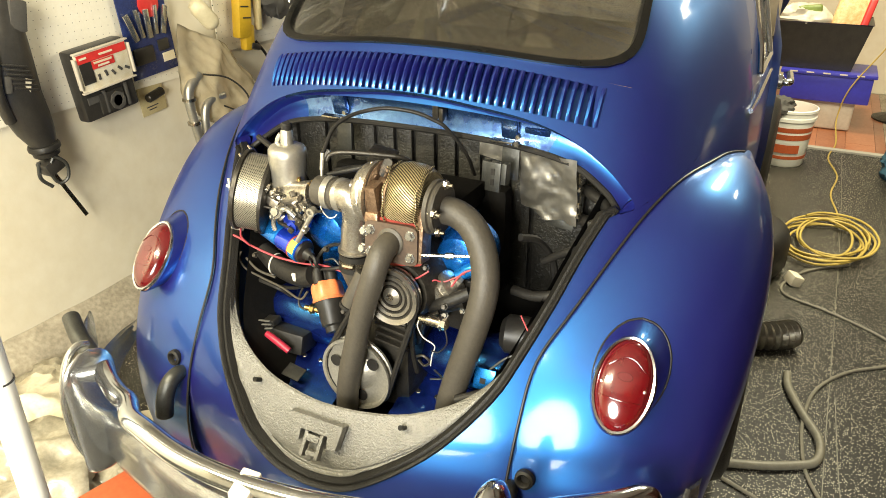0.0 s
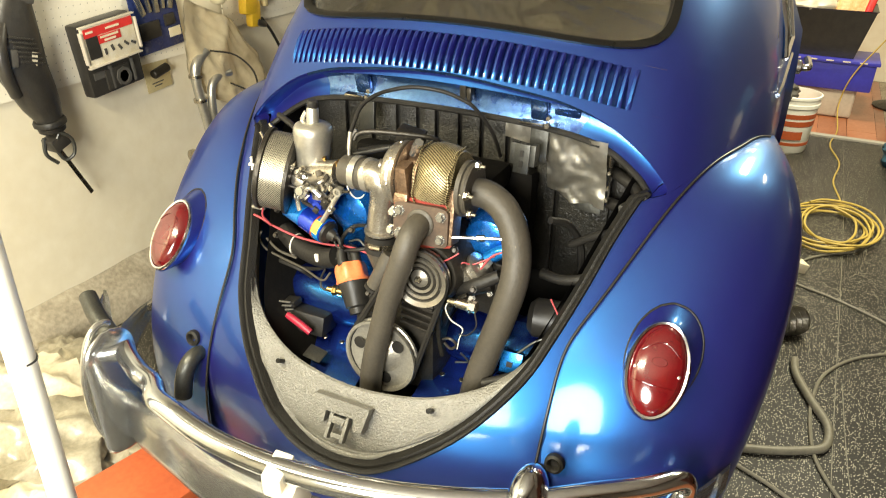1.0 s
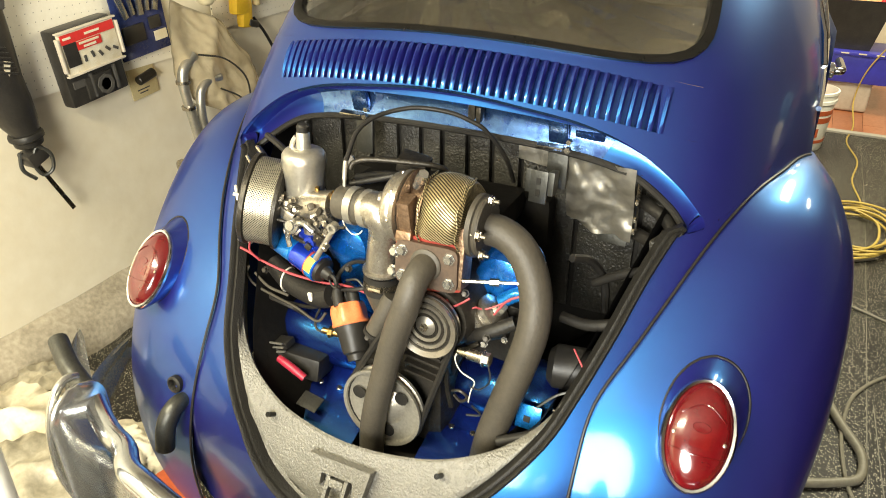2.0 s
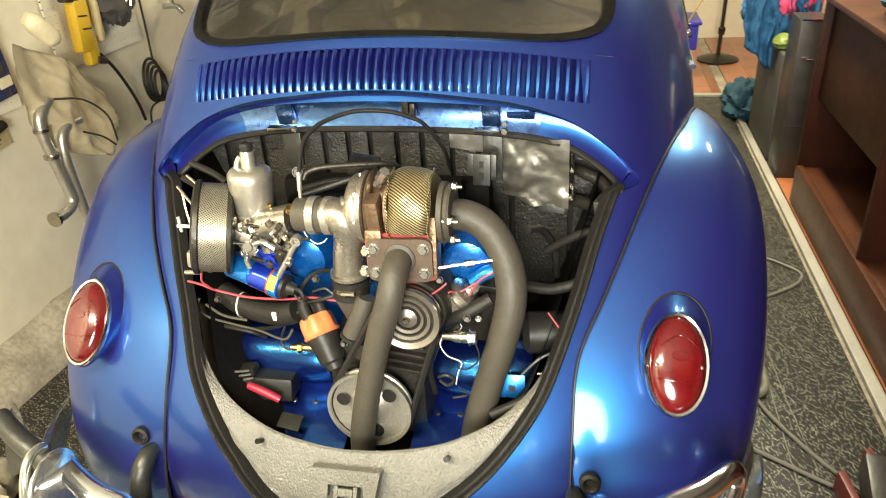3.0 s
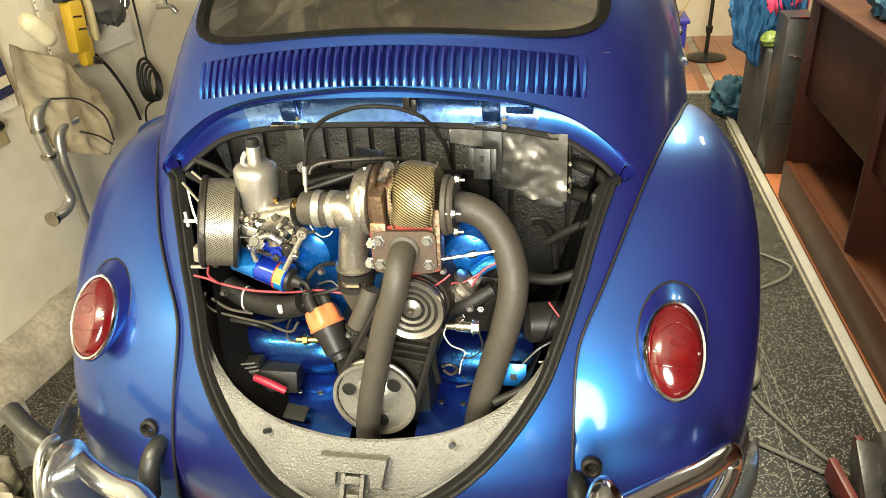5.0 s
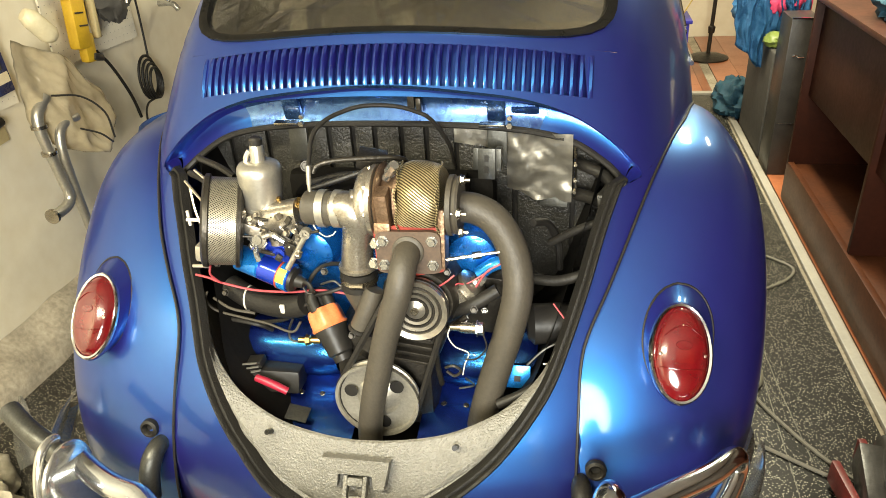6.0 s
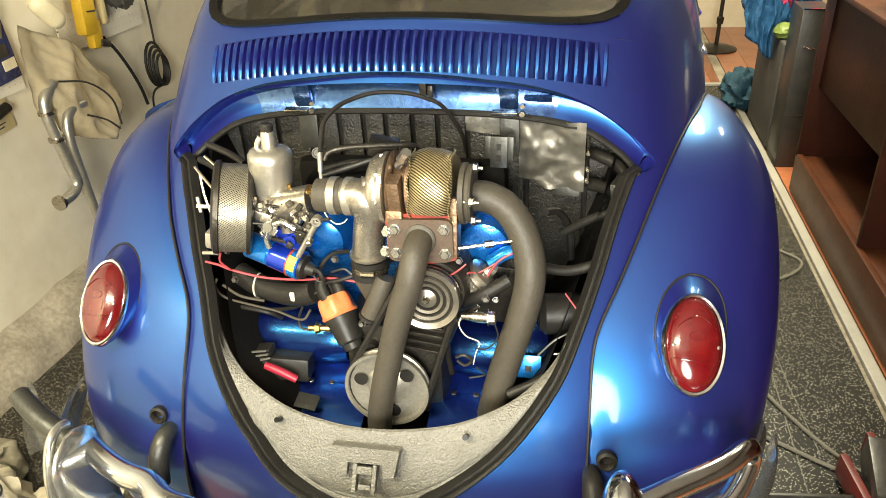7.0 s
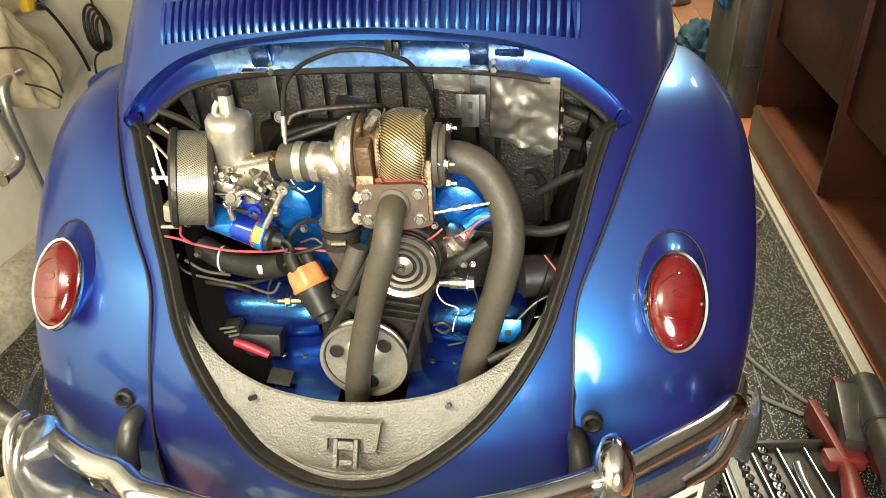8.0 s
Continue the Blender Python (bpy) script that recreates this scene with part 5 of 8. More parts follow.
E("intake_elbow", ALLOY, lambda bm: (tube(bm, [(-0.045, 0.118, 1.106), (-0.022, 0.116, 1.108), (-0.006, 0.114, 1.098), (-0.004, 0.114, 1.075), (-0.010, 0.115, 1.035), (-0.014, 0.116, 0.992)], [0.031, 0.032, 0.033, 0.031, 0.028, 0.029, 0.031], 24, 6), tube(bm, [(-0.012, 0.112, 1.135), (0.010, 0.12, 1.132)], [0.012, 0.010], 10, 1), box(bm, (-0.012, 0.085, 1.100), (0.022, 0.006, 0.016), rot(0, 4), 0.002)), "bright cast intake elbow", comp)
E("elbow_collar", ALLOY, lambda bm: lathe(bm, (-0.0135, 0.116, 0.998), (-0.03, 0.02, -1), [(0, 0.031), (0.003, 0.036), (0.008, 0.036), (0.011, 0.032)], 26), "", comp)
E("intake_hose", EXHAUST, lambda bm: tube(bm, [(-0.098, 0.125, 1.104), (-0.070, 0.121, 1.105), (-0.035, 0.118, 1.106)], 0.0315, 24, 3), "black intake hose", comp)
for x in (-0.066, -0.038):
    E("hose_clamp", ALLOY_CLEAN, lambda bm: lathe(bm, (x - 0.007, 0.1195, 1.1055), (1, 0, 0), [(0, 0.033), (0.0, 0.0345), (0.014, 0.0345), (0.014, 0.033)], 26), "steel hose clamp", comp)
E("boost_hose", RUBBER, lambda bm: tube(bm, [(-0.0145, 0.117, 0.985), (-0.016, 0.117, 0.965), (-0.017, 0.116, 0.945)], 0.034, 24, 3), "", comp)
E("hose_clamp", STEEL, lambda bm: (lathe(bm, (-0.0145, 0.117, 0.972), (-0.05, 0, -1), [(0, 0.0345), (0.0, 0.036), (0.010, 0.036), (0.010, 0.0345)], 26), rod(bm, (-0.022, 0.083, 0.966), (0.004, 0.081, 0.968), 0.006, 0.006, 8)), "", comp)
E("boost_cone", EXHAUST, lambda bm: tube(bm, [(-0.017, 0.116, 0.946), (-0.012, 0.115, 0.915), (-0.004, 0.118, 0.885)], [0.032, 0.024, 0.020], 20, 4), "grey reducing cone", comp)
E("dump_hose", EXHAUST, lambda bm: tube(bm, [(0.020, 0.095, 0.955), (0.004, 0.085, 0.915), (-0.016, 0.078, 0.872)], [0.019, 0.019, 0.0185], 18, 4), "grey hose stub", comp)
E("dump_hose_end", RUBBER, lambda bm: lathe(bm, (-0.012, 0.079, 0.880), (-0.4, -0.14, -0.9), [(0, 0.0185), (0.001, 0.021), (0.008, 0.021), (0.010, 0.018)], 18), "", comp)
E("oil_fitting", CHROME_WORN, lambda bm: (rod(bm, (0.058, 0.13, 1.172), (0.072, 0.12, 1.192), 0.010, 0.009, 6), rod(bm, (0.050, 0.135, 1.160), (0.060, 0.13, 1.174), 0.008, 0.008, 12)), "", turbo)
E("actuator_rod", STEEL, lambda bm: (rod(bm, (0.160, 0.085, 1.030), (0.283, 0.115, 1.040), 0.0032, 0.0032, 8), rod(bm, (0.205, 0.096, 1.0335), (0.220, 0.0995, 1.035), 0.0065, 0.0065, 6)), "thin steel linkage rod", turbo)
E("vacuum_box", ENGINE_DARK, lambda bm: box(bm, (0.005, 0.21, 1.165), (0.055, 0.04, 0.028), rot(6, 12, 8), 0.004), "", turbo)

# carburettor
carb = E("carburettor_dome", ALLOY_CLEAN, lambda bm: lathe(bm, (-0.197, 0.150, 1.085), (0.04, 0.03, 1), [(0, 0.030), (0.004, 0.038), (0.010, 0.039), (0.012, 0.036), (0.05, 0.039), (0.074, 0.0412), (0.084, 0.0405), (0.091, 0.036), (0.0955, 0.026), (0.097, 0.0135), (0.124, 0.0125), (0.128, 0.010)], 36), "satin aluminium carburettor dome")
E("damper_cap", BLACK, lambda bm: lathe(bm, (-0.192, 0.154, 1.210), (0.04, 0.03, 1), [(0, 0.011), (0.012, 0.012), (0.016, 0.009), (0.016, 0.0001)], 12), "black damper cap", carb)
E("dome_tube", ALLOY_CLEAN, lambda bm: tube(bm, [(-0.216, 0.146, 1.172), (-0.212, 0.147, 1.190), (-0.205, 0.150, 1.202)], 0.005, 8, 4), "", carb)


def carb_body(bm):
    random.seed(5)
    box(bm, (-0.185, 0.145, 1.072), (0.085, 0.05, 0.034), rot(4, 6), 0.006)
    rod(bm, (-0.250, 0.13, 1.062), (-0.115, 0.128, 1.090), 0.026, 0.030, 20)
    rod(bm, (-0.165, 0.118, 1.030), (-0.165, 0.122, 1.060), 0.016, 0.018, 14)
    for i in range(46):
        p = Vector((random.uniform(-0.250, -0.100), random.uniform(0.092, 0.125), random.uniform(1.020, 1.100)))
        d = Vector((random.uniform(-0.6, 0.6), random.uniform(-1, -0.2), random.uniform(-0.4, 0.8)))
        if i % 3:
            hexbolt(bm, p, d, random.uniform(0.004, 0.008), random.uniform(0.006, 0.014))
        else:
            box(bm, p, (random.uniform(0.010, 0.024), random.uniform(0.006, 0.012), random.uniform(0.008, 0.020)), rot(random.uniform(-40, 40), random.uniform(-40, 40), random.uniform(-40, 40)), 0.002)


# random dark linkage pieces; they also imitate the dark gaps between the fittings
random.seed(9)
for i in range(22):
    p = Vector((random.uniform(-0.250, -0.095), random.uniform(0.085, 0.115), random.uniform(1.010, 1.095)))
    q = p + Vector((random.uniform(-0.03, 0.03), random.uniform(-0.006, 0.006), random.uniform(-0.03, 0.03)))
    size, turn = (random.uniform(0.012, 0.03), 0.006, random.uniform(0.006, 0.014)), rot(random.uniform(-20, 20), random.uniform(-60, 60), 0)
    if i % 2:
        E("link_rod", ENGINE_DARK, lambda bm: rod(bm, p, q, 0.0028, 0.0028, 8), "", carb)
    else:
        E("link_plate", ENGINE_DARK, lambda bm: box(bm, p, size, turn, 0.0015), "", carb)
E("carburettor_body", ALLOY, carb_body, "cast carburettor body with brass and steel fittings", carb, 25)
E("throttle_lever", CHROME_WORN, lambda bm: (lathe(bm, (-0.190, 0.092, 1.052), (0, -1, 0.2), [(0, 0.016), (0.004, 0.016), (0.005, 0.010), (0.009, 0.009), (0.009, 0.0001)], 18), tube(bm, [(-0.190, 0.088, 1.052), (-0.197, 0.086, 1.030), (-0.194, 0.085, 1.010)], 0.005, 8, 4), tube(bm, [(-0.178, 0.09, 1.058), (-0.160, 0.088, 1.064), (-0.140, 0.09, 1.05)], 0.006, 8, 4)), "", carb)
E("spring_rod", ALLOY_CLEAN, lambda bm: (rod(bm, (-0.143, 0.092, 0.992), (-0.096, 0.092, 1.066), 0.0055, 0.0055, 12), lathe(bm, (-0.094, 0.086, 1.071), (0, -1, 0), [(-0.008, 0.0095), (0.006, 0.0095), (0.006, 0.005), (-0.002, 0.005)], 18)), "steel return spring rod", carb)
E("lever_arm", BLACK, lambda bm: box(bm, (-0.125, 0.105, 1.045), (0.014, 0.008, 0.075), rot(0, 32), 0.003), "", carb)
for p, d in (((-0.158, 0.14, 1.095), (0, -0.2, 1)), ((-0.120, 0.13, 1.10), (0.3, -0.2, 1)), ((-0.243, 0.13, 1.075), (-0.2, -0.2, 1))):
    E("brass_fitting", BRASS, lambda bm: (hexbolt(bm, p, d, 0.008, 0.012), rod(bm, p, Vector(p) + Vector(d).normalized() * 0.022, 0.004, 0.004, 8)), "brass fitting", carb)
E("carburettor_base", COIL_BLUE, lambda bm: (box(bm, (-0.165, 0.125, 1.018), (0.050, 0.04, 0.034), rot(0, 20), 0.006), lathe(bm, (-0.158, 0.100, 1.018), (0, -1, 0.2), [(0, 0.012), (0.006, 0.012), (0.006, 0.006), (0.002, 0.005), (0.002, 0.0001)], 16)), "blue carburettor base", carb)

# air filter: perforated drum with dark end plates
AX = Vector((0.90, 0.38, -0.20)).normalized()
filt = E("air_filter_drum", PERFORATED, lambda bm: lathe(bm, (-0.302, 0.125, 1.070), AX, [(0, 0.080), (0.003, 0.0835), (0.052, 0.0835), (0.055, 0.080)], 60), "perforated steel air filter drum")
E("end_plate", ENGINE_DARK, lambda bm: lathe(bm, Vector((-0.302, 0.125, 1.070)) - AX * 0.012, AX, [(0, 0.001), (0.0, 0.060), (0.002, 0.080), (0.006, 0.088), (0.014, 0.089), (0.016, 0.085)], 44), "", filt)
E("end_plate", ENGINE_DARK, lambda bm: lathe(bm, Vector((-0.302, 0.125, 1.070)) + AX * 0.052, AX, [(0, 0.085), (0.002, 0.0885), (0.008, 0.088), (0.012, 0.075), (0.014, 0.001)], 44), "", filt)
E("filter_stud", WHITE_WIRE, lambda bm: (rod(bm, Vector((-0.302, 0.125, 1.070)) - AX * 0.012, Vector((-0.302, 0.125, 1.070)) - AX * 0.040, 0.0035, 0.0035, 8), rod(bm, (-0.337, 0.118, 1.062), (-0.337, 0.118, 1.092), 0.003, 0.003, 6)), "pale filter stud", filt)
E("filter_bracket", ALLOY_CLEAN, lambda bm: (box(bm, (-0.335, 0.15, 0.990), (0.034, 0.04, 0.036), rot(0, 10), 0.006), rod(bm, (-0.36, 0.13, 0.965), (-0.32, 0.12, 0.972), 0.004, 0.004, 8)), "", filt)

# ignition coil
C0, C1 = Vector((-0.262, 0.138, 0.986)), Vector((-0.146, 0.112, 0.958))
coil = E("ignition_coil", COIL_BLUE, lambda bm: rod(bm, C0.lerp(C1, 0.45), C1, 0.0265, 0.0265, 28, 0.002), "blue ignition coil")
E("coil_end", LIGHT_BLUE, lambda bm: rod(bm, C0, C0.lerp(C1, 0.45), 0.0255, 0.0255, 28, 0.003), "light blue coil end", coil)
E("coil_bracket", LIGHT_BLUE, lambda bm: rod(bm, C0.lerp(C1, 0.80), C0.lerp(C1, 0.98), 0.0285, 0.0285, 28, 0.001), "", coil)
E("coil_cap", BLACK, lambda bm: lathe(bm, C1, C1 - C0, [(0, 0.026), (0.006, 0.024), (0.010, 0.014), (0.026, 0.010), (0.028, 0.0001)], 22), "", coil)


def coil_label(bm):
    d = (C1 - C0).normalized()
    a = Vector((0, -0.9, 0.45))
    a = (a - d * a.dot(d)).normalized()
    b = d.cross(a)
    grid(bm, [[C0.lerp(C1, t) + (a * math.cos(q) + b * math.sin(q)) * 0.0292 for q in np.linspace(-0.55, 0.45, 8)] for t in (0.82, 0.965)])


E("coil_label", YELLOW, coil_label, "yellow and red coil label", coil)
E("coil_label_stripe", GASKET, lambda bm: lathe(bm, C0.lerp(C1, 0.795), C1 - C0, [(0, 0.0287), (0.0045, 0.0287)], 28), "", coil)

# distributor
D0, D1 = Vector((-0.054, 0.075, 0.815)), Vector((-0.108, 0.128, 0.905))
dax = (D1 - D0).normalized()
dist = E("distributor_body", BLACK, lambda bm: lathe(bm, D0, dax, [(-0.012, 0.019), (0, 0.020), (0.004, 0.025), (0.010, 0.026), (0.040, 0.029), (0.052, 0.033), (0.056, 0.033)], 26), "black distributor body")


def cap_shape(bm):
    _, u, v = basis(dax)
    rows = []
    for h, r in ((0.056, 0.0345), (0.060, 0.0365), (0.064, 0.0345), (0.082, 0.0325), (0.092, 0.031), (0.098, 0.028), (0.099, 0.0)):
        row = []
        for i in range(40):
            a = 2 * math.pi * i / 40
            k = 1 + (0.10 * math.cos(6 * a) if 0.064 < h < 0.099 else 0)
            row.append(D0 + dax * h + (u * math.cos(a) + v * math.sin(a)) * max(r * k, 1e-4))
        rows.append(row)
    grid(bm, rows, True)


E("distributor_cap", ORANGE, cap_shape, "orange distributor cap", dist)
_, du, dv = basis(dax)
ENDS = [[(-0.16, 0.14, 0.90), (-0.25, 0.17, 0.87), (-0.36, 0.19, 0.86)], [(-0.12, 0.13, 0.945), (-0.09, 0.15, 0.97), (-0.02, 0.19, 0.95)], [(-0.06, 0.12, 0.935), (0.0, 0.16, 0.95), (0.06, 0.2, 0.94)], [(-0.15, 0.12, 0.88), (-0.2, 0.14, 0.84), (-0.3, 0.18, 0.80)], [(-0.105, 0.10, 0.94), (-0.11, 0.10, 0.955), (-0.125, 0.105, 0.958)]]
for i, ways in enumerate(ENDS):
    a = 2 * math.pi * i / 4 + 0.6
    base = D0 + dax * 0.095 + (du * math.cos(a) + dv * math.sin(a)) * (0.020 if i < 4 else 0.0)
    E("plug_boot", RUBBER, lambda bm: tube(bm, [base, base + dax * 0.024, base + dax * 0.036 + (Vector(ways[0]) - base) * 0.15], [0.0115, 0.0112, 0.0075], 14, 3), "", dist)
    E("plug_lead", RUBBER, lambda bm: tube(bm, [base + dax * 0.028 + (Vector(ways[0]) - base) * 0.12] + ways, 0.0042, 8, 6), "black plug lead", dist)
E("brass_sender", BRASS, lambda bm: (rod(bm, (-0.155, 0.108, 0.818), (-0.112, 0.115, 0.815), 0.006, 0.008, 10), hexbolt(bm, (-0.140, 0.11, 0.817), (1, 0.1, 0), 0.010, 0.010)), "brass oil pressure sender", dist)

# fuel pump and its pipes
P0, P1 = Vector((0.158, 0.140, 0.908)), Vector((0.205, 0.142, 0.955))
pax = (P1 - P0).normalized()
pump = E("fuel_pump", ALLOY, lambda bm: lathe(bm, P0, pax, [(-0.03, 0.018), (0, 0.020), (0.001, 0.030), (0.006, 0.032), (0.012, 0.032), (0.014, 0.028), (0.026, 0.028), (0.028, 0.033), (0.036, 0.034), (0.038, 0.034), (0.040, 0.029), (0.050, 0.028)], 28), "fuel pump")
E("pump_band", BRIGHT_STEEL, lambda bm: lathe(bm, P0 + pax * 0.015, pax, [(0, 0.0285), (0.0, 0.0300), (0.010, 0.0300), (0.010, 0.0285)], 28), "bright pump band", pump)
E("pump_cap", ALLOY, lambda bm: lathe(bm, P0 + pax * 0.047, pax, [(0, 0.029), (0.002, 0.033), (0.010, 0.033), (0.013, 0.028), (0.016, 0.014), (0.024, 0.012), (0.025, 0.0001)], 28), "dull alloy pump cap", pump)
for a in (20, 95, 170, 245, 320):
    _, pu, pv = basis(pax)
    E("pump_screw", STEEL, lambda bm: hexbolt(bm, P0 + pax * 0.036 + (pu * math.cos(radians(a)) + pv * math.sin(radians(a))) * 0.030, pax, 0.0035, 0.005), "", pump, 20)
E("pump_top", ALLOY_CLEAN, lambda bm: box(bm, P0 + pax * 0.066 + Vector((0.008, -0.006, 0.006)), (0.014, 0.014, 0.016), rot(20, 35), 0.002), "", pump)
# added block and bolts: dark filler for the clutter behind the pump
E("pump_backing", ENGINE_DARK, lambda bm: (box(bm, (0.185, 0.195, 0.885), (0.13, 0.05, 0.13), rot(0, 6), 0.012), rod(bm, (0.14, 0.15, 0.87), (0.215, 0.16, 0.90), 0.016, 0.013, 14)), "dark oily block added behind the pump", pump)
for px, pz, pr in ((0.135, 0.955, 0.006), (0.150, 0.975, 0.005), (0.222, 0.925, 0.006), (0.130, 0.900, 0.007), (0.215, 0.885, 0.005), (0.175, 0.865, 0.007)):
    E("backing_bolt", CHROME_WORN, lambda bm: hexbolt(bm, (px, 0.150, pz), (0.1, -1, 0.3), pr, 0.007), "", pump, 20)
E("earth_wire", PINK_WIRE, lambda bm: tube(bm, [(0.138, 0.11, 0.958), (0.158, 0.105, 0.952), (0.172, 0.11, 0.966), (0.190, 0.12, 0.962), (0.230, 0.13, 0.985)], 0.0016, 6, 6), "thin red wire", pump)
E("pump_hose", RUBBER, lambda bm: tube(bm, [(0.165, 0.115, 0.900), (0.20, 0.105, 0.925), (0.245, 0.12, 0.95)], 0.013, 12, 5), "", pump)
E("fuel_pipe", ENGINE_DARK, lambda bm: tube(bm, [(0.190, 0.095, 0.905), (0.160, 0.085, 0.885), (0.135, 0.085, 0.86), (0.130, 0.09, 0.80), (0.134, 0.10, 0.74)], 0.0055, 8, 6), "dark fuel pipe", pump)
E("lambda_sensor", STEEL, lambda bm: (rod(bm, (0.166, 0.060, 0.905), (0.186, 0.058, 0.907), 0.006, 0.008, 12), rod(bm, (0.186, 0.058, 0.907), (0.214, 0.056, 0.908), 0.010, 0.010, 14), hexbolt(bm, (0.214, 0.056, 0.908), (1, 0, 0.04), 0.012, 0.014)), "steel oxygen sensor")
E("sensor_lead", WHITE_WIRE, lambda bm: tube(bm, [(0.166, 0.060, 0.905), (0.160, 0.06, 0.885), (0.172, 0.06, 0.862), (0.196, 0.062, 0.848), (0.188, 0.066, 0.82), (0.182, 0.07, 0.79)], 0.0012, 6, 6), "thin white sensor lead")
E("sensor_lead", BLACK, lambda bm: tube(bm, [(0.225, 0.05, 0.905), (0.232, 0.045, 0.875), (0.212, 0.05, 0.845), (0.19, 0.06, 0.835)], 0.0014, 6, 6))

# heater hose and wiring on the left
E("heater_duct", RUBBER, lambda bm: tube(bm, [(-0.325, 0.19, 0.885), (-0.27, 0.165, 0.872), (-0.21, 0.145, 0.872), (-0.165, 0.13, 0.882), (-0.135, 0.125, 0.895)], 0.0235, 20, 5), "thick black heater hose")
E("hose_tie", WHITE_WIRE, lambda bm: tube(bm, [(-0.275 + 0.001 * math.cos(a), 0.166 + 0.025 * math.cos(a), 0.872 + 0.025 * math.sin(a)) for a in np.linspace(0, 6.283, 20)], 0.002, 6, 1), "pale cable tie")
E("wire_tag", WHITE_WIRE, lambda bm: box(bm, (-0.178, 0.110, 0.888), (0.010, 0.006, 0.020), rot(10), 0.002), "pale wire tag")
E("red_wire", PINK_WIRE, lambda bm: (tube(bm, [(-0.36, 0.13, 0.945), (-0.33, 0.125, 0.942), (-0.30, 0.12, 0.935), (-0.246, 0.125, 0.920), (-0.20, 0.125, 0.918), (-0.150, 0.12, 0.923), (-0.10, 0.12, 0.93), (-0.04, 0.12, 0.925), (0.0, 0.12, 0.92)], 0.0024, 8, 6), tube(bm, [(-0.305, 0.10, 0.985), (-0.312, 0.105, 0.962), (-0.300, 0.115, 0.938)], 0.0022, 8, 5), tube(bm, [(-0.185, 0.11, 0.96), (-0.18, 0.11, 0.94), (-0.165, 0.115, 0.925)], 0.002, 8, 5)), "red wiring loom")
E("brown_wire", EXHAUST, lambda bm: (tube(bm, [(-0.345, 0.13, 0.905), (-0.352, 0.13, 0.885), (-0.335, 0.13, 0.862), (-0.28, 0.125, 0.852), (-0.22, 0.115, 0.848), (-0.165, 0.105, 0.838), (-0.145, 0.11, 0.86)], 0.0026, 8, 6), tube(bm, [(-0.34, 0.14, 0.885), (-0.30, 0.13, 0.868), (-0.25, 0.13, 0.86)], 0.003, 8, 5)), "brown wiring loom")
E("black_lead", BLACK, lambda bm: (tube(bm, [(-0.165, 0.12, 0.86), (-0.175, 0.115, 0.835), (-0.172, 0.11, 0.815), (-0.150, 0.108, 0.812)], 0.0025, 8, 6), tube(bm, [(-0.34, 0.15, 0.83), (-0.29, 0.14, 0.832), (-0.25, 0.14, 0.825), (-0.235, 0.16, 0.80)], 0.005, 8, 6)))
for pts, r in (([(0.128, 0.09, 0.985), (0.140, 0.085, 0.974), (0.158, 0.085, 0.985), (0.172, 0.09, 0.996)], 0.0018), ([(0.205, 0.12, 0.955), (0.225, 0.125, 0.985), (0.25, 0.13, 1.0)], 0.002), ([(0.345, 0.14, 0.915), (0.375, 0.12, 0.88), (0.385, 0.105, 0.845), (0.365, 0.09, 0.81), (0.33, 0.09, 0.775)], 0.0016)):
    E("thin_wire", PINK_WIRE, lambda bm: tube(bm, pts, r, 6, 6), "thin reddish wire")
E("dark_box", BLACK, lambda bm: (box(bm, (-0.225, 0.120, 0.715), (0.115, 0.07, 0.050), rot(-12, 4, 6), 0.006), box(bm, (-0.262, 0.11, 0.752), (0.040, 0.03, 0.016), rot(0, -10), 0.003)), "small black plastic box")
E("red_grip", RED_RUBBER, lambda bm: tube(bm, [(-0.243, 0.070, 0.744), (-0.222, 0.066, 0.740), (-0.200, 0.064, 0.732), (-0.178, 0.064, 0.720)], [0.0075, 0.0085, 0.0085, 0.008], 14, 5), "red rubber grip")
# metal strips imitate the glints on the plastic box
for k in range(3):
    E("box_glint", ALLOY_CLEAN, lambda bm: box(bm, (-0.262 + 0.006 * k, 0.085, 0.766 - 0.009 * k), (0.036 - 0.006 * k, 0.005, 0.0025), rot(0, -10 - 4 * k), 0.001), "thin bright strip standing in for a glint on the box")
E("muffler", BLACK, lambda bm: rod(bm, (0.295, 0.17, 0.845), (0.42, 0.19, 0.845), 0.040, 0.040, 26, 0.012), "glossy black canister")
E("rear_tin", TIN_BLUE, lambda bm: (box(bm, (-0.20, 0.06, 0.655), (0.32, 0.12, 0.004), rot(16), 0.001), box(bm, (0.22, 0.06, 0.655), (0.26, 0.12, 0.004), rot(16), 0.001)), "blue rear engine tin")
E("tin_corner", GALVANISED, lambda bm: box(bm, (-0.155, 0.045, 0.682), (0.045, 0.035, 0.003), rot(16, 10), 0.001))

# throttle cable, vacuum hose and small gauge
E("throttle_cable", BLACK, lambda bm: tube(bm, [(-0.090, 0.135, 1.180), (-0.095, 0.18, 1.216), (-0.084, 0.21, 1.233), (-0.062, 0.24, 1.242), (-0.02, 0.268, 1.248), (0.034, 0.29, 1.241), (0.07, 0.305, 1.226), (0.097, 0.32, 1.205), (0.121, 0.36, 1.144), (0.125, 0.40, 1.08)], 0.0042, 10, 6), "arched black throttle cable")
E("cable_end", ALLOY_CLEAN, lambda bm: (rod(bm, (-0.091, 0.128, 1.148), (-0.090, 0.134, 1.182), 0.0046, 0.0046, 10), rod(bm, (-0.092, 0.126, 1.118), (-0.091, 0.128, 1.148), 0.0034, 0.0034, 8)), "pale cable ferrule")
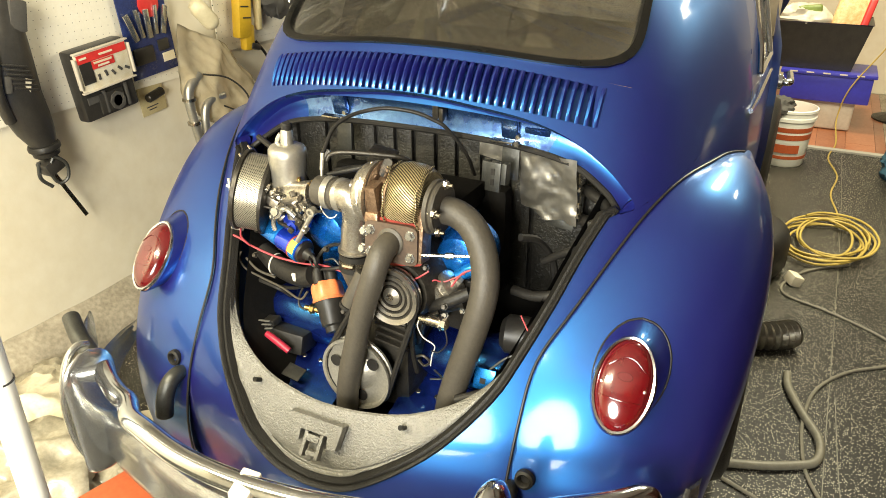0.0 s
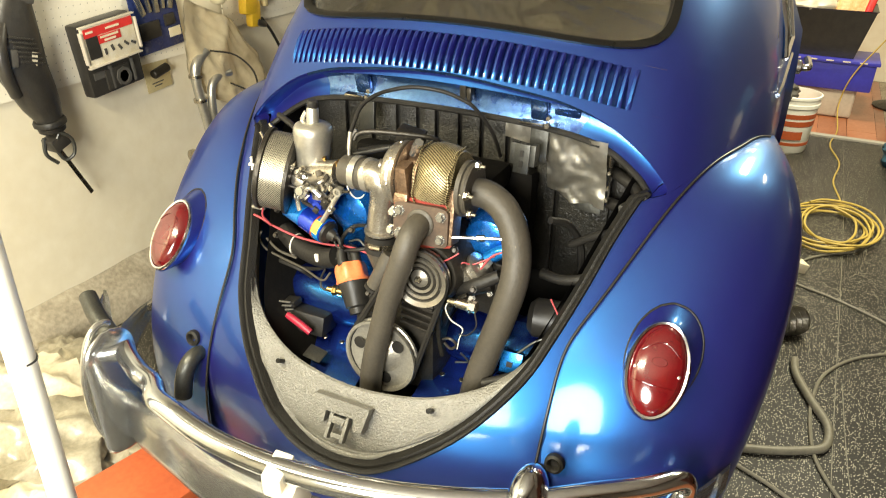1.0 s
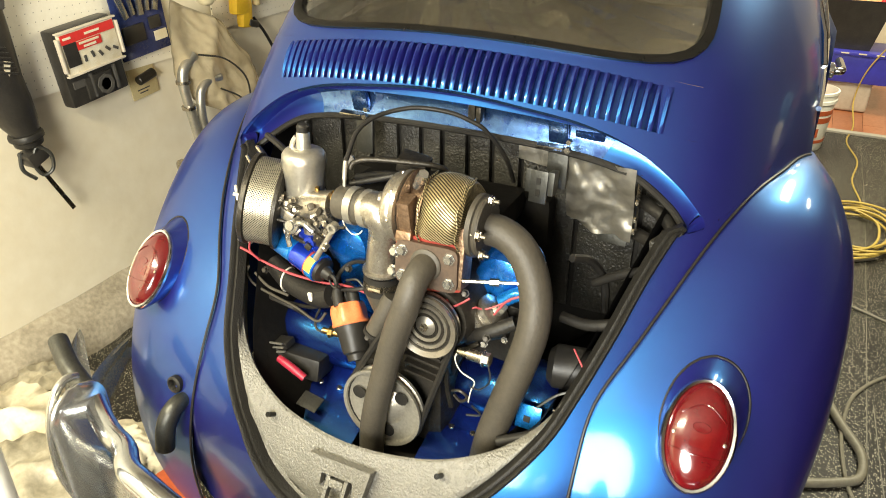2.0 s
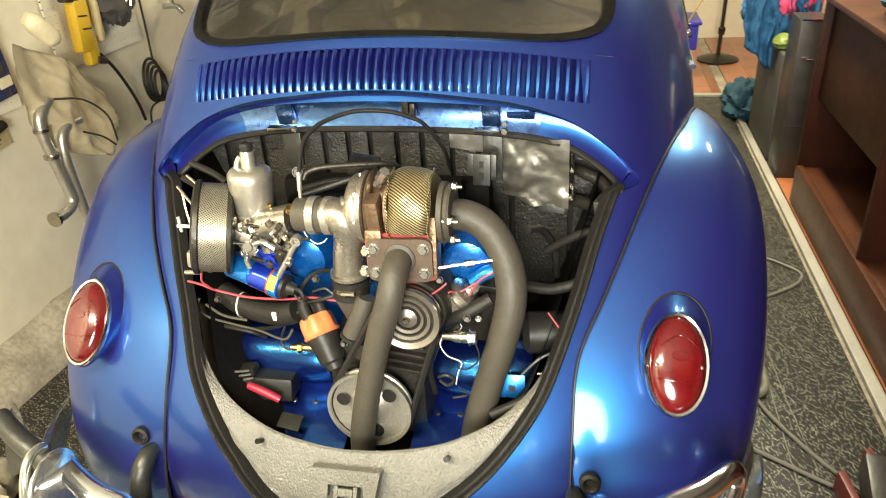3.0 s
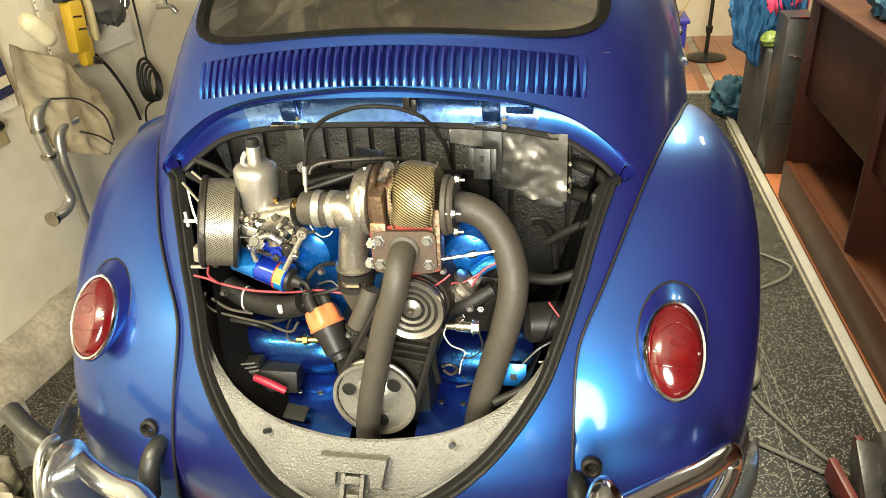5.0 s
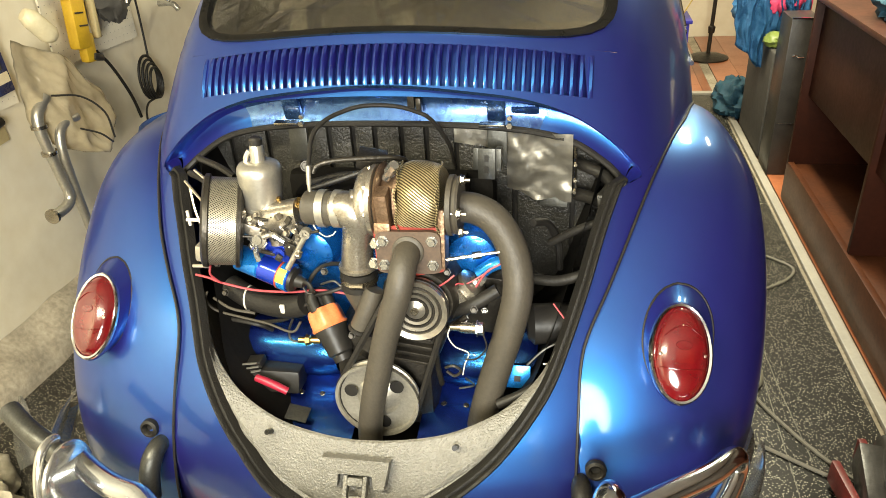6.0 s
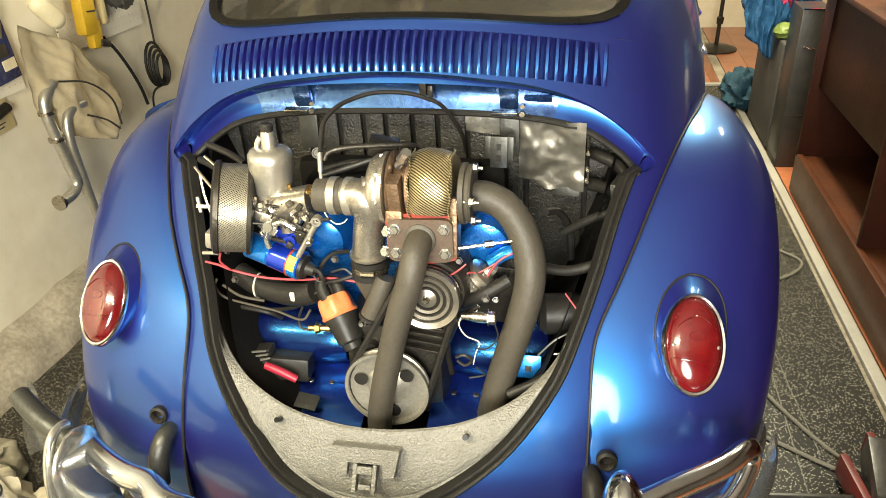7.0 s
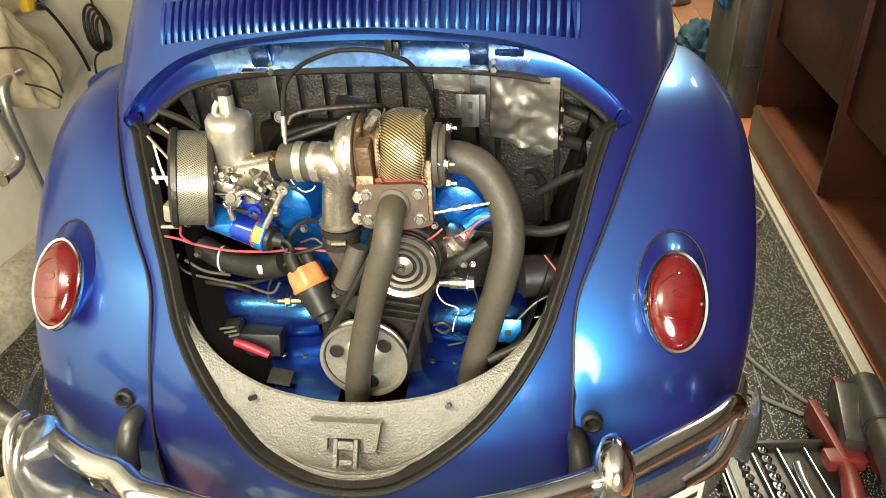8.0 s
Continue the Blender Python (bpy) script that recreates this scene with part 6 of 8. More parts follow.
E("cable_tail", WHITE_WIRE, lambda bm: tube(bm, [(-0.092, 0.125, 1.118), (-0.085, 0.105, 1.08), (-0.066, 0.10, 1.06), (-0.050, 0.10, 1.062), (-0.042, 0.10, 1.07)], 0.0012, 6, 6))
E("vacuum_hose", ENGINE_DARK, lambda bm: tube(bm, [(-0.086, 0.14, 1.165), (-0.078, 0.145, 1.177), (-0.05, 0.155, 1.183), (0.018, 0.18, 1.180), (0.062, 0.20, 1.172), (0.075, 0.22, 1.15)], 0.005, 10, 6), "grey vacuum hose")
E("oil_hose", BLACK, lambda bm: (tube(bm, [(-0.10, 0.16, 1.125), (-0.05, 0.17, 1.14), (0.0, 0.18, 1.152), (0.03, 0.17, 1.14), (0.035, 0.15, 1.12)], 0.0055, 10, 6), tube(bm, [(0.02, 0.22, 1.12), (-0.06, 0.24, 1.12), (-0.14, 0.24, 1.10)], 0.007, 10, 6)), "black oil hose")
E("pressure_gauge", ENGINE_DARK, lambda bm: lathe(bm, (-0.115, 0.185, 1.160), (0.3, -1, 0.3), [(0, 0.010), (0.008, 0.010), (0.008, 0.008), (0.006, 0.007), (0.006, 0.0001)], 20), "tiny round pressure gauge")
E("lid_catch", ENGINE_DARK, lambda bm: (box(bm, (0.05, 0.365, 1.235), (0.014, 0.02, 0.05), None, 0.002), box(bm, (0.066, 0.36, 1.222), (0.010, 0.02, 0.03), None, 0.002), rod(bm, (-0.07, 0.375, 1.252), (0.17, 0.375, 1.252), 0.003, 0.003, 6)), "dark lid spring catch", car)
E("oil_filler", ENGINE_DARK, lambda bm: (rod(bm, (0.145, 0.11, 0.865), (0.118, 0.125, 0.80), 0.010, 0.012, 12), tube(bm, [(0.148, 0.075, 0.80), (0.165, 0.072, 0.808), (0.178, 0.075, 0.795), (0.165, 0.075, 0.782), (0.150, 0.078, 0.79)], 0.003, 6, 6)))
E("side_bracket", BLACK, lambda bm: tube(bm, [(0.30, 0.24, 1.03), (0.325, 0.28, 1.01), (0.345, 0.32, 0.95), (0.35, 0.33, 0.88)], 0.008, 8, 5))
E("tube_run", STEEL, lambda bm: (rod(bm, (0.33, 0.10, 0.806), (0.372, 0.10, 0.814), 0.003, 0.003, 8), rod(bm, (0.40, 0.16, 0.87), (0.425, 0.16, 0.872), 0.004, 0.004, 8)))
E("lower_pipe", BLACK, lambda bm: tube(bm, [(0.25, 0.05, 0.742), (0.31, 0.06, 0.775), (0.36, 0.09, 0.81)], 0.010, 10, 5))
E("gasket_ring", ENGINE_DARK, lambda bm: [hexbolt(bm, (-0.052 + 0.02 * k, 0.10, 0.825 - 0.012 * k), (0, -1, 0.2), 0.006, 0.008) for k in range(3)])
E("blue_hose", LIGHT_BLUE, lambda bm: tube(bm, [(0.205, 0.15, 0.965), (0.235, 0.155, 0.985), (0.27, 0.16, 0.99)], 0.013, 12, 5), "pale blue hose")
E("engine_shelf", BLACK, lambda bm: box(bm, (0.02, 0.27, 0.60), (0.80, 0.42, 0.012), None, 0.003))
E("fan_housing_back", MATT_BLACK, lambda bm: box(bm, (-0.02, 0.41, 0.93), (0.46, 0.05, 0.26), None, 0.02))


# thin rods beside the air filter, and small fittings along the bay
for pts in ([(-0.372, 0.23, 1.128), (-0.340, 0.22, 1.106), (-0.312, 0.21, 1.084)], [(-0.392, 0.22, 1.108), (-0.345, 0.20, 1.062)], [(-0.384, 0.22, 1.098), (-0.378, 0.21, 1.05), (-0.364, 0.20, 1.00), (-0.362, 0.20, 0.965)]):
    E("bay_rod", STEEL, lambda bm: tube(bm, pts, 0.0032, 8, 5), "thin bare steel rod")
for x, y, z in ((-0.35, 0.20, 0.93), (-0.31, 0.14, 0.90), (0.07, 0.115, 0.87), (0.12, 0.08, 0.865), (0.075, 0.095, 0.835), (-0.035, 0.09, 0.85), (0.155, 0.11, 0.99), (-0.075, 0.10, 0.985), (0.205, 0.09, 0.925)):
    E("fitting_bolt", ENGINE_DARK, lambda bm: hexbolt(bm, (x, y, z), (0.1, -1, 0.4), 0.006, 0.009), "", None, 20)
for pts, r in (([(-0.09, 0.11, 0.95), (-0.06, 0.10, 0.965), (-0.045, 0.10, 0.955), (-0.02, 0.095, 0.965)], 0.0022), ([(-0.13, 0.105, 0.955), (-0.115, 0.10, 0.935), (-0.10, 0.10, 0.94)], 0.002), ([(0.17, 0.09, 0.74), (0.20, 0.085, 0.755), (0.185, 0.08, 0.775)], 0.002), ([(0.30, 0.10, 0.80), (0.33, 0.11, 0.83), (0.36, 0.12, 0.845)], 0.0025)):
    E("thin_lead", GALVANISED, lambda bm: tube(bm, pts, r, 6, 6), "thin grey lead")


# ---- the garage round the car ----
def thing(name, bm, material, label, category, group="", smooth=True, kind=""):
    return tagged(part(name, bm, material, None, smooth=smooth, angle=62), label, category, group, kind)


def group_thing(name, place, label, category, group=""):
    return empty(name, place, label, category, group)


def P(name, material, build, parent, label="", angle=40):
    bm = B()
    build(bm)
    return part(name, bm, material, parent, label, angle=angle)


PEG = striped("pegboard_holes", (0.84, 0.79, 0.66), (0.78, 0.72, 0.58), 34, (0, 0, 0), 0.5, 0.0, True)
for nd in PEG.node_tree.nodes:
    if nd.bl_idname == "ShaderNodeMapRange" and abs(nd.inputs["From Min"].default_value - 0.26) < 1e-4:
        nd.inputs["From Min"].default_value, nd.inputs["From Max"].default_value = 0.10, 0.13
CREAM_PLASTIC = mat("cream_plastic", (0.76, 0.68, 0.46), 0.4, 0, (0.66, 0.57, 0.36), 8)
BAG = mat("clear_bag_plastic", (0.80, 0.71, 0.51), 0.22, 0, (0.66, 0.56, 0.37), 5, coat=0.9, coat_rough=0.05, bump=0.8, bump_scale=16)
PAPER = mat("crumpled_paper", (0.70, 0.64, 0.50), 0.6, 0, (0.46, 0.40, 0.28), 7, bump=0.8, bump_scale=20)
DIRTY_PLASTIC = mat("dirty_plastic_sheet", (0.40, 0.36, 0.27), 0.35, 0, (0.20, 0.175, 0.12), 8, coat=0.4, coat_rough=0.2, bump=0.9, bump_scale=18)
YELLOW_TOOL = mat("yellow_tool_plastic", (0.72, 0.46, 0.03), 0.38, 0, (0.6, 0.36, 0.02), 10)
BLACK_PLASTIC = mat("black_plastic", (0.022, 0.020, 0.018), 0.36, 0, (0.04, 0.036, 0.03), 20, bump=0.2)
RED_CARD = mat("red_card", (0.66, 0.04, 0.035), 0.35)
WHITE_CARD = mat("white_card", (0.78, 0.73, 0.60), 0.4, 0, (0.66, 0.56, 0.36), 30)
BLUE_CARD = mat("blue_card", (0.030, 0.050, 0.18), 0.25, 0, (0.015, 0.022, 0.075), 12, coat=0.5)
TAN_CARD = mat("tan_card", (0.60, 0.50, 0.26), 0.6, 0, (0.5, 0.4, 0.2), 14)
ORANGE_PAINT = mat("orange_paint", (0.46, 0.10, 0.03), 0.45, 0, (0.34, 0.065, 0.02), 8)
BLUE_PLASTIC = mat("blue_plastic", (0.05, 0.05, 0.46), 0.35, 0, (0.04, 0.04, 0.36), 6)
BARREL_BLUE = mat("barrel_blue", (0.02, 0.10, 0.38), 0.4, 0, (0.015, 0.05, 0.2), 5)
CLEAR_TUB = mat("milky_tub", (0.62, 0.56, 0.46), 0.35, 0, (0.5, 0.44, 0.35), 6)
JACKET = mat("blue_jacket_cloth", (0.05, 0.20, 0.42), 0.6, 0, (0.025, 0.11, 0.28), 14, bump=0.6, bump_scale=40)
TEAL_CLOTH = mat("teal_cloth", (0.03, 0.115, 0.17), 0.7, 0, (0.015, 0.06, 0.10), 14, bump=0.6, bump_scale=40)
PINK = mat("pink_cloth", (0.62, 0.05, 0.14), 0.6)
GREY_FABRIC = mat("dark_grey_fabric", (0.075, 0.07, 0.062), 0.75, 0, (0.055, 0.05, 0.044), 30, bump=0.3)
YELLOW_CORD = mat("yellow_cord", (0.52, 0.38, 0.08), 0.5, 0, (0.36, 0.26, 0.06), 60)
GREY_CORD = mat("grey_cord", (0.20, 0.185, 0.14), 0.5, 0, (0.13, 0.12, 0.09), 60)
TRIM = mat("worn_white_strip", (0.33, 0.31, 0.27), 0.45, 0, (0.42, 0.39, 0.33), 9)
WHITE_PIPE = mat("white_pipe", (0.86, 0.84, 0.76), 0.35, 0, (0.80, 0.77, 0.68), 5)
SNACK = mat("snack_packet", (0.75, 0.34, 0.10), 0.35, 0, (0.85, 0.70, 0.40), 40)
GREEN = mat("green_plastic", (0.20, 0.26, 0.06), 0.4)
RED_JACK = mat("red_jack_paint", (0.20, 0.025, 0.022), 0.4, 0, (0.10, 0.015, 0.012), 14)

# floors and trim strip
LAMINATE_FLOOR = structure("floor_laminate", (lambda bm: (box(bm, (2.20, 1.8, -0.0045), (1.60, 9.2, 0.010)), box(bm, (-0.035, 5.43, -0.0045), (2.73, 1.85, 0.010))) and bm)(B()), WOOD_DARK, "reddish brown laminate floor boards", "floor")
structure("trim_strip", (lambda bm: (box(bm, (1.364, 2.0, 0.012), (0.038, 5.0, 0.018), None, 0.004), box(bm, (-0.1, 4.50, 0.012), (2.86, 0.05, 0.018), None, 0.004)) and bm)(B()), TRIM, "scuffed whitish edge strip between rubber mat and laminate", "trim")
bm = B()
for pts in (((1.03, 0.5), (1.035, 1.2), (1.05, 2.2), (1.06, 3.4), (1.05, 4.4)), ((1.10, 0.75), (1.075, 1.1), (1.06, 1.5))):
    tube(bm, [(x, y, 0.0062) for x, y in pts], 0.0016, 5, 6)
structure("mat_seam", bm, GREY_CORD, "thin dusty seam between two rubber mats", "floor seam")

# left wall: rough footing, pegboards
bm = B()
rows = []
for i in range(120):
    y = -2.7 + 9.0 * i / 119
    row = []
    for j, (dx, z) in enumerate(((0.0, 0.20), (0.035, 0.175), (0.075, 0.13), (0.09, 0.06), (0.10, 0.0))):
        k = noise.noise(Vector((y * 6, z * 9, 2))) * 0.022 + noise.noise(Vector((y * 22, z * 25, 7))) * 0.008
        row.append((XL + max(0.002, dx + (k if j else 0)), y, z + k * (0.8 if j < 4 else 0)))
    rows.append(row)
grid(bm, rows)
tagged(part("footing", bm, CONCRETE, None), "crumbling concrete footing along the cream wall", "footing", kind="structure")
for y0, y1, z0 in ((-0.6, 1.25, 0.945), (1.50, 2.07, 1.0)):
    bm = B()
    box(bm, (XL + 0.012, (y0 + y1) / 2, (z0 + 2.1) / 2), (0.008, y1 - y0, 2.1 - z0))
    tagged(part("pegboard", bm, PEG, None, smooth=False), "white perforated pegboard fixed to the wall", "pegboard", "pegboards", "structure")

XW = XL + 0.02


# black saw hanging on the pegboard
def hanging_saw():
    t = group_thing("reciprocating_saw", (XW, 0.5, 0.8), "black cordless reciprocating saw hanging on the pegboard", "power tool")
    def body(bm):
        rows = []
        for y, z, w, d in ((0.52, 1.36, 0.035, 0.03), (0.50, 1.27, 0.045, 0.05), (0.475, 1.19, 0.075, 0.06), (0.465, 1.12, 0.085, 0.065), (0.47, 1.05, 0.08, 0.07), (0.49, 0.98, 0.07, 0.07), (0.505, 0.92, 0.055, 0.06), (0.52, 0.87, 0.042, 0.05), (0.525, 0.83, 0.04, 0.045)):
            rows.append([(XW + 0.055 + d * 0.7 * math.cos(a), y + 0.01 + w * 1.08 * (1 + 0.14 * math.sin(z * 90)) * math.sin(a), z) for a in np.linspace(0, 2 * math.pi, 19)[:-1]])
        vs = grid(bm, rows, True)
        bm.faces.new(vs[0])
        bm.faces.new(vs[-1])
    P("body", BLACK_PLASTIC, body, t)
    P("handle", BLACK_PLASTIC, lambda bm: tube(bm, [(XW + 0.07, 0.44, 1.20), (XW + 0.09, 0.405, 1.14), (XW + 0.09, 0.40, 1.06), (XW + 0.07, 0.43, 0.98)], 0.020, 12, 5), t)
    P("shoe", BLACK_PLASTIC, lambda bm: box(bm, (XW + 0.055, 0.535, 0.79), (0.06, 0.07, 0.05), rot(20), 0.01), t)
    P("battery", GREY_FABRIC, lambda bm: box(bm, (XW + 0.06, 0.54, 1.30), (0.06, 0.06, 0.10), rot(-14), 0.01), t, "grey battery pack")
    P("blade", STEEL, lambda bm: box(bm, (XW + 0.05, 0.585, 0.66), (0.002, 0.016, 0.22), rot(24), 0.0005), t, "thin steel saw blade")
    for k in range(6):
        P("vent_rib", BLACK_PLASTIC, lambda bm: box(bm, (XW + 0.100, 0.475 + 0.004 * k, 1.155 - 0.016 * k), (0.010, 0.085, 0.007), rot(-16), 0.002), t)
    P("trigger", GREY_FABRIC, lambda bm: box(bm, (XW + 0.095, 0.438, 1.10), (0.018, 0.022, 0.055), rot(-10), 0.005), t, "grey trigger")
    P("collar", BLACK, lambda bm: lathe(bm, (XW + 0.055, 0.528, 0.872), (0, 0.12, -1), [(0, 0.050), (0.006, 0.054), (0.018, 0.054), (0.024, 0.046), (0.040, 0.044), (0.046, 0.036)], 22), t, "ribbed nose collar")
    P("shoe_bracket", GALVANISED, lambda bm: (tube(bm, [(XW + 0.085, 0.525, 0.835), (XW + 0.105, 0.560, 0.800), (XW + 0.100, 0.560, 0.745), (XW + 0.085, 0.530, 0.730), (XW + 0.075, 0.515, 0.780), (XW + 0.085, 0.535, 0.830)], 0.006, 8, 5), tube(bm, [(XW + 0.045, 0.50, 0.81), (XW + 0.05, 0.49, 0.755), (XW + 0.06, 0.52, 0.715)], 0.007, 8, 5)), t, "bent steel shoe bracket")
    P("label", WHITE_CARD, lambda bm: box(bm, (XW + 0.100, 0.50, 1.08), (0.002, 0.020, 0.055), rot(-20)), t, "pale side label")
    P("cord", BLACK_PLASTIC, lambda bm: tube(bm, [(XW + 0.05, 0.52, 1.35), (XW + 0.03, 0.50, 1.45), (XW + 0.02, 0.52, 1.6)], 0.006, 8, 5), t)


hanging_saw()


def tool_case():
    t = group_thing("tool_case", (XW, 0.83, 0.9), "black plastic bit case with a red and white card sleeve", "tool case")
    m = rot(5)
    c = Vector((XW + 0.04, 0.825, 1.033))
    P("shell", BLACK_PLASTIC, lambda bm: (box(bm, c, (0.055, 0.24, 0.26), m, 0.012), box(bm, c + m @ Vector((0.03, 0, -0.08)), (0.012, 0.11, 0.075), m, 0.004)), t)
    for dy, dz, w, h in ((0.005, 0.121, 0.245, 0.008), (0.005, -0.020, 0.245, 0.008), (-0.116, 0.05, 0.008, 0.149), (0.126, 0.05, 0.008, 0.149)):
        P("lid_rim", CLEAR_TUB, lambda bm: box(bm, c + m @ Vector((0.038, dy, dz)), (0.016, w * 0.985, h * 0.75), m, 0.002), t, "milky plastic lid rim")
    for dy in (-0.028, 0.072):
        P("clasp_bar", GREY_FABRIC, lambda bm: box(bm, c + m @ Vector((0.032, dy, -0.075)), (0.010, 0.012, 0.085), m, 0.003), t)
    P("latch", GREY_FABRIC, lambda bm: lathe(bm, c + m @ Vector((0.034, 0.02, -0.085)), m @ Vector((1, 0, 0)), [(0, 0.035), (0.006, 0.035), (0.006, 0.022), (0.002, 0.022)], 8), t, "grey hexagon latch")
    P("case_label", GREY_FABRIC, lambda bm: box(bm, c + m @ Vector((0.03, -0.075, -0.055)), (0.004, 0.05, 0.025), m), t)
    P("sleeve", WHITE_CARD, lambda bm: box(bm, c + m @ Vector((0.032, 0.005, 0.05)), (0.012, 0.225, 0.135), m, 0.002), t, "pale card sleeve")
    P("sleeve_stripe", RED_CARD, lambda bm: (box(bm, c + m @ Vector((0.040, 0.005, 0.098)), (0.003, 0.215, 0.030), m), box(bm, c + m @ Vector((0.040, 0.0, 0.066)), (0.003, 0.10, 0.028), m)), t, "red printed stripe")
    P("sleeve_window", BLACK_PLASTIC, lambda bm: box(bm, c + m @ Vector((0.040, -0.075, 0.045)), (0.003, 0.05, 0.075), m), t)
    P("print_bar", WHITE_CARD, lambda bm: [box(bm, c + m @ Vector((0.0425, dy, dz)), (0.002, w, 0.007), m) for dy, dz, w in ((0.0, 0.073, 0.08), (0.0, 0.060, 0.05), (0.02, 0.098, 0.06), (-0.08, 0.10, 0.03))], t)
    P("printed_bits", GREY_FABRIC, lambda bm: [box(bm, c + m @ Vector((0.0395, -0.03 + 0.032 * k, 0.02 + 0.006 * (k % 2))), (0.003, 0.010, 0.022), m @ rot(15 * k), 0.001) for k in range(5)], t)


tool_case()


def blister():
    t = group_thing("blister_pack", (XW, 1.1, 1.0), "dark blue blister pack of steel tools hanging on the pegboard", "tool pack")
    m = rot(4)
    c = Vector((XW + 0.015, 1.10, 1.16))
    P("card", BLUE_CARD, lambda bm: box(bm, c, (0.006, 0.235, 0.34), m, 0.002), t)
    for k in range(5):
        P("tool", CHROME_WORN, lambda bm: box(bm, c + m @ Vector((0.016, -0.085 + 0.042 * k, 0.03 + 0.008 * (k % 2))), (0.010, 0.024 - 0.008 * (k % 2), 0.11), m @ rot(16 - 9 * k), 0.003), t, "plated tool")
    P("red_panel", RED_CARD, lambda bm: lathe(bm, c + m @ Vector((0.004, 0.03, 0.10)), (1, 0, 0), [(0, 0.05), (0.006, 0.05), (0.008, 0.045)], 24), t, "red round print")
    for dy, dz, w, h in ((-0.045, -0.085, 0.10, 0.065), (0.06, -0.065, 0.055, 0.045)):
        P("frame_print", BLACK_PLASTIC, lambda bm: box(bm, c + m @ Vector((0.006, dy, dz)), (0.010, w, h), m, 0.006), t)
    P("price_label", WHITE_CARD, lambda bm: box(bm, c + m @ Vector((0.008, 0.075, -0.115)), (0.004, 0.06, 0.035), m), t, "white price label")


blister()


def small_card():
    t = group_thing("plug_pack", (XW, 1.08, 0.9), "tan card holding a grey metal plug", "hardware pack")
    P("card", TAN_CARD, lambda bm: box(bm, (XL + 0.008, 1.085, 0.905), (0.004, 0.13, 0.15), rot(5), 0.001), t)
    P("plug", ENGINE_DARK, lambda bm: rod(bm, (XL + 0.03, 1.045, 0.900), (XL + 0.03, 1.125, 0.918), 0.018, 0.018, 16, 0.003), t, "grey metal plug")
    P("print_bar", GREY_FABRIC, lambda bm: [box(bm, (XL + 0.0115, 1.08, 0.862 - 0.012 * k), (0.002, 0.06 - 0.02 * k, 0.004), rot(5)) for k in range(2)], t)


small_card()


def crumple(bm, c, size, seed, rough=0.25, nu=36, nv=22, squash=0.0):
    """A crumpled soft lump: a rounded sheet folded by ridged noise."""
    off = Vector((seed * 3.7, seed * 1.3, seed * 2.9))
    rows = []
    for j in range(nv + 1):
        b = math.pi * (j / nv - 0.5)
        row = []
        for i in range(nu):
            a = 2 * math.pi * i / nu
            d = Vector((math.cos(a) * math.cos(b), math.sin(a) * math.cos(b), math.sin(b)))
            r = 1 + rough * (0.5 - abs(noise.noise(d * 1.7 + off))) * 2 + rough * 0.7 * (0.4 - abs(noise.noise(d * 4.3 + off))) * 1.5
            p = Vector((d.x * size[0] * r, d.y * size[1] * r, d.z * size[2] * r))
            row.append(Vector(c) + Vector((p.x, p.y, max(p.z, -squash) if squash else p.z)))
        rows.append(row)
    grid(bm, rows, True)
    return bm


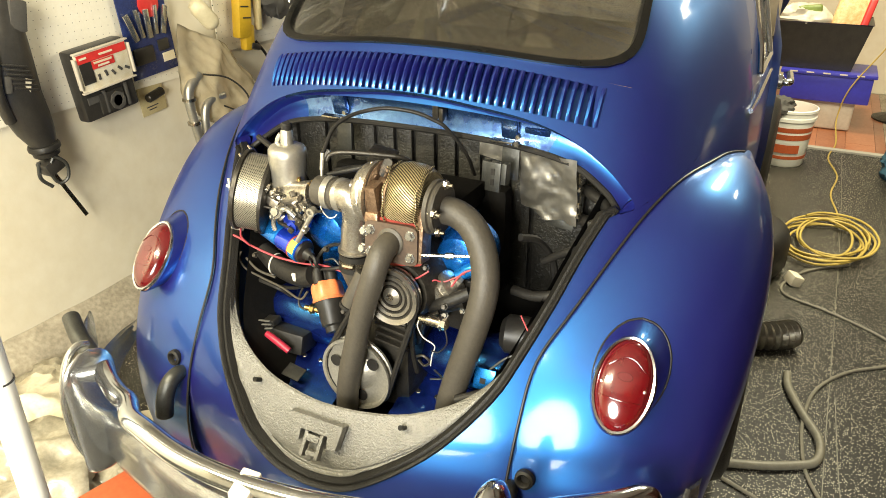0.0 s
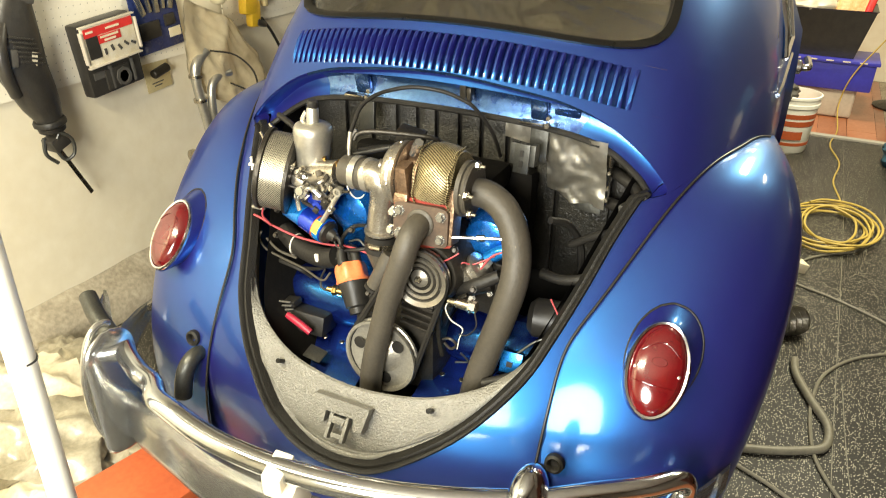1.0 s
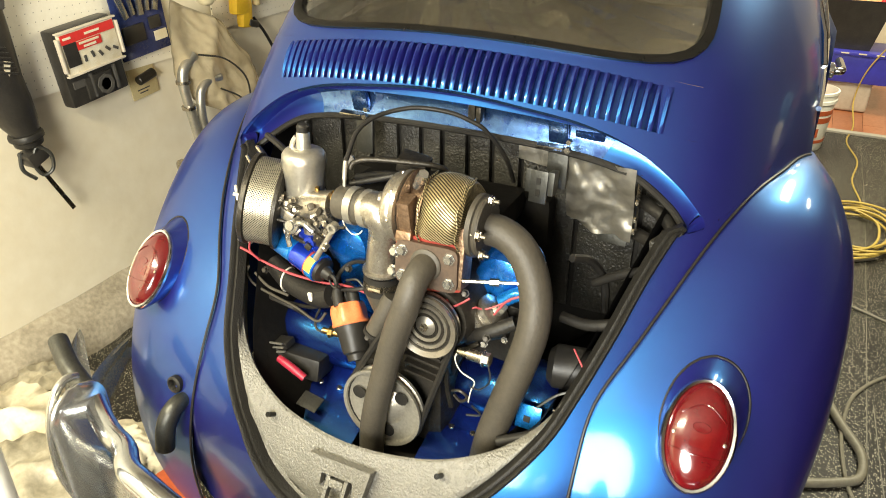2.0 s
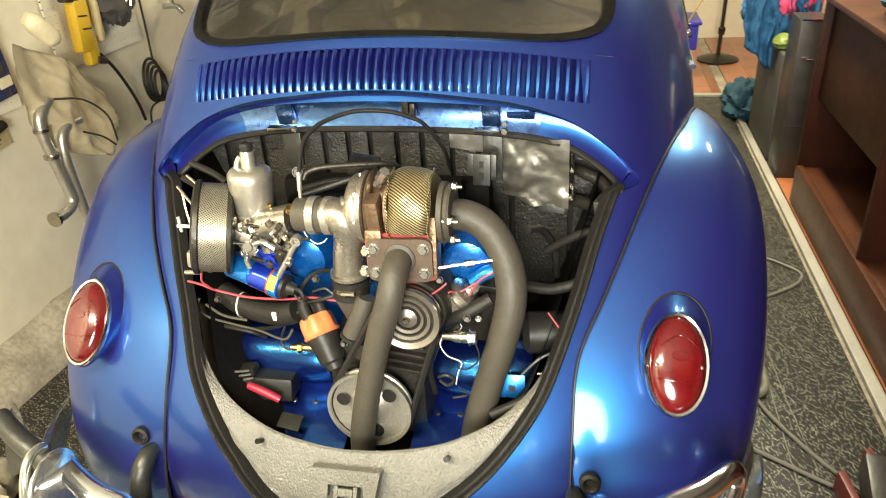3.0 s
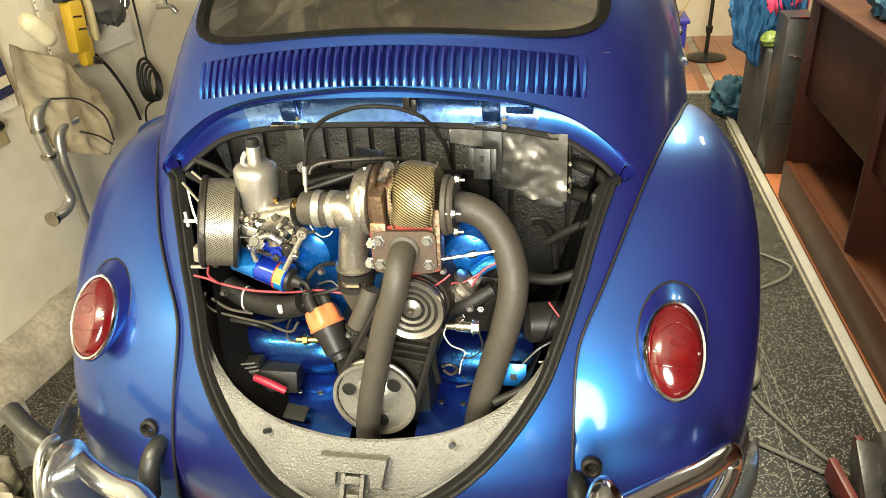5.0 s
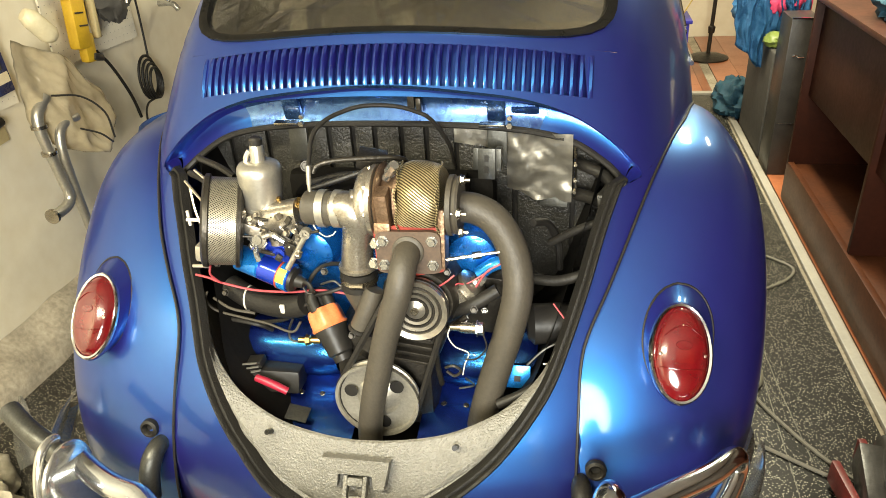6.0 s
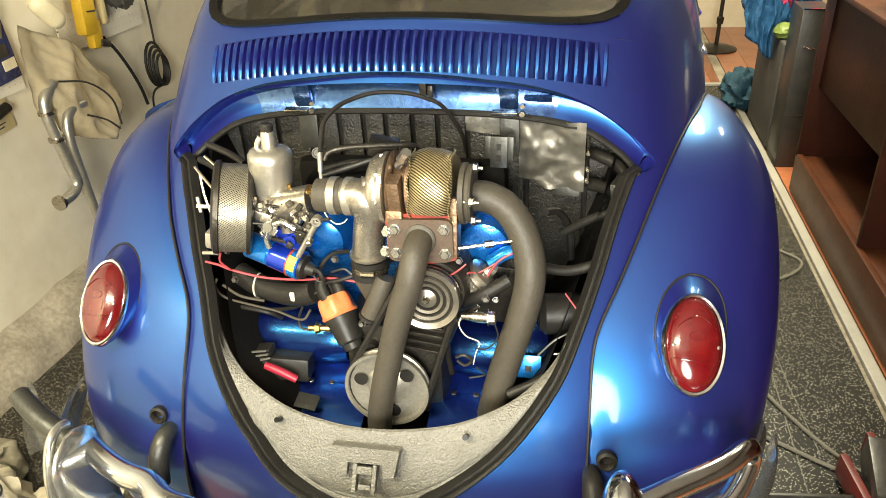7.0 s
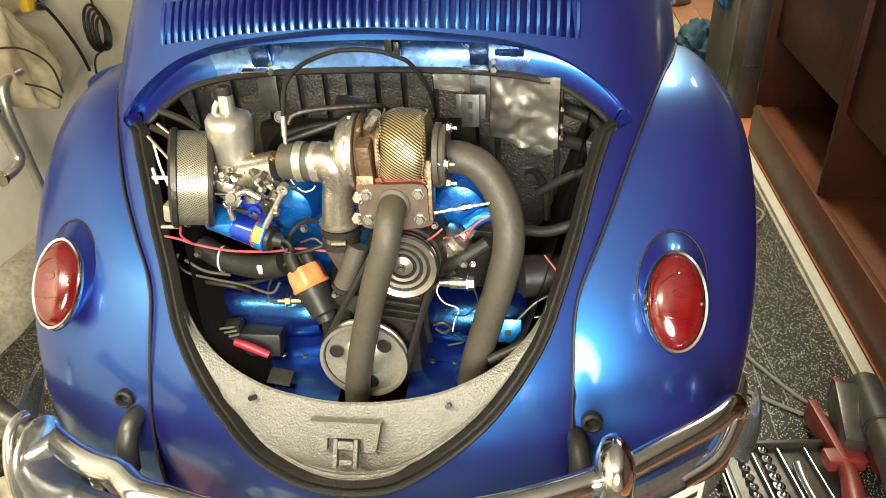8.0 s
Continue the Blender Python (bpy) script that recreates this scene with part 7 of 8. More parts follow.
def wall_things():
    left = spline([(0, 1.15, 1.19), (0, 1.112, 0.996), (0, 1.161, 0.828), (0, 1.30, 0.735)], 12)
    right = spline([(0, 1.40, 1.07), (0, 1.50, 0.94), (0, 1.585, 0.825), (0, 1.43, 0.685)], 12)
    bm = B()
    rows = []
    for k, (a, b) in enumerate(zip(left, right)):
        row = []
        for j in range(41):
            q = j / 40
            p = a.lerp(b, q)
            fold = 0.5 - abs(noise.noise(Vector((p.y * 7, p.z * 4, 4.2))))
            crease = 0.5 - abs(noise.noise(Vector((p.y * 19 + p.z * 9, p.z * 11, 1.1))))
            deep = 0.10 + 0.12 * math.sin(math.pi * (0.12 + 0.76 * q)) * (0.4 + 0.6 * k / 36)
            row.append((XL + deep + 0.055 * fold + 0.022 * crease, p.y, p.z))
        rows.append(row)
    grid(bm, rows)
    bmesh.ops.solidify(bm, geom=bm.faces[:], thickness=0.003)
    bag = thing("plastic_bag", bm, BAG, "crumpled clear plastic bag over beige parts on the wall", "bag")
    for k, pts in enumerate((((XL + 0.20, 1.20, 0.985), (XL + 0.245, 1.29, 0.955), (XL + 0.265, 1.37, 0.87), (XL + 0.255, 1.40, 0.76)), ((XL + 0.22, 1.27, 0.84), (XL + 0.25, 1.33, 0.80), (XL + 0.25, 1.39, 0.745)))):
        P("dark_edge", BLACK_PLASTIC, lambda bm: tube(bm, pts, 0.004, 6, 5), bag)
    # exhaust pipes leaning on the wall under the bag
    ex = group_thing("exhaust_pipe", (XL + 0.12, 1.2, 0.0), "bent bright exhaust pipes leaning on the wall", "pipe")
    XP = XL + 0.17
    P("pipe", ALLOY_CLEAN, lambda bm: tube(bm, [(XP, 1.205, 0.98), (XP, 1.145, 0.94), (XP, 1.130, 0.891), (XP, 1.138, 0.814), (XP, 1.160, 0.681), (XP, 1.167, 0.61), (XP, 1.129, 0.582), (XP, 1.05, 0.580)], 0.020, 16, 6), ex)
    P("pipe", ALLOY_CLEAN, lambda bm: tube(bm, [(XP + 0.02, 1.305, 0.875), (XP + 0.02, 1.231, 0.872), (XP + 0.02, 1.190, 0.838), (XP + 0.02, 1.179, 0.765), (XP + 0.01, 1.194, 0.668), (XP, 1.213, 0.529), (XP - 0.02, 1.26, 0.20), (XP - 0.04, 1.28, 0.02)], 0.017, 16, 6), ex)
    for p, d in (((XP, 1.131, 0.90), (0, 0.0, -1)), ((XP, 1.138, 0.80), (0, 0.1, -1)), ((XP, 1.06, 0.581), (0, -1, 0))):
        P("pipe_collar", STEEL, lambda bm: lathe(bm, p, d, [(0, 0.022), (0.0, 0.028), (0.012, 0.028), (0.012, 0.022)], 18), ex)
    # cream foam bottle in a bag, yellow tool, dark pouch, hose coil
    bt = thing("cream_bottle", (lambda bm: tube(bm, [(XL + 0.15, 1.245, 1.255), (XL + 0.16, 1.265, 1.235), (XL + 0.17, 1.315, 1.175), (XL + 0.17, 1.33, 1.155)], [0.022, 0.035, 0.036, 0.022], 18, 5))(B()), CREAM_PLASTIC, "cream plastic bottle tucked above the bag", "bottle")
    yt = group_thing("yellow_tool", (XW, 1.6, 1.1), "yellow and black hand tool hanging on the pegboard", "hand tool")
    P("body", YELLOW_TOOL, lambda bm: (box(bm, (XW + 0.04, 1.625, 1.15), (0.05, 0.085, 0.20), rot(-7), 0.015), box(bm, (XW + 0.04, 1.645, 1.05), (0.045, 0.065, 0.12), rot(-7), 0.02)), yt)
    P("grip", BLACK_PLASTIC, lambda bm: box(bm, (XW + 0.04, 1.60, 1.27), (0.045, 0.075, 0.05), rot(-7), 0.01), yt)
    P("end_cap", BLACK_PLASTIC, lambda bm: box(bm, (XW + 0.05, 1.672, 1.005), (0.04, 0.06, 0.03), rot(-20), 0.01), yt)
    for k in range(2):
        P("dark_line", BLACK_PLASTIC, lambda bm: box(bm, (XW + 0.067, 1.62 + 0.008 * k, 1.19 - 0.05 * k), (0.003, 0.05, 0.006), rot(-7)), yt)
    bm = B()
    box(bm, (XW + 0.04, 1.74, 1.22), (0.03, 0.025, 0.30), rot(-5), 0.006)
    thing("paint_stick", bm, TAN_CARD, "flat wooden stick hanging on the pegboard", "stick")
    ph = group_thing("tool_pouch", (XW, 1.86, 1.2), "dark pouch of small tools hanging on the pegboard", "tool pouch")
    P("pouch", GREY_FABRIC, lambda bm: crumple(bm, (XW + 0.05, 1.87, 1.235), (0.045, 0.095, 0.10), 3, 0.3), ph)
    for k in range(4):
        P("clip", STEEL, lambda bm: rod(bm, (XW + 0.09, 1.82 + 0.03 * k, 1.22 - 0.015 * k), (XW + 0.10, 1.83 + 0.03 * k, 1.27 - 0.015 * k), 0.005, 0.005, 6), ph)
    ho = group_thing("black_cable", (XL + 0.05, 2.05, 0.8), "coiled black cable hanging on the wall", "cable")
    for k in range(4):
        P("loop", RUBBER, lambda bm: tube(bm, [(XL + 0.03 + 0.012 * k, 2.055 + (0.072 - 0.008 * k) * math.cos(a), 0.815 + (0.10 - 0.010 * k) * math.sin(a) - 0.008 * k) for a in np.linspace(0, 2 * math.pi, 25)], 0.0065, 8, 1), ho)
    P("lead", RUBBER, lambda bm: tube(bm, [(XL + 0.03, 2.09, 1.6), (XL + 0.03, 2.10, 1.25), (XL + 0.035, 2.09, 1.05), (XL + 0.04, 2.075, 0.91)], 0.005, 8, 5), ho)
    P("lead", RUBBER, lambda bm: tube(bm, [(XL + 0.05, 1.71, 1.02), (XL + 0.06, 1.76, 0.95), (XL + 0.06, 1.82, 0.85), (XL + 0.06, 1.86, 0.76), (XL + 0.06, 1.88, 0.68)], 0.007, 8, 5), ho)
    P("lead", RUBBER, lambda bm: tube(bm, [(XL + 0.05, 2.03, 0.72), (XL + 0.06, 1.96, 0.72), (XL + 0.08, 1.90, 0.70), (XL + 0.10, 1.86, 0.66)], 0.005, 8, 5), ho)
    tp = group_thing("wall_tap", (XL + 0.02, 2.35, 1.1), "brass garden tap on the wall", "tap")
    P("spout", CHROME_WORN, lambda bm: (tube(bm, [(XL, 2.33, 1.10), (XL + 0.07, 2.33, 1.10), (XL + 0.10, 2.33, 1.07)], 0.014, 12, 4), rod(bm, (XL + 0.05, 2.33, 1.10), (XL + 0.05, 2.33, 1.15), 0.010, 0.010, 10)), tp)
    P("handle", CHROME_WORN, lambda bm: rod(bm, (XL + 0.05, 2.29, 1.15), (XL + 0.05, 2.37, 1.15), 0.008, 0.008, 10), tp)
    ba = group_thing("barrel", (-1.28, 1.75, 0.006), "dark blue plastic barrel standing behind the car wing", "barrel")
    P("shell", BARREL_BLUE, lambda bm: lathe(bm, (-1.28, 1.75, 0.006), (0, 0, 1), [(0, 0.20), (0.02, 0.22), (0.25, 0.235), (0.27, 0.242), (0.29, 0.235), (0.50, 0.235), (0.52, 0.242), (0.54, 0.235), (0.66, 0.225), (0.69, 0.20)], 36), ba)
    P("rim", BARREL_BLUE, lambda bm: tube(bm, [(-1.28 + 0.205 * math.cos(a), 1.75 + 0.205 * math.sin(a), 0.70) for a in np.linspace(0, 2 * math.pi, 33)], 0.012, 8, 1), ba)


wall_things()


def heap():
    """Rags, paper and plastic thrown under the left end of the bumper."""
    random.seed(11)
    spots = [(-1.28, 0.02, 0.20, PAPER), (-1.05, -0.12, 0.22, DIRTY_PLASTIC), (-1.35, -0.32, 0.24, DIRTY_PLASTIC), (-1.10, -0.42, 0.22, PAPER), (-0.86, -0.28, 0.17, PAPER), (-1.42, 0.25, 0.13, DIRTY_PLASTIC), (-0.80, -0.02, 0.14, DIRTY_PLASTIC), (-0.98, 0.16, 0.12, PAPER), (-1.2, -0.62, 0.2, PAPER), (-0.92, -0.52, 0.15, DIRTY_PLASTIC)]
    for i, (x, y, r, m) in enumerate(spots):
        bm = B()
        crumple(bm, (x, y, r * 0.42), (r, r * random.uniform(0.75, 1.0), r * 0.55), i + 1, 0.34, 44, 26, r * 0.40)
        thing("paper_wad" if m is PAPER else "plastic_sheet", bm, m, "crumpled cream paper thrown on the mat" if m is PAPER else "dirty crumpled plastic sheet on the mat", "rubbish", "rubbish under the bumper")
    bm = B()
    box(bm, (-0.95, -0.55, 0.17), (0.30, 0.20, 0.34), rot(0, 0, 24), 0.006)
    thing("carton", bm, WHITE_CARD, "pale cardboard carton under the bumper", "carton")
    bm = B()
    lathe(bm, (-1.02, 0.62, 0.035), (0.8, 0.5, 0), [(0, 0.012), (0, 0.035), (0.05, 0.035), (0.05, 0.012)], 20)
    thing("tape_roll", bm, WHITE_CARD, "small white roll of tape on the mat", "tape roll")
    # orange ramp under the bumper
    rp = group_thing("car_ramp", (-0.47, -0.22, 0.006), "orange painted steel car ramp", "ramp")
    P("ramp_top", ORANGE_PAINT, lambda bm: box(bm, (-0.62, -0.10, 0.205), (0.24, 0.34, 0.03), rot(0, 0, -14), 0.008), rp)
    for dx in (-0.10, 0.10):
        P("ramp_side", ORANGE_PAINT, lambda bm: box(bm, (-0.62 + dx, -0.10 - dx * 0.25, 0.10), (0.02, 0.28, 0.19), rot(0, 0, -14), 0.004), rp)
    # white pole with a joint
    po = group_thing("white_pole", (-0.455, -0.42, 0.006), "white plastic pole standing on the mat", "pole")
    P("pole", WHITE_PIPE, lambda bm: rod(bm, (-0.455, -0.42, 0.01), (-0.455, -0.38, 2.3), 0.025, 0.025, 20), po)
    P("joint", BLACK_PLASTIC, lambda bm: rod(bm, (-0.455, -0.403, 0.858), (-0.455, -0.4029, 0.862), 0.0258, 0.0258, 20), po, "dark joint line")
    P("foot", WHITE_PIPE, lambda bm: lathe(bm, (-0.455, -0.42, 0.006), (0, 0, 1), [(0, 0.11), (0.012, 0.11), (0.02, 0.03)], 24), po)


heap()


def cabinet():
    t = group_thing("wooden_cabinet", (1.68, 1.5, 0.0), "dark red-brown wooden cabinet with an open front", "cabinet")
    X0, X1, Y0, Y1 = 1.405, 1.95, 0.25, 2.66
    P("bottom_rail", WOOD_MID, lambda bm: box(bm, (X0 + 0.014, (Y0 + Y1) / 2, 0.115), (0.028, Y1 - Y0, 0.20), None, 0.004), t, "brown bottom rail")
    P("foot_block", WOOD_MID, lambda bm: box(bm, (X0 + 0.03, Y1 - 0.035, 0.05), (0.05, 0.06, 0.10), None, 0.004), t)
    P("foot_block", WOOD_MID, lambda bm: box(bm, (X0 + 0.03, 1.70, 0.05), (0.05, 0.06, 0.10), None, 0.004), t)
    P("shelf", WOOD_MID, lambda bm: box(bm, ((X0 + X1) / 2 + 0.015, (Y0 + Y1) / 2, 0.195), (X1 - X0 - 0.03, Y1 - Y0 - 0.05, 0.02), None, 0.003), t, "brown shelf board")
    P("end_panel", WOOD_DARK, lambda bm: box(bm, ((X0 + X1) / 2, Y1 - 0.012, 0.60), (X1 - X0, 0.024, 0.80), None, 0.003), t)
    P("divider", WOOD_DARK, lambda bm: box(bm, ((X0 + X1) / 2 + 0.01, 1.69, 0.60), (X1 - X0, 0.024, 0.78), None, 0.003), t)
    P("end_panel", WOOD_DARK, lambda bm: box(bm, ((X0 + X1) / 2, Y0 + 0.012, 0.60), (X1 - X0, 0.024, 0.80), None, 0.003), t)
    P("back_panel", WOOD_DARK, lambda bm: box(bm, (X1 - 0.008, (Y0 + Y1) / 2, 0.60), (0.016, Y1 - Y0 - 0.05, 0.78), None, 0.003), t)
    P("apron", WOOD_DARK, lambda bm: box(bm, (X0 + 0.045, (Y0 + Y1) / 2 + 0.0, 0.775), (0.022, Y1 - Y0 - 0.05, 0.44), None, 0.004), t)
    P("top_board", WOOD_TOP, lambda bm: box(bm, ((X0 + X1) / 2, (Y0 + Y1) / 2, 1.01), (X1 - X0 + 0.02, Y1 - Y0 + 0.02, 0.026), None, 0.006), t, "dark brown top board")
    # on top of it
    bm = B()
    crumple(bm, (1.58, 1.72, 1.07), (0.09, 0.11, 0.05), 21, 0.4, 36, 20, 0.047)
    thing("white_bag", bm, WHITE_CARD, "crumpled white plastic bag on the cabinet", "bag")
    bm = B()
    crumple(bm, (1.60, 2.05, 1.09), (0.12, 0.16, 0.08), 22, 0.3, 36, 20, 0.066)
    thing("dark_cloth", bm, TEAL_CLOTH, "dark teal cloth lying on the cabinet", "cloth")
    bm = B()
    box(bm, (1.62, 1.45, 1.035), (0.12, 0.10, 0.022), rot(0, 0, 20), 0.004)
    thing("red_booklet", bm, RED_CARD, "small red booklet on the cabinet", "booklet")


cabinet()


def far_things():
    sp = group_thing("loudspeaker", (1.46, 3.1, 0.0), "tall narrow black loudspeaker with a small silver badge", "loudspeaker")
    P("case", BLACK_PLASTIC, lambda bm: box(bm, (1.465, 3.08, 0.425), (0.14, 0.22, 0.84), None, 0.005), sp)
    P("badge", CHROME, lambda bm: (tube(bm, [(1.425, 2.967, 0.66), (1.44, 2.966, 0.665), (1.455, 2.967, 0.655), (1.48, 2.967, 0.655)], 0.004, 6, 5)), sp, "silver badge")
    P("edge", CHROME, lambda bm: box(bm, (1.465, 2.972, 0.847), (0.135, 0.012, 0.006)), sp, "bright top edge")
    P("seam", STEEL, lambda bm: box(bm, (1.465, 2.9685, 0.30), (0.12, 0.003, 0.003)), sp)
    gb = thing("fabric_box", (lambda bm: box(bm, (1.50, 3.52, 0.315), (0.22, 0.60, 0.61), None, 0.012))(B()), GREY_FABRIC, "dark grey fabric-covered box on the laminate", "box")
    bm = B()
    crumple(bm, (1.42, 3.35, 0.655), (0.05, 0.06, 0.035), 31, 0.3, 28, 16, 0.033)
    thing("green_pouch", bm, GREEN, "small yellow-green pouch on the grey box", "pouch")
    jk = group_thing("jacket", (1.42, 3.75, 0.63), "crumpled blue jacket with a pink lining over the grey box", "jacket")
    def coat(bm, x0, x1, top, hem, y0, lean, seed):
        """A hanging piece of cloth: folds run down it and its hem is uneven."""
        rows = []
        for j in range(27):
            v = j / 26
            row = []
            for i in range(49):
                u = i / 48
                low = float(np.interp(u, *hem))
                z = top + (low - top) * v
                fold = 0.5 - abs(noise.noise(Vector((u * 5 + 0.8 * v, v * 1.4, seed))))
                crease = 0.5 - abs(noise.noise(Vector((u * 13, v * 7, seed + 3))))
                row.append((x0 + (x1 - x0) * u + 0.03 * noise.noise(Vector((u * 3, v * 4, seed + 7))), y0 + lean * u - 0.05 * math.sin(math.pi * u) - 0.09 * fold * (0.3 + v) - 0.025 * crease, z + 0.02 * noise.noise(Vector((u * 4, v * 3, seed + 5)))))
            rows.append(row)
        grid(bm, rows)
        bmesh.ops.solidify(bm, geom=bm.faces[:], thickness=0.006)
    P("shell", JACKET, lambda bm: coat(bm, 1.22, 1.42, 1.03, ([0, 0.3, 0.6, 0.85, 1], [0.62, 0.57, 0.50, 0.46, 0.60]), 3.50, 0.02, 3.3), jk, "", 70)
    P("shell", JACKET, lambda bm: coat(bm, 1.44, 1.57, 1.00, ([0, 0.4, 1], [0.60, 0.63, 0.69]), 3.46, 0.05, 9.1), jk, "", 70)
    P("body", JACKET, lambda bm: crumple(bm, (1.44, 3.66, 0.80), (0.16, 0.16, 0.19), 33, 0.30, 52, 30), jk, "", 75)
    P("lining", PINK, lambda bm: (crumple(bm, (1.47, 3.50, 0.86), (0.08, 0.06, 0.10), 35, 0.35, 36, 22), box(bm, (1.60, 3.62, 0.92), (0.11, 0.05, 0.34), rot(6), 0.012)), jk, "pink lining")
    bm = B()
    crumple(bm, (1.43, 4.12, 0.085), (0.12, 0.20, 0.10), 36, 0.42, 48, 26, 0.080)
    thing("teal_cloth", bm, TEAL_CLOTH, "dark teal crumpled cloth on the laminate", "cloth")
    # floor lamp pole with a round base
    fl = group_thing("floor_stand", (1.42, 5.55, 0.004), "dark metal stand with a round foot", "stand")
    P("foot", ENGINE_DARK, lambda bm: lathe(bm, (1.42, 5.55, 0.004), (0, 0, 1), [(0, 0.17), (0.012, 0.17), (0.03, 0.12), (0.045, 0.035)], 30), fl)
    P("pole", ENGINE_DARK, lambda bm: rod(bm, (1.42, 5.55, 0.04), (1.45, 5.56, 1.5), 0.017, 0.015, 12), fl)
    P("collar", ENGINE_DARK, lambda bm: lathe(bm, (1.425, 5.55, 0.22), (0.02, 0, 1), [(0, 0.026), (0.05, 0.030), (0.06, 0.02)], 14), fl)
    # stacked tubs and black bin with snacks
    tub = thing("clear_tub", (lambda bm: box(bm, (0.86, 5.20, 0.115), (0.46, 0.34, 0.218), None, 0.02))(B()), CLEAR_TUB, "milky plastic tub on the laminate", "tub")
    bl = group_thing("blue_crate", (0.87, 5.18, 0.22), "blue plastic crate standing on a milky tub", "crate")
    P("crate_wall", BLUE_PLASTIC, lambda bm: (box(bm, (0.87, 5.18, 0.32), (0.60, 0.38, 0.20), None, 0.012), box(bm, (0.87, 5.18, 0.425), (0.64, 0.41, 0.025), None, 0.006)), bl)
    for k in range(5):
        P("crate_notch", WHITE_CARD, lambda bm: box(bm, (0.64 + 0.11 * k, 4.976, 0.430), (0.05, 0.012, 0.008)), bl)
    bb = group_thing("black_bin", (0.74, 5.20, 0.44), "large black bin filled with snack packets", "bin")
    def binshape(bm):
        rows = [[(0.74 + sx * w, 5.20 + sy * d, z) for sx, sy in ((-1, -1), (1, -1), (1, 1), (-1, 1))] for z, w, d in ((0.44, 0.27, 0.15), (0.77, 0.34, 0.20), (0.78, 0.35, 0.21), (0.76, 0.32, 0.18), (0.56, 0.28, 0.15))]
        vs = grid(bm, rows, True)
        bm.faces.new(vs[0])
        bm.faces.new(vs[-1])
    P("bin_shell", BLACK_PLASTIC, binshape, bb, angle=20)
    pk = thing("snack_packet", (lambda bm: box(bm, (0.92, 5.14, 0.80), (0.20, 0.08, 0.30), rot(-10, 12, 8), 0.02))(B()), SNACK, "orange and white snack packet in the black bin", "packet", "packets in the bin")
    bm = B()
    box(bm, (1.03, 5.13, 0.79), (0.05, 0.07, 0.30), rot(-8, 10, 4), 0.01)
    thing("snack_packet", bm, RED_CARD, "narrow red snack packet in the black bin", "packet", "packets in the bin")
    bm = B()
    crumple(bm, (0.62, 5.16, 0.77), (0.16, 0.12, 0.09), 41, 0.3, 36, 20)
    thing("snack_bag", bm, CLEAR_TUB, "pale crumpled bag in the black bin", "packet", "packets in the bin")
    bm = B()
    box(bm, (0.66, 5.12, 0.85), (0.16, 0.06, 0.06), rot(0, -6), 0.015)
    thing("green_packet", bm, GREEN, "green packet lying in the black bin", "packet", "packets in the bin")
    # white bucket with red bands and a dark rag in it
    bu = group_thing("bucket", (0.69, 4.12, 0.006), "white plastic bucket with red printed bands", "bucket")
    P("shell", WHITE_PIPE, lambda bm: lathe(bm, (0.69, 4.12, 0.006), (0, 0, 1), [(0, 0.125), (0.01, 0.132), (0.30, 0.150), (0.305, 0.158), (0.325, 0.159), (0.33, 0.153), (0.355, 0.155), (0.36, 0.160), (0.375, 0.160), (0.378, 0.150), (0.36, 0.146), (0.05, 0.125), (0.05, 0.001)], 44), bu)
    for z0, z1 in ((0.235, 0.265), (0.185, 0.220), (0.055, 0.075)):
        P("red_band", ORANGE_PAINT, lambda bm: lathe(bm, (0.69, 4.12, z0 + 0.006), (0, 0, 1), [(0, 0.1335 + z0 * 0.0605), (z1 - z0, 0.1335 + z1 * 0.0605)], 44), bu, "red printed band")
    P("logo_bar", ORANGE_PAINT, lambda bm: grid(bm, [[(0.69 + 0.1455 * math.cos(a), 4.12 + 0.1455 * math.sin(a), z) for a in np.linspace(-2.0, -0.9, 9)] for z in (0.105, 0.16)]), bu, "red logo bar")
    bm = B()
    crumple(bm, (0.60, 4.07, 0.38), (0.09, 0.10, 0.05), 44, 0.35)
    thing("dark_rag", bm, GREY_FABRIC, "dark rag hanging in the bucket", "rag")


far_things()


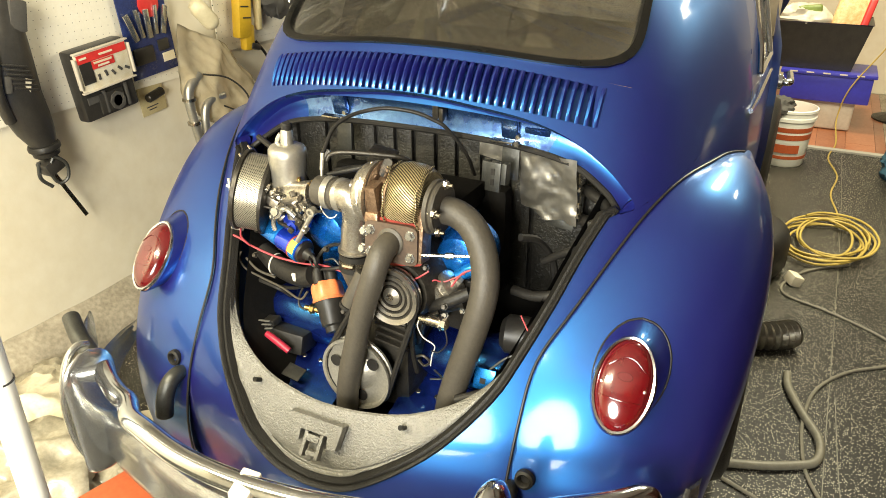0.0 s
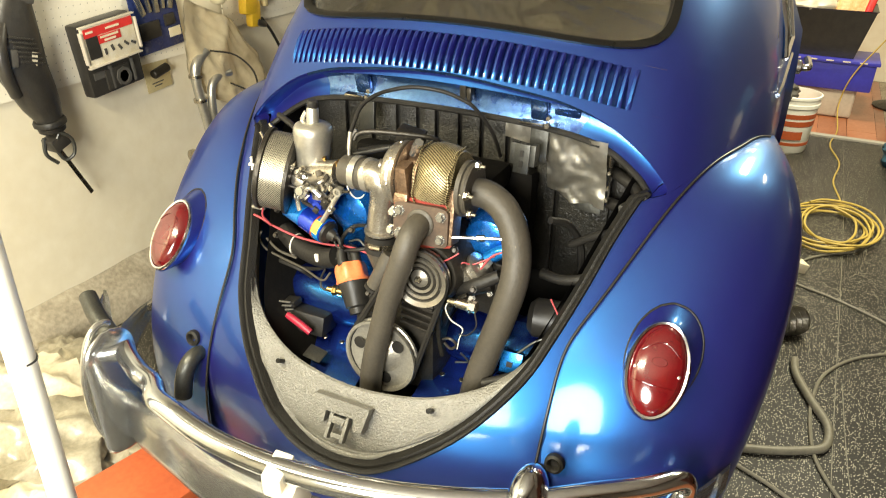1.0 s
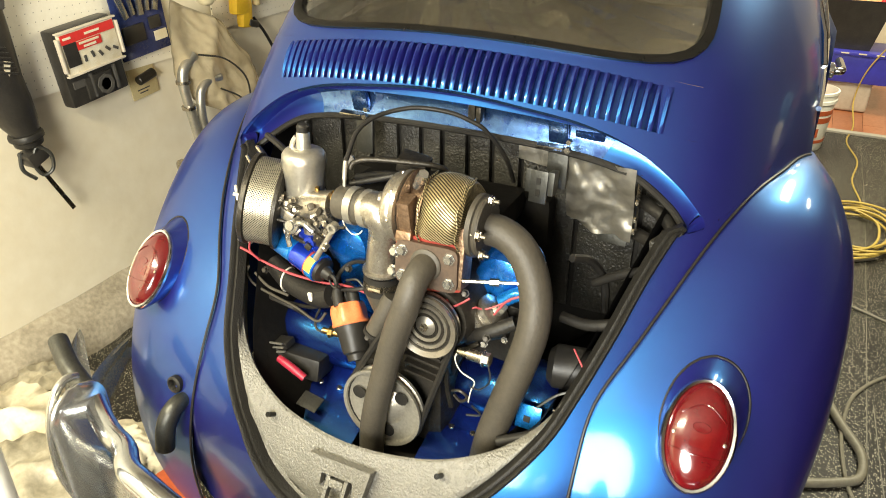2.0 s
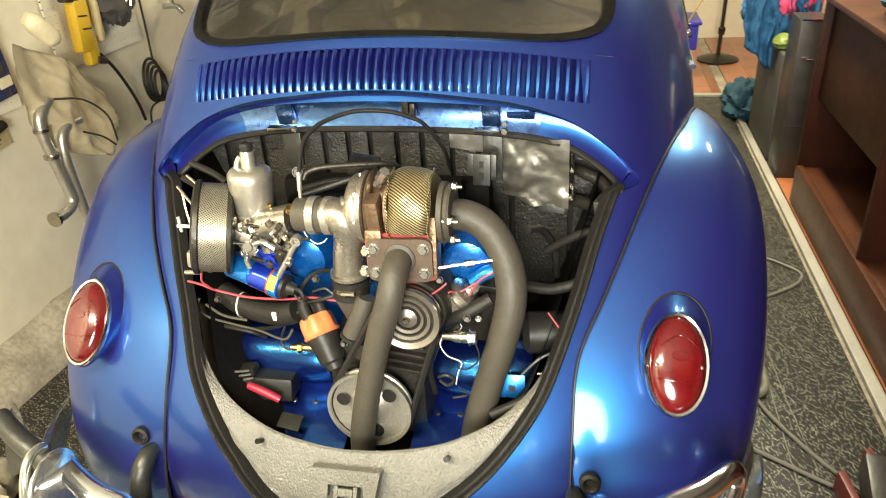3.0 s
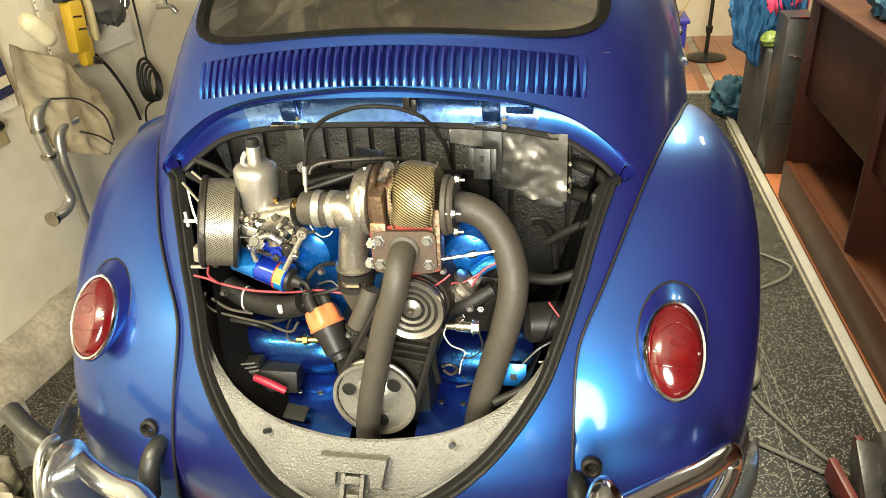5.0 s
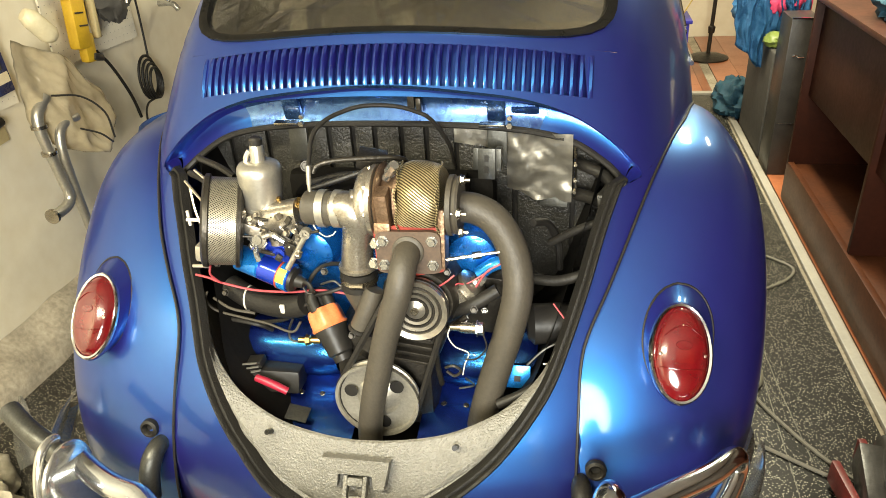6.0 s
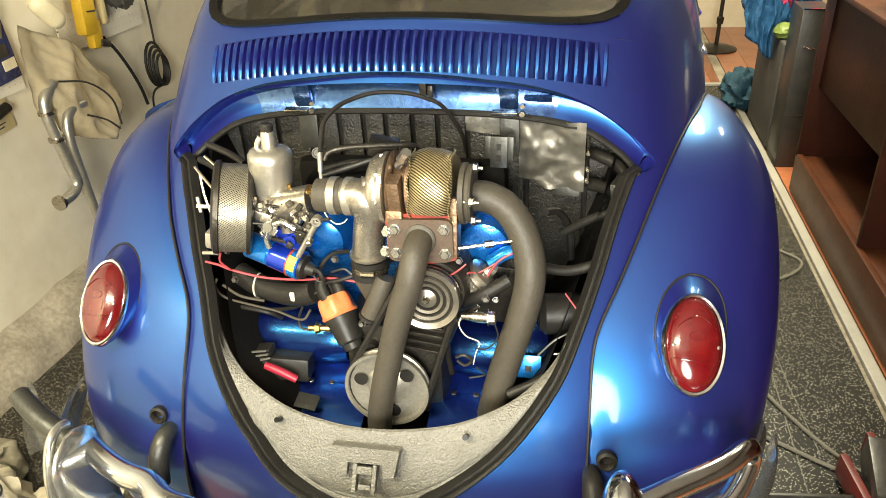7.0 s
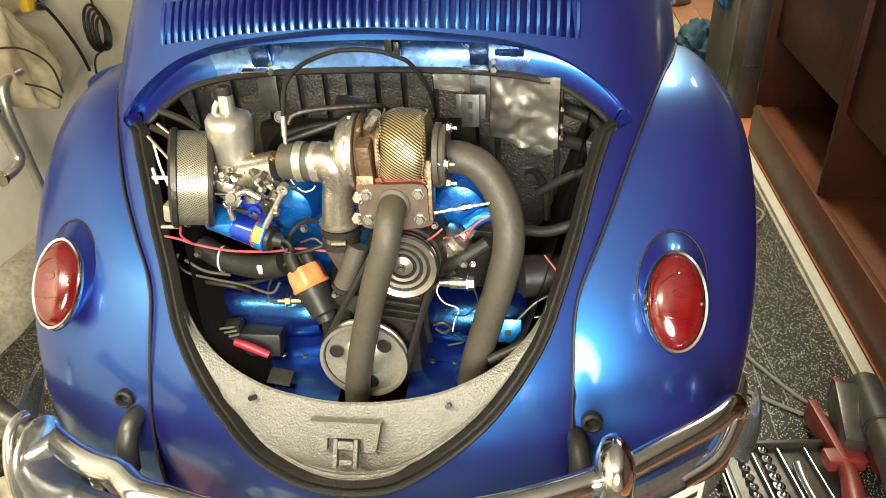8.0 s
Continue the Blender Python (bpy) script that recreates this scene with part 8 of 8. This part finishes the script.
def cords():
    random.seed(3)
    cd = group_thing("extension_cord", (0.98, 2.85, 0.006), "yellow extension cord coiled on the rubber mat", "cord")
    def coil(bm):
        pts = []
        for i in range(150):
            a = i * 0.31
            r = 0.21 + 0.05 * math.sin(i * 0.23) + 0.02 * math.sin(i * 0.61)
            pts.append((0.99 + r * 0.9 * math.cos(a) + 0.02 * math.sin(i * 0.1), 2.86 + r * 1.15 * math.sin(a), 0.014 + 0.0003 * i + 0.006 * abs(math.sin(i * 0.9))))
        tube(bm, pts, 0.006, 7, 2)
    P("coil", YELLOW_CORD, coil, cd)
    P("lead", YELLOW_CORD, lambda bm: tube(bm, [(1.04, 3.08, 0.02), (1.04, 3.30, 0.012), (1.00, 3.60, 0.012), (1.03, 3.95, 0.012), (0.97, 4.30, 0.012), (1.01, 4.65, 0.015), (0.99, 4.93, 0.12), (1.03, 4.94, 0.35), (1.20, 4.97, 0.66), (1.30, 5.1, 0.9)], 0.005, 7, 6), cd)
    P("lead", GREY_CORD, lambda bm: tube(bm, [(1.10, 2.64, 0.012), (0.93, 2.50, 0.012), (0.83, 2.31, 0.012), (0.85, 2.20, 0.012), (0.99, 2.14, 0.012), (1.14, 2.06, 0.012), (1.245, 1.98, 0.012), (1.30, 1.90, 0.012), (1.245, 1.80, 0.012), (1.10, 1.68, 0.012), (1.00, 1.52, 0.012), (0.965, 1.34, 0.012), (0.965, 1.18, 0.012), (0.99, 1.02, 0.012), (1.07, 0.86, 0.012), (1.15, 0.74, 0.012), (1.19, 0.68, 0.02)], 0.0062, 8, 6), cd, "greyish dusty lead")
    ho = group_thing("grey_hose", (0.95, 1.2, 0.006), "thick grey hose curled on the rubber mat", "hose")
    P("hose", GREY_CORD, lambda bm: tube(bm, [(0.895, 1.56, 0.02), (0.905, 1.47, 0.02), (0.96, 1.33, 0.02), (1.015, 1.21, 0.02), (1.01, 1.10, 0.02), (0.95, 1.05, 0.02), (0.85, 1.00, 0.02), (0.70, 0.95, 0.02), (0.55, 0.92, 0.02)], 0.014, 12, 6), ho)
    P("air_line", GREY_CORD, lambda bm: tube(bm, [(1.18, 0.66, 0.015), (1.08, 0.72, 0.012), (0.97, 0.79, 0.012), (0.85, 0.86, 0.012), (0.70, 0.92, 0.012)], 0.006, 8, 6), ho)
    du = group_thing("flexible_duct", (0.86, 1.72, 0.006), "corrugated silver duct end lying on the mat", "duct")
    def duct(bm):
        path = spline([(0.60, 1.66, 0.065), (0.72, 1.69, 0.065), (0.82, 1.73, 0.065), (0.90, 1.79, 0.065)], 16)
        rows = []
        for i, p in enumerate(path):
            q = path[min(i + 1, len(path) - 1)] - path[max(i - 1, 0)]
            d, u, v = basis(q)
            r = 0.052 + 0.006 * math.sin(i * 1.57)
            rows.append([p + (u * math.cos(2 * math.pi * a / 20) + v * math.sin(2 * math.pi * a / 20)) * r for a in range(20)])
        grid(bm, rows, True)
        bmesh.ops.solidify(bm, geom=bm.faces[:], thickness=0.002)
    P("duct", BRIGHT_STEEL, duct, du, angle=70)
    bm = B()
    box(bm, (0.87, 2.34, 0.03), (0.05, 0.07, 0.05), rot(0, 20, 30), 0.004)
    thing("white_wedge", bm, WHITE_CARD, "small white wedge on the mat beside the tyre", "wedge")


cords()


def spare_tyre():
    t = group_thing("loose_tyre", (0.70, 2.55, 0.006), "worn black tyre lying on the mat beside the car", "tyre")
    P("tread", RUBBER, lambda bm: lathe(bm, (0.535, 2.42, 0.008), (0, 0, 1), [(0, 0.17), (0.0, 0.24), (0.02, 0.272), (0.06, 0.29), (0.17, 0.29), (0.21, 0.272), (0.23, 0.24), (0.225, 0.17)], 40), t)


spare_tyre()


def socket_set():
    t = group_thing("socket_set", (1.0, 0.40, 0.006), "open black socket set case with chrome sockets", "socket set")
    m = rot(0, 0, 6)
    def at(x, y, z):
        return Vector((1.0, 0.40, 0)) + m @ Vector((x, y, z))
    P("tray", BLACK_PLASTIC, lambda bm: (box(bm, at(0, 0, 0.022), (0.30, 0.28, 0.03), m, 0.005), box(bm, at(0, 0.135, 0.045), (0.30, 0.012, 0.03), m, 0.003), box(bm, at(-0.145, 0, 0.045), (0.012, 0.28, 0.03), m, 0.003), box(bm, at(0.145, 0, 0.045), (0.012, 0.28, 0.03), m, 0.003)), t)
    P("tray_edge", STEEL, lambda bm: [box(bm, at(-0.152 - 0.012 * k, 0.0, 0.035), (0.003, 0.27, 0.05), m) for k in range(2)], t, "bright case edge")
    for k in range(8):
        for x, r0 in ((-0.095, 0.009), (-0.03, 0.013)):
            r = r0 + 0.0006 * k
            P("socket", CHROME, lambda bm: lathe(bm, at(x, 0.11 - 0.030 * k, 0.038), (0, 0, 1), [(0, r), (0.016, r), (0.017, r * 0.72), (0.006, r * 0.66), (0.006, 0.0001)], 14), t)
    for x, l in ((-0.062, 0.24), (0.012, 0.22), (0.085, 0.18)):
        P("extension_bar", CHROME, lambda bm: rod(bm, at(x, 0.12, 0.046), at(x + 0.01, 0.12 - l, 0.046), 0.006, 0.006, 12, 0.002), t, "chrome extension bar")
    P("ratchet", CHROME_WORN, lambda bm: tube(bm, [at(0.045, 0.06, 0.05), at(0.04, 0.0, 0.05), at(0.045, -0.10, 0.05)], [0.016, 0.012, 0.010], 12, 4), t)
    # red trolley jack with a black handle sleeve
    j = group_thing("trolley_jack", (1.22, 0.55, 0.006), "red trolley jack with a thick black handle", "jack")
    P("frame", RED_JACK, lambda bm: (box(bm, (1.135, 0.56, 0.06), (0.022, 0.22, 0.075), rot(0, 0, 6), 0.004), box(bm, (1.15, 0.47, 0.075), (0.10, 0.05, 0.04), rot(0, 0, 6), 0.006), box(bm, (1.235, 0.62, 0.06), (0.022, 0.30, 0.075), rot(0, 0, 6), 0.004)), j)
    P("arm", RED_JACK, lambda bm: tube(bm, [(1.15, 0.46, 0.07), (1.14, 0.40, 0.085), (1.125, 0.33, 0.09), (1.11, 0.25, 0.09)], [0.020, 0.024, 0.028, 0.026], 12, 4), j, "pinkish red lever")
    P("chain", STEEL, lambda bm: [tube(bm, [(1.165 + 0.018 * k + 0.008 * math.cos(a), 0.515 + 0.006 * k + 0.008 * math.sin(a), 0.085) for a in np.linspace(0, 6.283, 13)], 0.002, 6, 1) for k in range(4)], j, "bright chain links")
    P("handle", BLACK_PLASTIC, lambda bm: rod(bm, (1.275, 0.72, 0.12), (1.175, 0.18, 0.22), 0.042, 0.044, 24, 0.006), j)
    P("handle_body", BLACK_PLASTIC, lambda bm: (box(bm, (1.19, 0.585, 0.10), (0.06, 0.20, 0.10), rot(8, 0, -8), 0.008), box(bm, (1.30, 0.50, 0.10), (0.12, 0.42, 0.12), rot(-6, 0, -8), 0.01)), j)
    P("handle_band", RUBBER, lambda bm: rod(bm, (1.233, 0.50, 0.1610), (1.2315, 0.49, 0.1630), 0.0455, 0.0455, 24), j)


socket_set()


# laminate boards, each a piece of its own, with narrow joints between them
def laminate_boards():
    n, link = LAMINATE.node_tree.nodes, LAMINATE.node_tree.links.new
    bs = n["Principled BSDF"]
    old = bs.inputs["Base Color"].links[0].from_socket
    info, span, tone = n.new("ShaderNodeObjectInfo"), n.new("ShaderNodeMapRange"), n.new("ShaderNodeHueSaturation")
    span.inputs["To Min"].default_value, span.inputs["To Max"].default_value = 0.72, 1.12
    link(info.outputs["Random"], span.inputs["Value"])
    link(span.outputs[0], tone.inputs["Value"])
    link(old, tone.inputs["Color"])
    link(tone.outputs[0], bs.inputs["Base Color"])
    wide, long, gap = 0.19, 1.22, 0.0022
    for x0, x1, y0, y1 in ((1.402, 2.998, -2.79, 6.39), (-1.398, 1.328, 4.508, 6.35)):
        col, x = 0, x0
        while x < x1 - 0.02:
            xe = min(x + wide, x1)
            y = y0 - long * ((col * 0.37) % 1.0)
            while y < y1:
                a, b = max(y, y0), min(y + long, y1)
                if b - a > 0.03:
                    bm = B()
                    box(bm, ((x + xe) / 2, (a + b) / 2, 0.0021), (xe - x - gap, b - a - gap, 0.0038))
                    part("board", bm, LAMINATE, LAMINATE_FLOOR, smooth=False)
                y += long
            x, col = xe, col + 1


laminate_boards()
